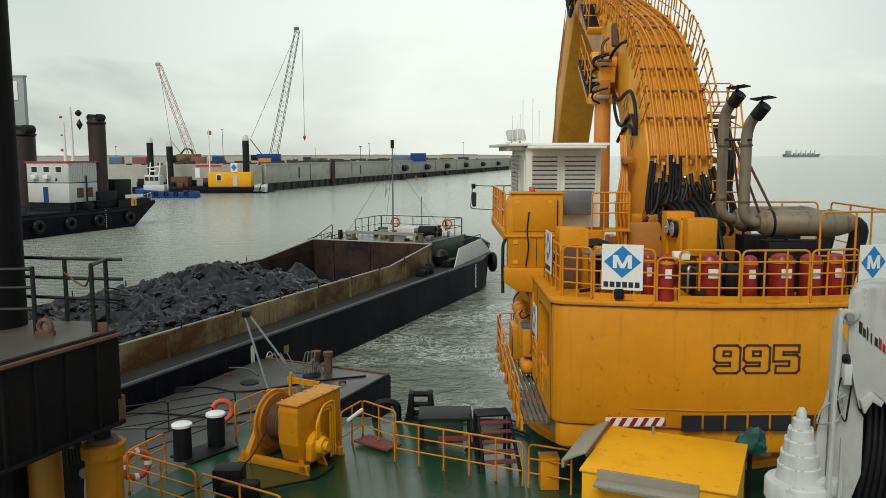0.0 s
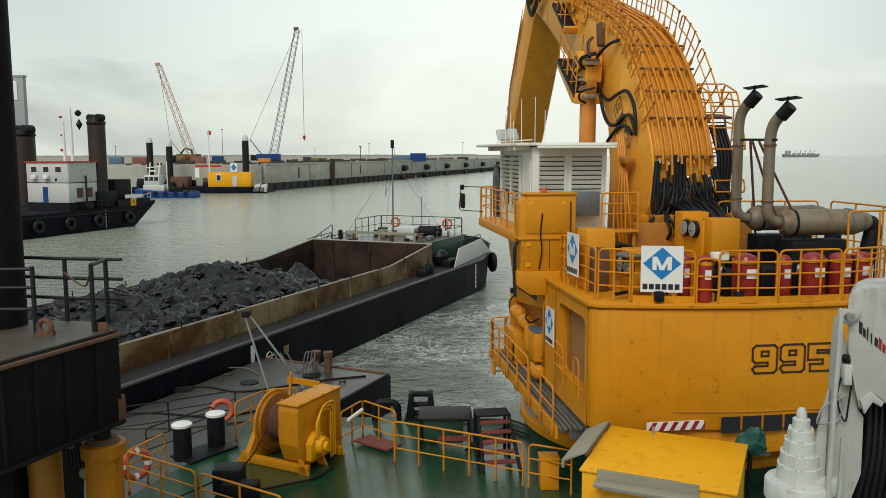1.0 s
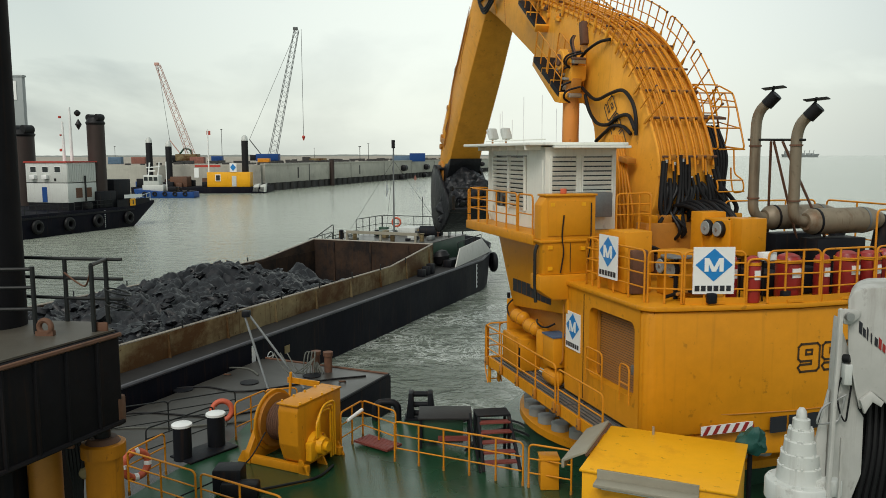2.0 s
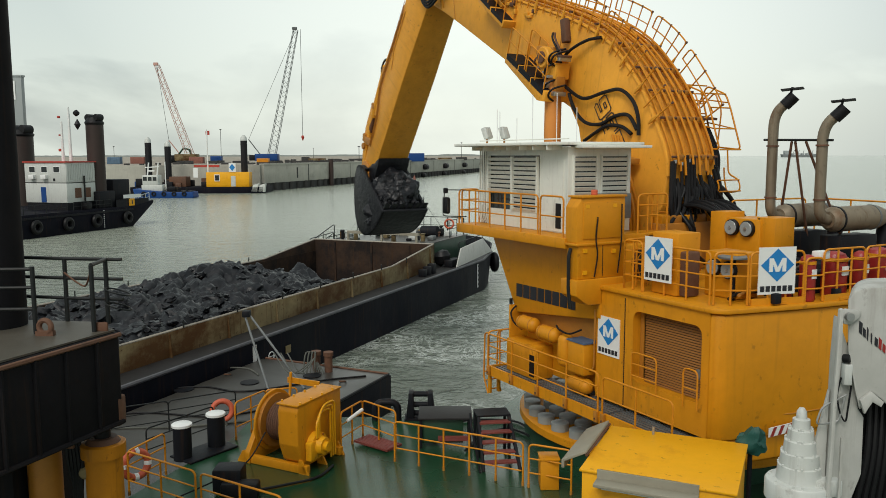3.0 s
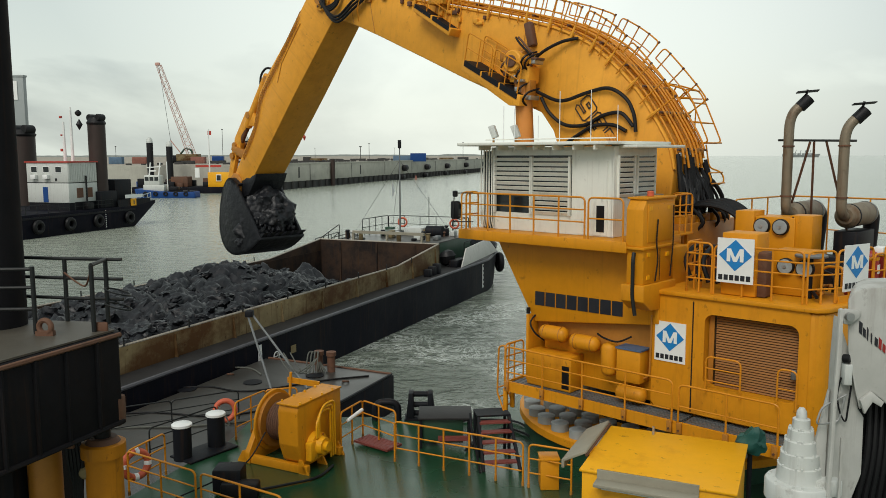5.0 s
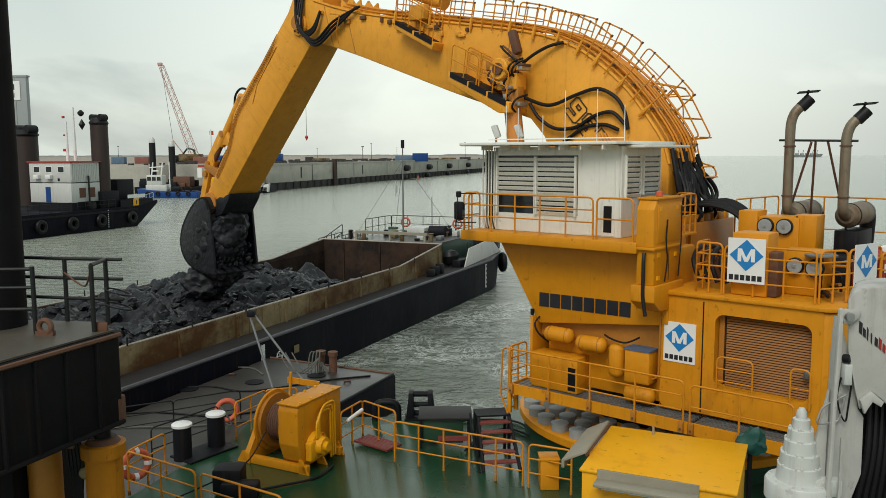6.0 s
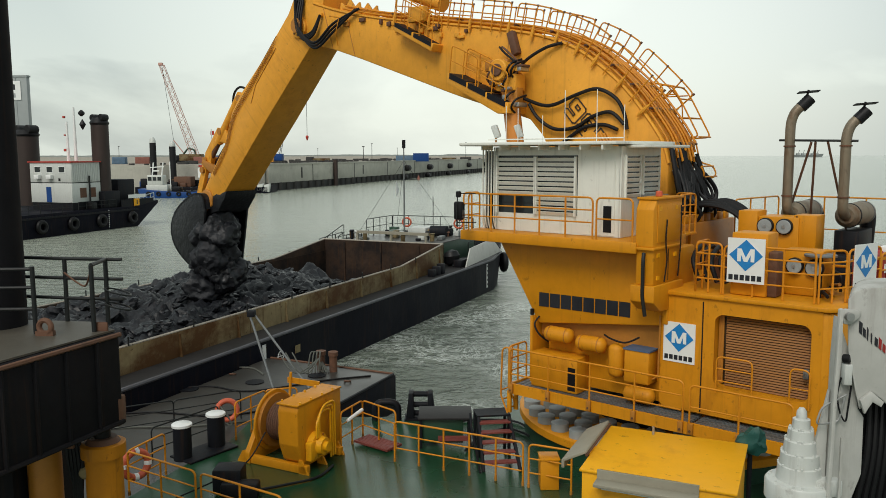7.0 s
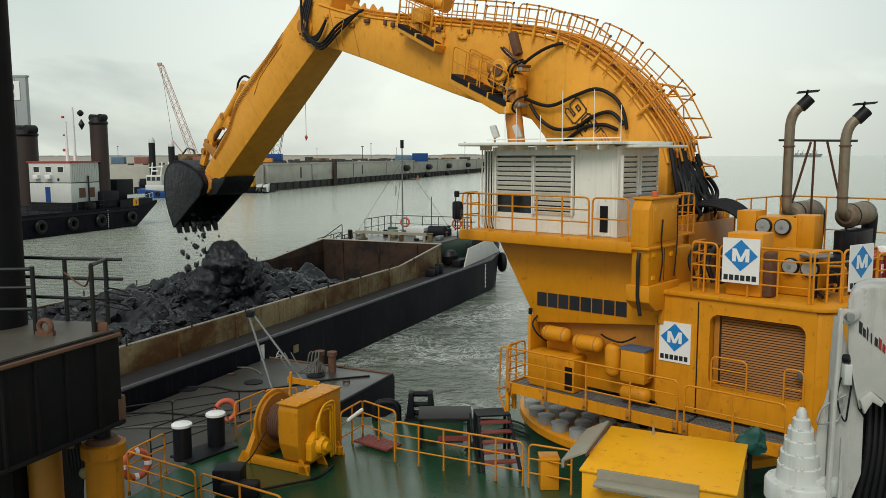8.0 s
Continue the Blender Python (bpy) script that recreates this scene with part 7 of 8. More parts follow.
housing()
tb = mud_lump("tarpaulin", 0.34, (1.0, 0.8, 1.0), 9, 3, 0.35)
for v in tb.verts:
    v.co.x += 0.25 * max(0, -v.co.z) * (1 if v.co.x > 0 else -0.2)
t = thing("covered_lamp", pose(6.05, 15.25, ZD), "lamp post covered with a dark green tarpaulin", "lamp")
part("post", made(tube, [(0, 0, 0), (0, 0, 2.3)], 0.05, 8), BLACK_STEEL, t)
part("tarpaulin", tb, TARP, t, "crumpled green tarpaulin", at=pose(0, 0, 2.5), smooth=25)


# ---- white deck crane close to the camera ----
def deck_crane():
    t = thing("deck_crane", pose(4.9, 9.0, ZD), "white folded deck crane with a dark inner side", "crane")
    z = ZD

    def Z(pts):
        return [(x - 4.9, q - z) for x, q in pts]
    bm = bmesh.new()
    prism(bm, Z([(4.48, 8.40), (4.55, 8.49), (4.66, 8.53), (6.0, 8.56), (6.0, 6.6), (5.47, 6.71), (4.92, 7.25), (4.82, 7.32), (4.68, 7.12), (4.61, 7.37), (4.51, 7.82)]), -0.25, 0.45, "xz", bevel=0.03)
    for v in bm.verts:  # the jib lies slewed outboard
        v.co.x += 0.56 * (v.co.y + 0.25)
    jib = part("jib", bm, CRANE_WHITE, t, "white box-section jib")
    for k, (w, h) in enumerate(((0.035, 0.13), (0.03, 0.09), (0.014, 0.13), (0.012, 0.10), (0.032, 0.09), (0.03, 0.12), (0.03, 0.09), (0.03, 0.09), (0.012, 0.13), (0.03, 0.10))):
        x0, z0 = -0.28 + 0.046 * k, 8.03 - z - 0.036 * k
        part("lettering_bar", made(prism, [(x0, z0), (x0 + w, z0 - 0.03), (x0 + w, z0 + h - 0.03), (x0, z0 + h)], -0.262, -0.252, "xz"), INK if k < 5 else RED_TANK, jib)
    bm = bmesh.new()
    prism(bm, Z([(4.44, 8.19), (4.64, 7.67), (4.73, 7.11), (4.80, 7.01), (4.81, 6.34), (4.70, 6.0), (4.70, 4.9), (4.41, 4.9), (4.42, 7.67)]), -0.14, -0.02, "xz", bevel=0.02)
    web = part("column_web", bm, CRANE_WHITE, t)
    part("web_seam", made(span, (-0.47, -0.15, 7.6 - z), (-0.28, -0.142, 7.62 - z)), CRANE_WHITE, web)
    bm = bmesh.new()
    prism(bm, Z([(4.36, 8.30), (4.40, 8.31), (4.405, 7.71), (4.385, 7.39), (4.375, 6.67), (4.365, 6.1), (4.36, 4.9), (4.31, 4.9), (4.32, 6.1), (4.335, 6.67), (4.34, 7.39), (4.35, 7.71)]), -0.34, -0.28, "xz", bevel=0.008)
    part("edge_plate", bm, CRANE_WHITE, t)
    bm = bmesh.new()
    prism(bm, Z([(4.40, 7.33), (4.28, 6.73), (4.28, 6.2), (4.40, 6.0)]), -0.12, -0.06, "xz", bevel=0.008)
    part("gusset", bm, CRANE_WHITE, t)
    part("pivot_pin", made(tube, [(-0.43, -0.36, 8.22 - z), (-0.43, -0.2, 8.22 - z)], 0.045, 14), STEEL, t)
    bm = bmesh.new()
    prism(bm, Z([(4.39, 8.27), (4.44, 8.30), (4.62, 8.28), (4.60, 8.2), (4.50, 8.12), (4.43, 8.13)]), -0.3, -0.255, "xz", bevel=0.01)
    part("link_plate", bm, CRANE_WHITE, t)
    bm = bmesh.new()
    prism(bm, Z([(4.66, 7.26), (4.78, 7.36), (4.93, 7.24), (4.90, 7.18), (4.80, 7.24), (4.72, 7.1)]), -0.3, -0.252, "xz", bevel=0.008)
    part("foot_plate", bm, CRANE_WHITE, t)
    bm = bmesh.new()
    prism(bm, Z([(4.80, 7.3), (5.9, 7.3), (5.9, 4.6), (4.72, 4.6), (4.74, 6.2)]), 0.1, 0.6, "xz", bevel=0.02)
    part("hose_bundle", bm, BLACK, t, "dark hose bundle behind the column")
    for k in range(7):
        part("hose", made(tube, curve_pts([(0.08 + 0.07 * k, 0.08, 7.15 - z), (0.02 + 0.07 * k, -0.02, 6.5 - z), (-0.06 + 0.08 * k, 0.05, 5.6 - z), (0.0, 0.15, 4.0 - z)], 6), 0.035, 8), BLACK, t)
    part("column", made(tube, [(-0.05, 0.55, 0), (-0.05, 0.55, 5.6 - z)], 0.42, 28), CRANE_WHITE, t)
    part("column_stay", made(span, (-0.46, -0.36, 5.0 - z), (-0.435, -0.33, 6.85 - z)), CRANE_WHITE, t)
    # stepped slewing drive beside the column
    x = 4.15 - 4.9
    rr = [(6.0, 0.37), (6.20, 0.37), (6.22, 0.355), (6.23, 0.25), (6.40, 0.235), (6.41, 0.22), (6.55, 0.21), (6.56, 0.185), (6.70, 0.175), (6.71, 0.15), (6.83, 0.14), (6.84, 0.10), (6.95, 0.095), (6.96, 0.06), (7.04, 0.055), (7.08, 0.03)]
    part("slewing_drive", made(tube, [(x, 0, q - z) for q, r in rr], [r for q, r in rr], 32), WHITE, t, "white stepped slewing drive")
    for zz, r in ((6.23, 0.32), (6.41, 0.228), (6.56, 0.197), (6.71, 0.162), (6.84, 0.12)):
        for k in range(11):
            a = 2 * math.pi * (k + 0.3 * math.sin(k * 2.1)) / 11
            part("bolt", made(disc, (x + r * math.cos(a), r * math.sin(a), zz - z), (0, 0, 1), 0.014, 0.03, 8), WHITE, t)
    part("drive_bracket", made(span, (x + 0.1, -0.25, 6.1 - z), (-0.35, 0.25, 6.3 - z), 0.03), WHITE, t)
    part("drive_base", made(tube, [(x, 0, 4.5 - z), (x, 0, 6.05 - z)], 0.2, 20), WHITE, t)
    # pipe loops and a small valve
    part("pipe_loop", made(tube, bent([(-0.35, -0.2, 7.3 - z), (-0.62, -0.2, 7.15 - z), (-0.68, -0.2, 6.95 - z), (-0.42, -0.2, 6.98 - z), (-0.36, -0.2, 7.3 - z)], 0.06), 0.012, 8), STEEL, t)
    part("pipe_loop", made(tube, bent([(-0.42, -0.2, 7.5 - z), (-0.46, -0.2, 7.3 - z), (-0.42, -0.2, 7.1 - z), (-0.34, -0.2, 6.95 - z), (-0.30, -0.2, 7.4 - z)], 0.08), 0.010, 8), BLACK, t)
    part("valve_body", made(span, (-0.41, -0.26, 7.42 - z), (-0.32, -0.16, 7.66 - z), 0.015), WHITE, t)
    part("valve_head", made(disc, (-0.38, -0.22, 7.72 - z), (1, -1, 0.2), 0.05, 0.08, 14, 0.01), BLACK, t)
    return t


deck_crane()


# ---- spud gantry close to the camera ----
def gantry():
    t = thing("spud_gantry", pose(-7.0, 13.2, ZD), "dark steel spud gantry with a railed top platform", "gantry")
    ox, oy, oz = -7.0, 13.2, ZD
    # the upright spud tube
    def P(a):
        return (a[0] - ox, a[1] - oy, a[2] - oz)
    bm = bmesh.new()
    tube(bm, [P((-7.62, 13.4, 1.9)), P((-7.62, 13.4, 16.0))], 0.5, 40)
    part("spud", bm, GANTRY_BLACK, t, "black round spud column")
    bm = bmesh.new()
    prism(bm, [(-11.5 - ox, 10.0 - oy), (-6.3 - ox, 10.6 - oy), (-5.38 - ox, 13.05 - oy), (-6.1 - ox, 13.75 - oy), (-11.5 - ox, 14.6 - oy)], 5.55 - oz, 7.10 - oz, "xy", bevel=0.04)
    part("box_beam", bm, GANTRY_BLACK, t, "black rusted box beam")
    bm = bmesh.new()
    prism(bm, [(-11.4 - ox, 10.1 - oy), (-6.36 - ox, 10.7 - oy), (-5.45 - ox, 13.05 - oy), (-6.13 - ox, 13.7 - oy), (-11.4 - ox, 14.5 - oy)], 7.11 - oz, 7.14 - oz, "xy")
    part("platform_plate", bm, GRIMY_DECK, t, "grimy brown platform plate")
    e0, e1 = Vector((-6.3, 10.6, 0)), Vector((-5.38, 13.05, 0))
    nv = Vector((2.45, -0.92, 0)).normalized()
    for f in (0.12, 0.34, 0.56, 0.80):
        q = e0.lerp(e1, f) + nv * 0.02
        part("face_rib", made(box, (0, 0, 0), (0.06, 0.05, 1.5), 0.01, m=Matrix.Translation(P((q.x, q.y, 6.33)))), GANTRY_BLACK, t)
    for z0 in (5.58, 7.06):
        part("edge_flange", made(tube, [P(e0 + nv * 0.02 + Vector((0, 0, z0))), P(e1 + nv * 0.02 + Vector((0, 0, z0)))], 0.04, 6), RUSTY if z0 > 6 else GANTRY_BLACK, t)
    part("corner_bracket", made(box, P((-5.5, 13.1, 5.75)), (0.22, 0.3, 0.5), 0.05), RUSTY, t)
    # hand rails on the platform
    posts = [(-5.72, 12.9), (-5.78, 13.6), (-6.55, 13.75), (-6.6, 12.75)]
    for x, y in posts:
        part("rail_post", made(tube, [P((x, y, 7.12)), P((x, y, 8.24))], 0.038, 10), DARK_RAIL, t)
    for h in (7.55, 7.9, 8.24):
        part("rail", made(tube, [P((-5.5, 13.6, h)), P((-6.55, 13.75, h)), P((-8.0, 14.1, h))], 0.03, 8), DARK_RAIL, t)
        if h < 8.2:
            part("rail", made(tube, [P((-6.6, 12.75, h)), P((-9.0, 12.6, h))], 0.03, 8), DARK_RAIL, t)
    part("rail", made(tube, [P((-6.6, 12.75, 8.2)), P((-9.0, 12.6, 8.2))], 0.03, 8), DARK_RAIL, t)
    part("rail", made(tube, [P((-5.72, 12.9, 8.24)), P((-5.78, 13.6, 8.24))], 0.035, 8), DARK_RAIL, t)
    part("chain", made(tube, curve_pts([P((-6.55, 13.72, 8.0)), P((-6.3, 13.6, 7.86)), P((-6.0, 13.3, 7.84)), P((-5.75, 12.95, 8.15))], 8), 0.016, 6), RUSTY, t)
    for k in range(2):
        part("wire_coil", made(torus, P((-5.55, 13.5, 7.45 + 0.25 * k)), (0.3, 0.1, 1), 0.22, 0.015, 24, 6), DARK_RAIL, t)
    part("lifting_eye", made(torus, P((-6.38, 12.62, 7.28)), (0.2, 1, 0), 0.11, 0.045, 20, 8), RUSTY, t)
    part("eye_foot", made(span, P((-6.52, 12.57, 7.12)), P((-6.24, 12.67, 7.22))), RUSTY, t)
    part("eye_plate", made(box, P((-5.62, 12.95, 7.2)), (0.22, 0.05, 0.18), 0.03), RUSTY, t)
    # lifting cylinder below the beam's end
    part("cylinder", made(tube, [P((-5.72, 13.0, 1.9)), P((-5.72, 13.0, 5.0)), P((-5.72, 13.0, 5.01)), P((-5.72, 13.0, 5.22)), P((-5.72, 13.0, 5.24))], [0.30, 0.30, 0.36, 0.36, 0.33], 28), SHADED_YELLOW, t, "yellow lifting cylinder, coloured darker for the beam's shade, with a greasy rod")
    part("cylinder_rod", made(tube, [P((-5.72, 13.0, 5.2)), P((-5.72, 13.0, 5.62))], 0.13, 18), BLACK, t)
    part("gland", made(tube, [P((-5.72, 13.0, 5.22)), P((-5.72, 13.0, 5.32))], [0.30, 0.22], 18), RUSTY, t)
    part("second_cylinder", made(tube, [P((-6.72, 13.0, 1.9)), P((-6.72, 13.0, 5.54))], 0.27, 24), ORANGE, t)
    for k in range(5):
        part("hose", made(tube, curve_pts([P((-6.3 + 0.05 * k, 12.9, 5.45)), P((-6.25 + 0.06 * k, 12.85, 4.9)), P((-6.2 + 0.03 * k, 12.9, 4.2)), P((-6.3 + 0.05 * k, 12.9, 2.0))], 6), 0.03, 8), BLACK, t)
    part("hose_clamp", made(box, P((-6.2, 12.9, 5.35)), (0.16, 0.2, 0.35), 0.03), RUSTY, t)
    part("knob", made(disc, P((-5.98, 12.9, 4.75)), (0, 1, 0), 0.11, 0.2, 16, 0.04), COAMING, t)
    bm = bmesh.new()
    span(bm, P((-11.5, 12.5, 1.9)), P((-7.0, 14.5, 5.54)))
    part("lower_casing", bm, GANTRY_BLACK, t)
    return t


gantry()

# ---- across the harbour ----
far_things = []


def far(ob):
    far_things.append(ob)
    return ob


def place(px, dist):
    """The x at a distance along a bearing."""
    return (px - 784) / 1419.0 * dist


bm = bmesh.new()
land = [(-50, 226), (-9, 368), (45, 556), (150, 900), (260, 1700), (200, 2600), (-2600, 2600), (-2600, 226)]
prism(bm, land, -2.0, 7.2, "xy")
far(solid("quay_ground", bm, SAND, pose(0, 0, 0), "sandy reclaimed ground behind the quay", "ground", kind="structure"))
t = far(thing("quay_wall", pose(-50, 226, 0, 0, 0, math.degrees(math.atan2(330, 95))), "grey concrete quay wall with a dark tide-stained foot", "quay wall", kind="structure"))
part("wall_face", made(span, (-0.3, -0.6, 2.2), (345, 0.6, 7.6), 0.05), CONCRETE, t)
part("wall_cap", made(span, (-0.4, -0.8, 7.3), (345, 0.9, 7.75)), CONCRETE, t)
part("wall_foot", made(span, (-0.3, -0.3, -1.0), (345, 0.3, 2.2)), QUAY_DARK, t)
for k in range(70):
    part("sheet_pile", made(tube, [(1.5 + 4.9 * k, -0.45, -1), (1.5 + 4.9 * k, -0.45, 2.25)], 0.7, 8), QUAY_DARK, t)
for x in (28, 62, 96, 130, 166, 204, 245, 290):
    part("wall_joint", made(span, (x, -0.66, 2.2), (x + 0.35, -0.6, 7.7)), QUAY_DARK, t)
for x in (20, 70):
    part("ladder_recess", made(span, (x, -0.68, 3.2), (x + 0.8, -0.6, 6.4)), QUAY_DARK, t)
for x in (44.0,):
    part("steel_pile", made(tube, [(x, -1.4, -1), (x, -1.4, 8.6)], 0.75, 12), SPUD_BROWN, t)
for x in (118, 150, 184, 222, 262, 305):
    part("fender", made(tube, [(x - 1.6, -1.6, 4.6), (x - 1.3, -1.6, 4.6), (x + 1.3, -1.6, 4.6), (x + 1.6, -1.6, 4.6)], [0.6, 1.3, 1.3, 0.6], 14), BLACK, t, "black cylindrical fender")
    part("fender", made(tube, [(x - 4.6, -1.6, 0.9), (x - 4.3, -1.6, 0.9), (x - 2.3, -1.6, 0.9), (x - 2.0, -1.6, 0.9)], [0.5, 1.1, 1.1, 0.5], 14), BLACK, t)
bm = bmesh.new()
span(bm, (-2000, 224.4, -1), (-50.5, 225.6, 7.4))
far(solid("quay_return_wall", bm, CONCRETE, pose(0, 0, 0), "grey concrete return wall of the quay", "quay wall", kind="structure"))
# rubble and low mounds on the quay edge
rnd = random.Random(3)
bm = bmesh.new()
for k in range(160):
    k_ = rnd.uniform(4, 300)
    d = rnd.uniform(2, 60)
    x, y = -50 + 0.276 * k_ - 0.96 * d, 226 + 0.961 * k_ + 0.276 * d
    s = rnd.uniform(0.4, 1.6)
    box(bm, (x, y, 7.2 + s * 0.3), (s * rnd.uniform(1, 3), s * rnd.uniform(1, 3), s * rnd.uniform(0.5, 1.1)), 0.0)
far(solid("quay_rubble", bm, QUAY_DARK, pose(0, 0, 0), "scattered material stacked along the quay", "rubble", kind="stuff", smooth=0))
# far tree line and dunes
bm = bmesh.new()
last = None
for k in range(400):
    x = -2300 + 6.6 * k
    h = 11.5 + 2.0 * noise.fractal(Vector((x * 0.006, 0, 0)), 0.8, 2.0, 5) + 1.0 * noise.noise(Vector((x * 0.05, 3, 0)))
    if x > 50:
        h = 7 + (h - 7) * max(0, 1 - (x - 50) / 250)
    cur = [bm.verts.new((x, 2300, 6)), bm.verts.new((x, 2306, h)), bm.verts.new((x, 2330, 6))]
    if last:
        for i in range(2):
            bm.faces.new((last[i], cur[i], cur[i + 1], last[i + 1]))
    last = cur
far(solid("far_treeline", bm, FAR_GREEN, pose(0, 0, 0), "hazy line of distant trees and dunes", "trees", kind="stuff"))


def lattice(parent, a, b, w0, w1, mat, n=26, r=0.10):
    """A lattice boom: four chords and their bracing."""
    a, b = Vector(a), Vector(b)
    d = (b - a).normalized()
    u = d.cross(Vector((0, 1, 0))).normalized()
    v = d.cross(u).normalized()
    cs = []
    for s, q in ((1, 1), (1, -1), (-1, -1), (-1, 1)):
        cs.append([a.lerp(b, k / n) + (u * s + v * q) * (w0 + (w1 - w0) * k / n) / 2 for k in range(n + 1)])
        part("chord", made(tube, [cs[-1][0], cs[-1][-1]], r, 5), mat, parent)
    for j in range(4):
        bm = bmesh.new()
        for k in range(n):
            p, q = (cs[j][k], cs[(j + 1) % 4][k + 1]) if k % 2 else (cs[(j + 1) % 4][k], cs[j][k + 1])
            tube(bm, [p, q], r * 0.6, 4)
        part("bracing", bm, mat, parent)


def crawler_crane(base, tip, color, cab_mat, label, hook=None, scale=1.0):
    t = far(thing("crawler_crane", pose(*base), label, "crane", group="crawler cranes on the quay"))
    o = Vector(base)
    lattice(t, (0, 0, 2.0), Vector(tip) - o, 2.6 * scale, 1.5 * scale, color)
    h = Vector(tip) - o
    part("boom_head", made(box, (h.x - 0.4, h.y, h.z + 0.4), (1.7 * scale, 1.0, 1.1), 0.2), color, t)
    part("cab_body", made(span, (-5.5, -2.2, 0.9), (2.5, 2.2, 3.4), 0.15), cab_mat, t)
    part("counterweight", made(span, (-7.5, -2.2, 1.0), (-5.5, 2.2, 3.0), 0.1), BLACK_STEEL, t)
    for y in (-2.6, 1.6):
        part("crawler_track", made(span, (-4.5, y, 0), (3.5, y + 1.0, 1.0), 0.3), BLACK_STEEL, t)
    part("gantry_mast", made(tube, [(-4, 0, 3.2), (-8, 0, 8.5)], 0.2, 6), color, t)
    part("pendant", made(tube, [(-8, 0, 8.5), h], 0.07, 4), DARK_RAIL, t)
    if hook is not None:
        tipx = h + Vector((1.6, 0, 0.3))
        part("hoist_rope", made(tube, [tipx, (tipx.x, tipx.y, hook)], 0.09, 4), DARK_RAIL, t)
        part("hook_block", made(tube, [(tipx.x, tipx.y, hook + 0.9), (tipx.x, tipx.y, hook + 0.4), (tipx.x, tipx.y, hook - 0.9)], [0.25, 0.6, 0.15], 10), RED_PAINT, t)
    return t


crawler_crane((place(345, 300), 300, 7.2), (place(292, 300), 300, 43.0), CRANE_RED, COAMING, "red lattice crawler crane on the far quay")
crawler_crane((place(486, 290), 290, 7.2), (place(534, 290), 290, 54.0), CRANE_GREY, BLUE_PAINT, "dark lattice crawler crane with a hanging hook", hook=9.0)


def jackup():
    d = math.degrees(math.atan2(0.95, 0.313))
    t = far(thing("jackup_pontoon", pose(-44.2, 114.9, 0, 0, 0, d), "black jack-up work pontoon with white cabins and spud legs", "pontoon vessel"))
    bm = bmesh.new()
    prism(bm, [(-45, -1), (-45, 2.9), (0.5, 2.9), (4.6, 3.5), (4.6, 3.1), (-0.2, -0.1), (-1, -1)], 0.0, 19.0, "xz", bevel=0.05)
    part("hull", bm, HULL_BLACK, t, "black hull with a raked bow")
    part("bulwark", made(span, (-3.2, 0.05, 2.9), (3.6, 0.15, 3.9)), BLACK_STEEL, t)
    part("rubbing_bar", made(span, (-45, -0.15, 2.3), (0.0, 0.0, 2.55)), BLACK_STEEL, t)
    for x in (-1.4, -7.5, -12.6, -17.8, -23):
        part("tyre_fender", made(torus, (x, -0.3, 1.35), (0, 1, 0), 0.62, 0.28, 20, 8), BLACK, t, "black tyre fender")
    for k in range(9):
        part("draught_mark", made(span, (-5.9, -0.02, 0.3 + 0.28 * k), (-5.75, -0.005, 0.42 + 0.28 * k)), SIGN_WHITE, t)
    # two storeys of cabins
    cab = part("cabin", made(span, (-11, 1.2, 6.55), (-5.8, 8.0, 9.15), 0.04), WHITE, t, "white container cabin, upper storey")
    low = part("cabin", made(span, (-11, 1.2, 3.9), (-5.8, 8.0, 6.45), 0.04), WHITE, t, "white container cabin, lower storey")
    part("cabin_base", made(span, (-10.9, 1.3, 2.9), (-5.9, 7.9, 3.9)), BLACK_STEEL, t)
    part("cabin_gap", made(span, (-10.95, 1.25, 6.45), (-5.85, 7.95, 6.55)), BLACK, t)
    part("roof_edge", made(span, (-11.15, 1.05, 9.15), (-5.6, 8.2, 9.32)), RED_PAINT, t, "red roof edge")
    for k in range(3):
        y = 6.75 - 2.0 * k
        w = part("window", made(span, (-11.06, y - 0.5, 7.9), (-10.99, y + 0.4, 8.6)), DARK_GLASS, cab)
        part("window_frame", made(span, (-11.045, y - 0.58, 7.82), (-11.0, y + 0.48, 8.68)), SIGN_WHITE, w)
        if k < 2:
            part("cooling_unit", made(span, (-11.5, y - 0.6, 7.0), (-11.01, y + 0.2, 7.55), 0.03), SIGN_WHITE, cab)
    part("door", made(span, (-11.05, 4.6, 3.95), (-10.99, 5.4, 5.95)), BLUE_PAINT, low, "dark blue door standing open")
    part("vent", made(span, (-11.05, 3.0, 6.75), (-10.99, 3.3, 7.1)), BLACK, cab)
    for x in (-9.6, -7.9):
        part("window", made(span, (x, 1.13, 4.5), (x + 1.1, 1.2, 5.8)), RUSTY, low, "shuttered brown window")
    for k in range(16):
        part("corrugation", made(span, (-10.9 + 0.31 * k, 1.14, 6.7), (-10.75 + 0.31 * k, 1.2, 9.0)), WHITE, cab)
    part("flue", made(tube, [(-8.1, 0.95, 3.9), (-8.1, 0.95, 7.4)], 0.12, 8), DARK_RAIL, t)
    # masts with signal shapes
    for x, y, h in ((-7.5, 3.5, 16.5), (-7.9, 4.4, 14.6)):
        part("mast", made(tube, [(x, y, 9.3), (x, y, h)], [0.22, 0.12], 8), SIGN_WHITE, t)
    part("signal_ball", made(disc, (-7.3, 2.4, 15.7), (0, 0, 1), 0.42, 0.84, 14, 0.3), BLACK, t)
    part("signal_diamond", made(tube, [(-7.3, 2.3, 13.5), (-7.3, 2.3, 14.2), (-7.3, 2.3, 14.9)], [0.05, 0.42, 0.05], 8), BLACK, t)
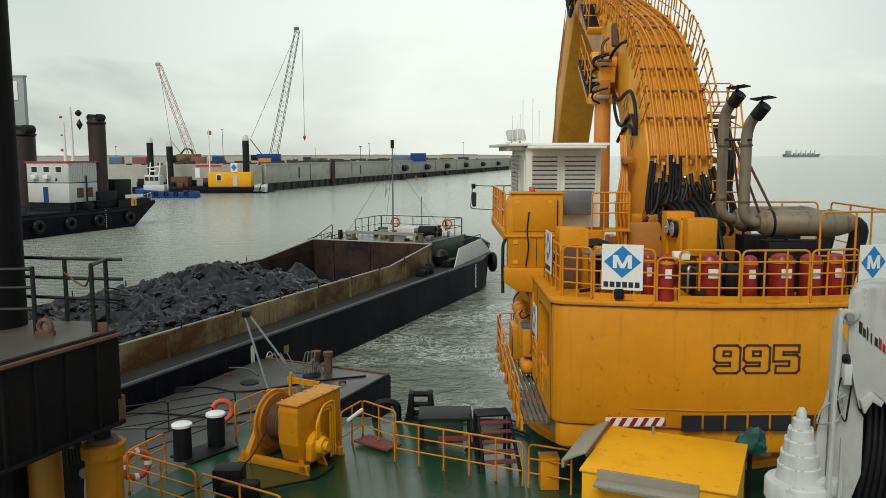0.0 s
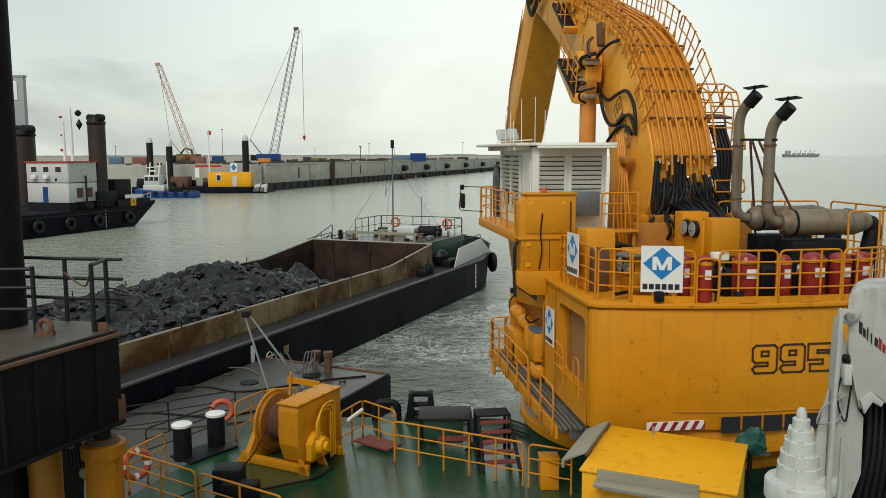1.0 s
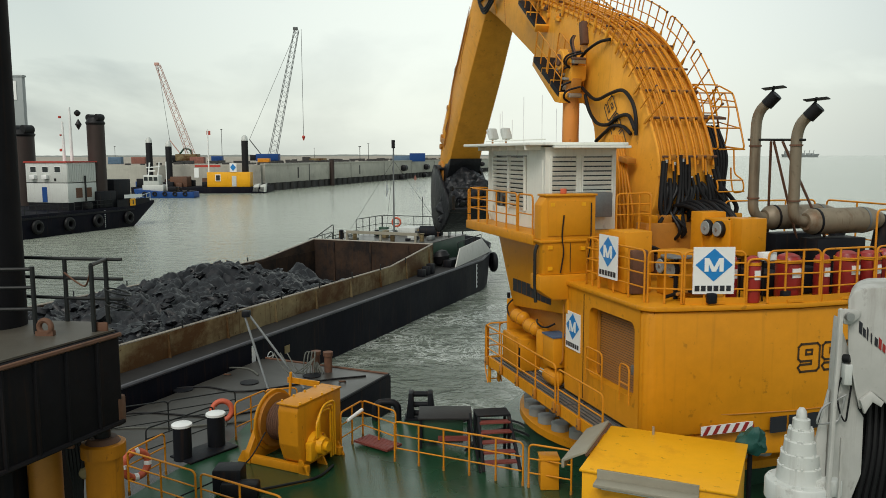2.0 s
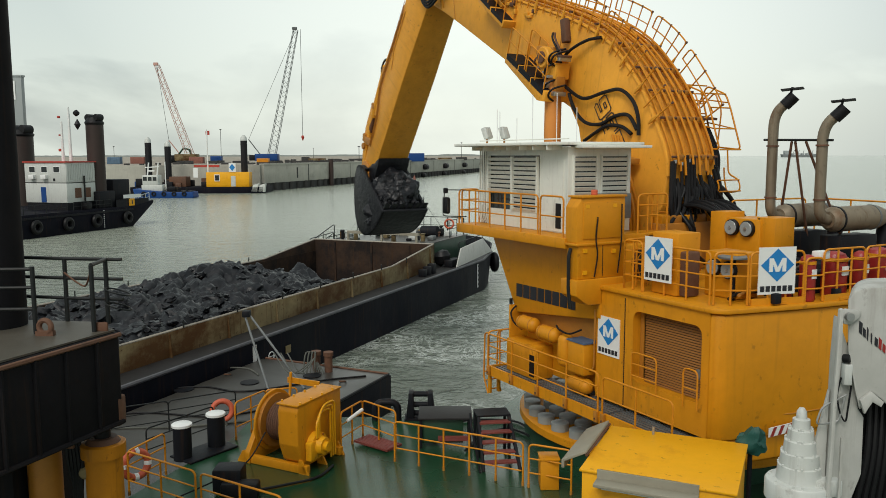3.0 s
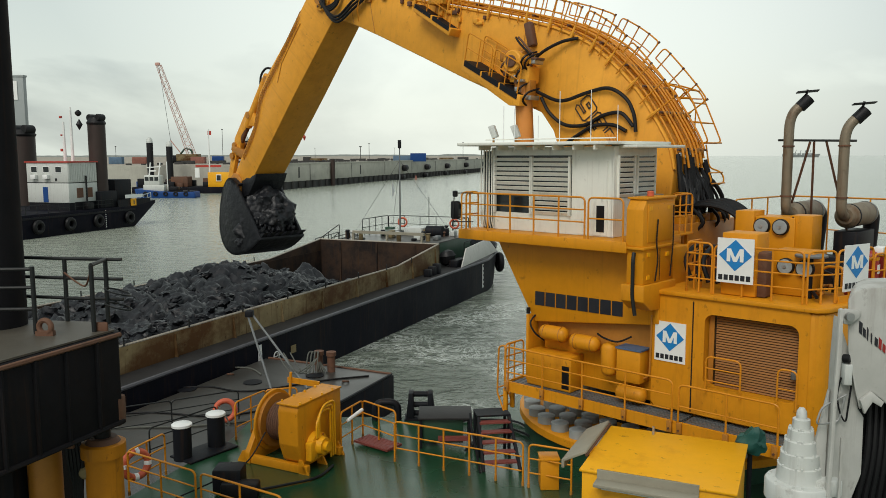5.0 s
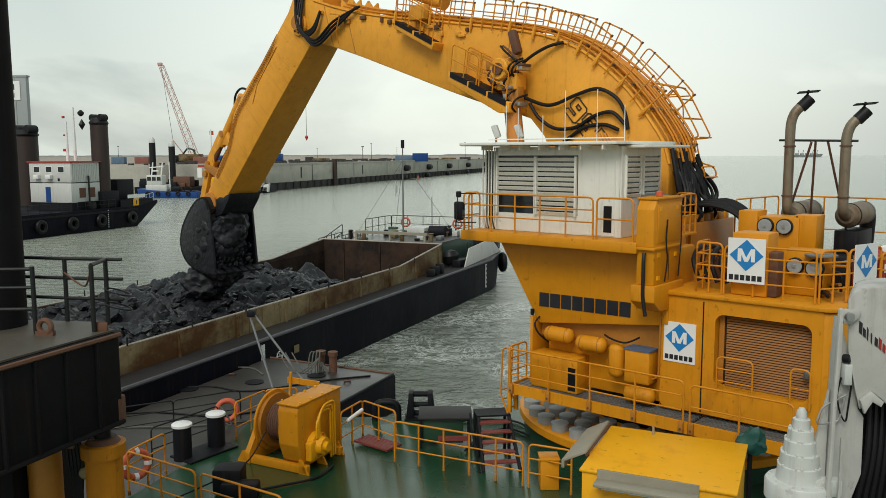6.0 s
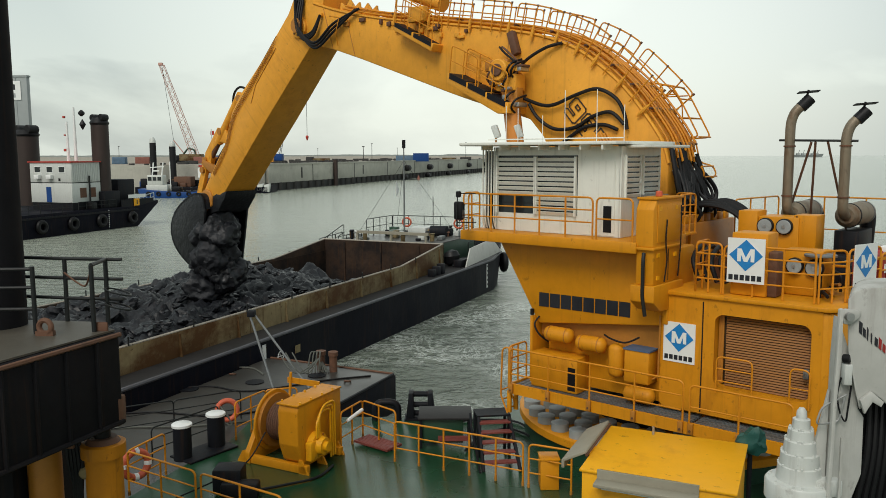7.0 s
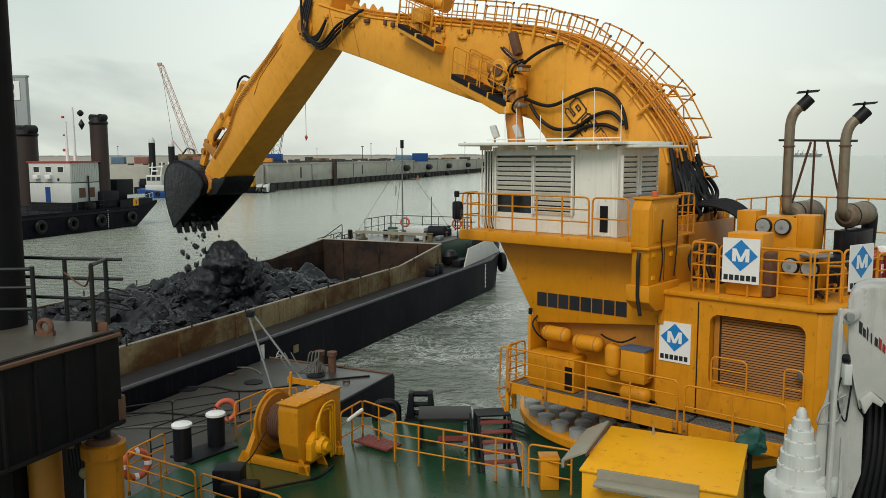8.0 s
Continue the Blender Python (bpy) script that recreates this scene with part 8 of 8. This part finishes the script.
    for z, s in ((15.2, 0.3), (12.8, 0.22), (10.8, 0.36)):
        part("signal_lamp", made(box, (-7.8, 4.9, z), (s, s, s), 0.05), RED_PAINT, t)
    # spud legs with forked heads
    for x, y, r, top in ((-4.6, 1.9, 1.15, 14.2), (-3.0, 16.4, 1.6, 12.8)):
        leg = part("spud_leg", made(tube, [(x, y, -1), (x, y, top)], r, 24), SPUD_BROWN, t, "rusty brown spud leg")
        part("leg_head", made(tube, [(x, y, top), (x, y, top + 0.3), (x, y, top + 1.0)], [r, r * 1.12, r * 0.75], 20), BLACK, leg)
        for s in (-1, 1):
            part("head_knob", made(disc, (x + 0.1 * s, y + s * r * 0.68, top + 1.0), (1, 0, 0), r * 0.42, r * 1.1, 14, 0.1), BLACK, leg)
    part("leg_casing", made(span, (-6.2, 0.4, 2.9), (-3.0, 3.6, 5.2), 0.1), BLACK_STEEL, t)
    part("bow_house", made(span, (-2.6, 1.0, 2.9), (0.8, 4.2, 6.7), 0.12), BLACK_STEEL, t)
    part("bow_lamp", made(disc, (-2.2, 3.5, 7.0), (0, 0, 1), 0.4, 0.7, 12, 0.15), SIGN_WHITE, t)
    part("notice_board", made(span, (-1.8, -0.06, 4.05), (1.8, 0.02, 4.55)), SIGN_WHITE, t, "white notice board with plain marks")
    part("warning_board", made(span, (-0.7, -0.06, 2.95), (0.4, 0.02, 3.95)), YELLOW_BOX, t)
    part("warning_mark", made(span, (-0.2, -0.075, 3.15), (0.0, -0.065, 3.7)), INK, t)
    for k in range(14):
        x = rnd.uniform(-30, -4)
        y = rnd.uniform(0.6, 1.0) if x > -11.5 else rnd.uniform(0.5, 7)
        s = rnd.uniform(0.4, 1.0)
        part("deck_gear", made(box, (x, y, 2.9 + s * 0.6), (s * 1.4, s, s * 1.2), 0.1), rnd.choice([BLACK, BLACK_STEEL, RUSTY, BLACK, RED_PAINT, BLACK_STEEL]), t)
    rail_panel(t, (-28, 0.3, 2.9), (-12, 0.3, 2.9), 1.1, 8, (0.5, 1.0), r=0.04, mat=DARK_RAIL)
    rail_panel(t, (-11, 0.3, 2.9), (-4, 0.3, 2.9), 1.1, 4, (0.5, 1.0), r=0.04, mat=DARK_RAIL)
    rail_panel(t, (1.0, 0.4, 2.9), (4.2, 0.4, 3.4), 1.2, 3, (0.5, 1.0), r=0.05, mat=WHITE)
    return t


jackup()


def tugboat():
    Y = 193
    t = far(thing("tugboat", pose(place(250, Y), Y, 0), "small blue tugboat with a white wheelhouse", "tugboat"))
    bm = bmesh.new()
    prism(bm, [(0, -0.5), (-0.6, 2.2), (2.5, 1.9), (9, 1.4), (13.6, 1.5), (13.8, 0.2), (13.2, -0.5)], -2.2, 2.2, "xz", bevel=0.15)
    part("hull", bm, BLUE_PAINT, t, "blue painted hull")
    part("deck", made(span, (0.8, -1.9, 1.45), (13.2, 1.9, 1.62)), BLACK_STEEL, t)
    part("deckhouse", made(span, (1.3, -1.6, 1.6), (6.3, 1.6, 3.1), 0.1), WHITE, t)
    wh = part("wheelhouse", made(span, (1.5, -1.4, 3.1), (5.2, 1.4, 5.4), 0.12), WHITE, t, "white wheelhouse")
    for k in range(3):
        part("window", made(span, (1.7 + 1.15 * k, -1.46, 4.1), (2.6 + 1.15 * k, -1.38, 5.0)), DARK_GLASS, wh)
    for x in (2.3, 4.6):
        part("mast", made(tube, [(x, 0, 5.4), (x + 0.4, 0, 8.4)], 0.16, 8), SIGN_WHITE, t)
    part("mast_arm", made(tube, [(1.8, 0, 7.2), (5.2, 0, 7.4)], 0.12, 6), SIGN_WHITE, t)
    part("radar", made(box, (3.2, 0, 6.4), (1.6, 0.3, 0.3), 0.05), SIGN_WHITE, t)
    part("aft_mast", made(tube, [(6.6, 0, 1.6), (6.6, 0, 8.6)], 0.12, 6), SIGN_WHITE, t)
    part("towing_gear", made(span, (7.2, -1.2, 1.6), (9.2, 1.2, 2.6), 0.15), BLACK_STEEL, t)
    for x in (10, 11.6):
        part("bollard", made(tube, [(x, 0, 1.6), (x, 0, 2.4)], 0.25, 8), BLACK, t)
    for k in range(5):
        part("tyre_fender", made(torus, (2 + 2.4 * k, -2.3, 1.0), (0, 1, 0), 0.42, 0.18, 14, 6), BLACK, t)
    return t


tugboat()


def site_pontoon():
    Y = 214
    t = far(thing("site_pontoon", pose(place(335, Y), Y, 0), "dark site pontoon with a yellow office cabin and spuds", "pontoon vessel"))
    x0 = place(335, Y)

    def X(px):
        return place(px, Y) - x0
    part("hull", made(span, (X(235), 0, -0.5), (X(470), 12, 1.7), 0.1), HULL_BLACK, t)
    cab = part("cabin", made(span, (X(368), 1.0, 1.7), (X(444), 4.5, 5.6), 0.06), YELLOW_BOX, t, "yellow site office cabin")
    for px in (385,):
        w = part("window", made(span, (X(383), 0.9, 3.2), (X(392), 1.02, 5.0)), SIGN_WHITE, cab)
        part("pane", made(span, (X(384), 0.86, 3.4), (X(391), 0.9, 4.8)), DARK_GLASS, w)
    part("door", made(span, (X(412), 0.92, 1.8), (X(420), 1.02, 4.6)), WHITE, cab)
    part("sign", made(span, (X(409), 0.8, 5.7), (X(421), 0.95, 8.0)), SIGN_WHITE, t)
    part("sign_diamond", made(prism, [(X(415), 5.9), (X(420), 6.9), (X(415), 7.8), (X(410), 6.9)], 0.74, 0.78, "xz"), SIGN_BLUE, t)
    part("sign", made(span, (X(346), 0.8, 4.2), (X(354), 0.95, 6.8)), SIGN_WHITE, t)
    for px, top, r in ((258, 13.5, 0.85), (293, 12.5, 0.85), (430, 14.0, 0.9)):
        leg = part("spud", made(tube, [(X(px), 5, -1), (X(px), 5, top)], r, 16), SPUD_BLACK, t, "dark round spud with a pale cap")
        part("spud_cap", made(tube, [(X(px), 5, top), (X(px), 5, top + 0.9), (X(px), 5, top + 1.5)], [r, r * 0.9, r * 0.35], 16), WHITE, leg)
    part("deck_house", made(span, (X(300), 2, 1.7), (X(330), 6, 4.4), 0.1), RUSTY, t)
    part("red_beam", made(span, (X(343), 3, 6.9), (X(388), 3.6, 7.5)), RED_PAINT, t)
    part("mast", made(tube, [(X(368), 3, 1.7), (X(368), 3, 17.0)], 0.2, 6), SIGN_WHITE, t)
    part("flag", made(span, (X(366), 3, 15.5), (X(373), 3.05, 16.6)), RED_PAINT, t)
    for px in (448, 460):
        part("dinghy", made(prism, [(X(px), 0.4), (X(px + 12), 0.3), (X(px + 14), 2.6), (X(px + 4), 2.2)], 0.0, 1.6, "xz", 0.1), WHITE, t)
    for k in range(18):
        px = rnd.uniform(240, 366)
        s = rnd.uniform(0.7, 2.0)
        part("deck_gear", made(box, (X(px), rnd.uniform(1, 9), 1.7 + s * 0.6), (s * 1.7, s, s * 1.2), 0.1), rnd.choice([BLACK_STEEL, RUSTY, RUSTY, BLUE_PAINT, BLACK_STEEL, COAMING]), t)
    return t


site_pontoon()


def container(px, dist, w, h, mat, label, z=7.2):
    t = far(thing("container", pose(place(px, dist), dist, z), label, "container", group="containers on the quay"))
    part("body", made(span, (-w / 2, 0, 0), (w / 2, 2.5, h), 0.05), mat, t)
    for k in range(int(w / 0.7)):
        part("corrugation", made(span, (-w / 2 + 0.35 + 0.7 * k, -0.06, 0.2), (-w / 2 + 0.6 + 0.7 * k, 0.0, h - 0.2)), mat, t)
    return t


container(714, 356, 8.5, 2.6, HAZED_BLUE, "blue shipping container on the quay")
container(741, 352, 6.8, 3.6, BLUE_PAINT, "tall blue container stack on the quay")
container(388, 300, 4.0, 2.6, BLUE_PAINT, "blue container by the red crane")
container(353, 290, 5.0, 2.4, HAZED_RED, "red container by the crane")
container(330, 310, 5.0, 2.6, RUSTY, "rust-red container among stacked material")
container(250, 290, 5.0, 2.4, HAZED_RED, "red container behind the spuds")
container(208, 280, 4.5, 2.4, HAZED_BLUE, "blue container behind the jack-up")
container(565, 330, 7.0, 1.6, COAMING, "pale stack of planks on the quay")
container(790, 420, 7.0, 1.4, COAMING, "orange steel frame stack on the quay")
container(820, 440, 6.0, 1.6, QUAY_DARK, "dark steel stack on the quay")
container(470, 280, 4.0, 1.8, YELLOW_RAIL, "yellow machine body on the quay")
container(545, 330, 3.0, 2.2, QUAY_DARK, "dark site box on the quay")
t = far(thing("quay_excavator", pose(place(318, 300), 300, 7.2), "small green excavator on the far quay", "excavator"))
part("body", made(span, (-2, -1, 0.8), (1.5, 1, 3.0), 0.15), GREEN_STEEL, t)
part("arm", made(tube, bent([(0.5, 0, 2.5), (3.0, 0, 5.6), (5.2, 0, 5.0), (5.8, 0, 3.0)], 0.6), 0.35, 6), GREEN_STEEL, t)
part("track", made(span, (-2.2, -1.4, 0), (2.0, 1.4, 0.8), 0.2), BLACK_STEEL, t)
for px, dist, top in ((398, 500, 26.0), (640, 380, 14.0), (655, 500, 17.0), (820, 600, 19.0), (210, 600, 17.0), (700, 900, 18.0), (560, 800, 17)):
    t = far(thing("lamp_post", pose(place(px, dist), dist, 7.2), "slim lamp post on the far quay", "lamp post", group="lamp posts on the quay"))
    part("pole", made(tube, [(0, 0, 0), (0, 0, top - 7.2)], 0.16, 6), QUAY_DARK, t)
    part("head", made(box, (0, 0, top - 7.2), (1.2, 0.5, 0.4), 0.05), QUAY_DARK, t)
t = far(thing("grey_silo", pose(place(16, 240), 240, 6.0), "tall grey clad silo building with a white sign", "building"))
part("wall", made(span, (-14, 0, 0), (6.6, 1.8, 27.2), 0.1), GREY_SHED, t)
part("roof", made(span, (-14.2, -0.2, 27.2), (6.8, 2.0, 27.7)), GREY_SHED, t)
for k in range(13):
    part("cladding_rib", made(span, (-13 + 1.35 * k, -0.12, 1), (-12.8 + 1.35 * k, 0.0, 27)), GREY_SHED, t)
sg = part("sign", made(span, (-6, -0.22, 20.5), (4.8, -0.13, 26.0)), SIGN_WHITE, t, "white sign with plain dark bars")
part("lettering_bar", made(span, (-5.2, -0.26, 23.4), (3.2, -0.23, 25.0)), INK, sg)
part("lettering_bar", made(span, (-5.2, -0.26, 21.2), (3.2, -0.23, 22.4)), GREY_SHED, sg)
t = far(thing("cargo_ship", pose(1111, 2500, 0), "distant grey cargo ship on the horizon", "ship"))
bm = bmesh.new()
prism(bm, [(-54, 0), (-56, 9), (-20, 7), (30, 7), (56, 10), (50, 0)], -8, 8, "xz")
part("hull", bm, HAZY_GREY, t)
part("bridge", made(span, (-48, -6, 8), (-34, 6, 20)), GREY_SHED, t)
for x in (-20, -5, 10, 25, 38):
    part("derrick", made(tube, [(x, 0, 7), (x + 4, 0, 22)], 0.8, 6), HAZY_GREY, t)
    part("deck_cargo", made(span, (x - 5, -5, 7), (x + 3, 5, 12)), GREY_SHED, t)
t = far(thing("navigation_buoy", pose(place(737, 330), 330, 0), "small red navigation buoy near the quay", "buoy"))
part("float", made(tube, [(0, 0, -0.5), (0, 0, 0.4), (0, 0, 1.7)], [0.6, 0.6, 0.15], 12), HAZED_RED, t)


# ---- what moves ----
def motions():
    swing = [(0, 0.0), (0.5, 3.5), (1.0, 7.6), (1.5, 11.9), (2.0, 17.2), (2.5, 23.2), (3.0, 29.2), (3.5, 35.0), (4.0, 40.2), (4.5, 44.1), (5.0, 46.9), (5.5, 48.7), (6.0, 49.5), (6.5, 49.7), (7.0, 49.4), (7.5, 48.8), (8.0, 48.2)]
    walk(machine, [(t, pose(AXIS[0], AXIS[1], ZB, 0, 0, a)) for t, a in swing])
    lift = [(0, 9.0), (1.5, 9.0), (3.0, 9.2), (3.5, 9.0), (4.0, 8.3), (4.5, 7.0), (5.0, 4.6), (5.5, 2.0), (6.0, 0.4), (6.5, 0.0), (7.0, 0.0), (8.0, 0.0)]
    reach = [(0, -53.0), (1.5, -53.0), (3.0, -53.0), (3.5, -52.3), (4.0, -51.0), (4.5, -49.4), (5.0, -48.6), (5.5, -48.0), (6.0, -47.4), (6.5, -46.5), (7.0, -45.3), (7.5, -42.0), (8.0, -38.9)]
    curl = [(0, 0.0), (3.5, 0.0), (4.0, 0.0), (4.5, 2.0), (5.0, 12.0), (5.5, 28.0), (6.0, 43.0), (6.5, 51.0), (7.0, 61.0), (7.5, 80.0), (8.0, 105.0)]

    def at(rows, t):
        for (t0, v0), (t1, v1) in zip(rows, rows[1:]):
            if t <= t1:
                return v0 + (v1 - v0) * (t - t0) / (t1 - t0)
        return rows[-1][1]
    arm, dip, cup = [], [], []
    rest = Vector((ELBOW[0] - FOOT[0], ELBOW[1] - FOOT[1]))
    for k in range(17):
        t = k * 0.5
        a, b = at(lift, t), at(reach, t)
        arm.append((t, pose(0, FOOT[0], FOOT[1] - ZB, a, 0, 0)))
        c, s = math.cos(radians(a)), math.sin(radians(a))
        ey, ez = FOOT[0] + c * rest.x - s * rest.y, FOOT[1] + s * rest.x + c * rest.y
        dip.append((t, pose(0, ey, ez - ZB, b, 0, 0)))
        d, n = Vector((math.cos(radians(b)), math.sin(radians(b)))), Vector((-math.sin(radians(b)), math.cos(radians(b))))
        cup.append((t, pose(0, ey + d.x * STICK_LEN - n.x * 0.1, ez + d.y * STICK_LEN - n.y * 0.1 - ZB, at(curl, t), 0, 0)))
    walk(boom, arm)
    walk(stick, dip)
    walk(bucket, cup)

    # clay rides in the bucket, slides out and settles on the heap
    def bucket_at(t):
        k = min(int(t / 0.5), 15)
        (t0, m0), (t1, m1) = cup[k], cup[k + 1]
        f = (t - t0) / 0.5
        loc, rot = m0.translation.lerp(m1.translation, f), m0.to_quaternion().slerp(m1.to_quaternion(), f)
        return pose(AXIS[0], AXIS[1], ZB, 0, 0, at(swing, t)) @ Matrix.LocRotScale(loc, rot, None)

    def drop(ob, offset, leave, stops, spin, tilt=0):
        rows = []
        held = bucket_at(leave) @ Matrix.Translation(offset) @ pose(0, 0, 0, tilt, 0, 0)
        way = [(leave, held.translation), *[(t, Vector(p)) for t, p in stops]]
        for k in range(65):
            t = k * 0.125
            if t <= leave:
                m = bucket_at(t) @ Matrix.Translation(offset) @ pose(0, 0, 0, tilt, 0, 0)
            else:
                p = way[-1][1]
                for (t0, p0), (t1, p1) in zip(way, way[1:]):
                    if t0 <= t < t1:
                        f = (t - t0) / (t1 - t0)
                        p = p0.lerp(p1, f)
                        p.z = p0.z + (p1.z - p0.z) * f ** 1.5
                        break
                f = min((t - leave) / (way[-1][0] - leave), 1.0)
                m = Matrix.LocRotScale(p, held.to_quaternion() @ Euler((radians(spin * f), 0, 0)).to_quaternion(), None)
            rows.append((t, m))
        walk(ob, rows)
    drop(clay_loads[0], (0.1, -1.0, -0.8), 5.6, [(6.2, (-10.5, 37.2, 6.75)), (6.9, (-10.55, 37.3, 6.5)), (7.6, (-10.55, 37.6, 5.95)), (8.0, (-10.3, 37.8, 4.85))], -60)
    drop(clay_loads[1], (-0.1, -1.1, -1.5), 5.4, [(6.1, (-10.6, 37.3, 5.65)), (6.9, (-10.65, 37.3, 5.4)), (7.6, (-10.75, 37.5, 4.85)), (8.0, (-10.95, 37.7, 4.0))], 30)
    drop(clay_loads[2], (0.1, -1.45, -1.0), 5.4, [(6.0, (-10.5, 37.4, 4.75)), (6.9, (-10.5, 37.4, 4.5)), (7.6, (-9.9, 38.3, 4.15)), (8.0, (-9.8, 38.3, 4.15))], -30)
    drop(clay_loads[3], (-0.1, -1.2, -1.9), 5.3, [(5.9, (-11.1, 37.4, 4.0)), (7.0, (-11.1, 37.4, 3.8)), (8.0, (-10.9, 37.2, 3.6))], 30)
    rng = random.Random(4)
    for k, ob in enumerate(crumbs):
        go = 6.6 + 0.0106 * k
        py = rng.uniform(-2.5, -1.3)
        drop(ob, (rng.uniform(-1.0, 0.9), py, 0.48 * py - rng.uniform(0.15, 0.6)), go, [(go + 0.7, (-12.1 + rng.uniform(-0.8, 1.2), 37.4 + rng.uniform(-0.8, 0.8), 3.7))], 90)

    # the vessels and the shore shift against the dredger as it yaws at its moorings
    unit = 0.0404

    def sway(things, rows):
        for ob in things:
            home = ob.matrix_basis.copy()
            turns = [(t, Matrix.Translation(EYE) @ Matrix.Rotation(radians(-k * unit), 4, "Z") @ Matrix.Translation((-EYE[0], -EYE[1], -EYE[2])) @ home) for t, k in rows]
            walk(ob, turns)
    ride = [(0, 0.0), (1.0, 0.0), (1.5, 1.0), (3.0, 3.5), (3.5, 6.0), (4.0, 7.5), (4.5, 10.0), (5.25, 14.0), (6.0, 18.0), (6.5, 20.0), (7.0, 20.0), (7.5, 19.0), (8.0, 17.0)]
    sway([barge, heap, *heap_lumps], ride)
    sway([pontoon], [(0, 0.0), (1.5, 0.0), (3.0, 0.5), (3.5, 1.5), (4.0, 3.0), (4.5, 4.0), (6.0, 8.5), (6.5, 9.0), (7.5, 9.0), (8.0, 7.0)])
    sway(far_things, [(0, 0.0), (1.0, -0.5), (3.0, -3.0), (3.5, -3.5), (4.5, -2.0), (6.0, 3.5), (6.5, 4.5), (7.5, 4.5), (8.0, 3.0)])


motions()
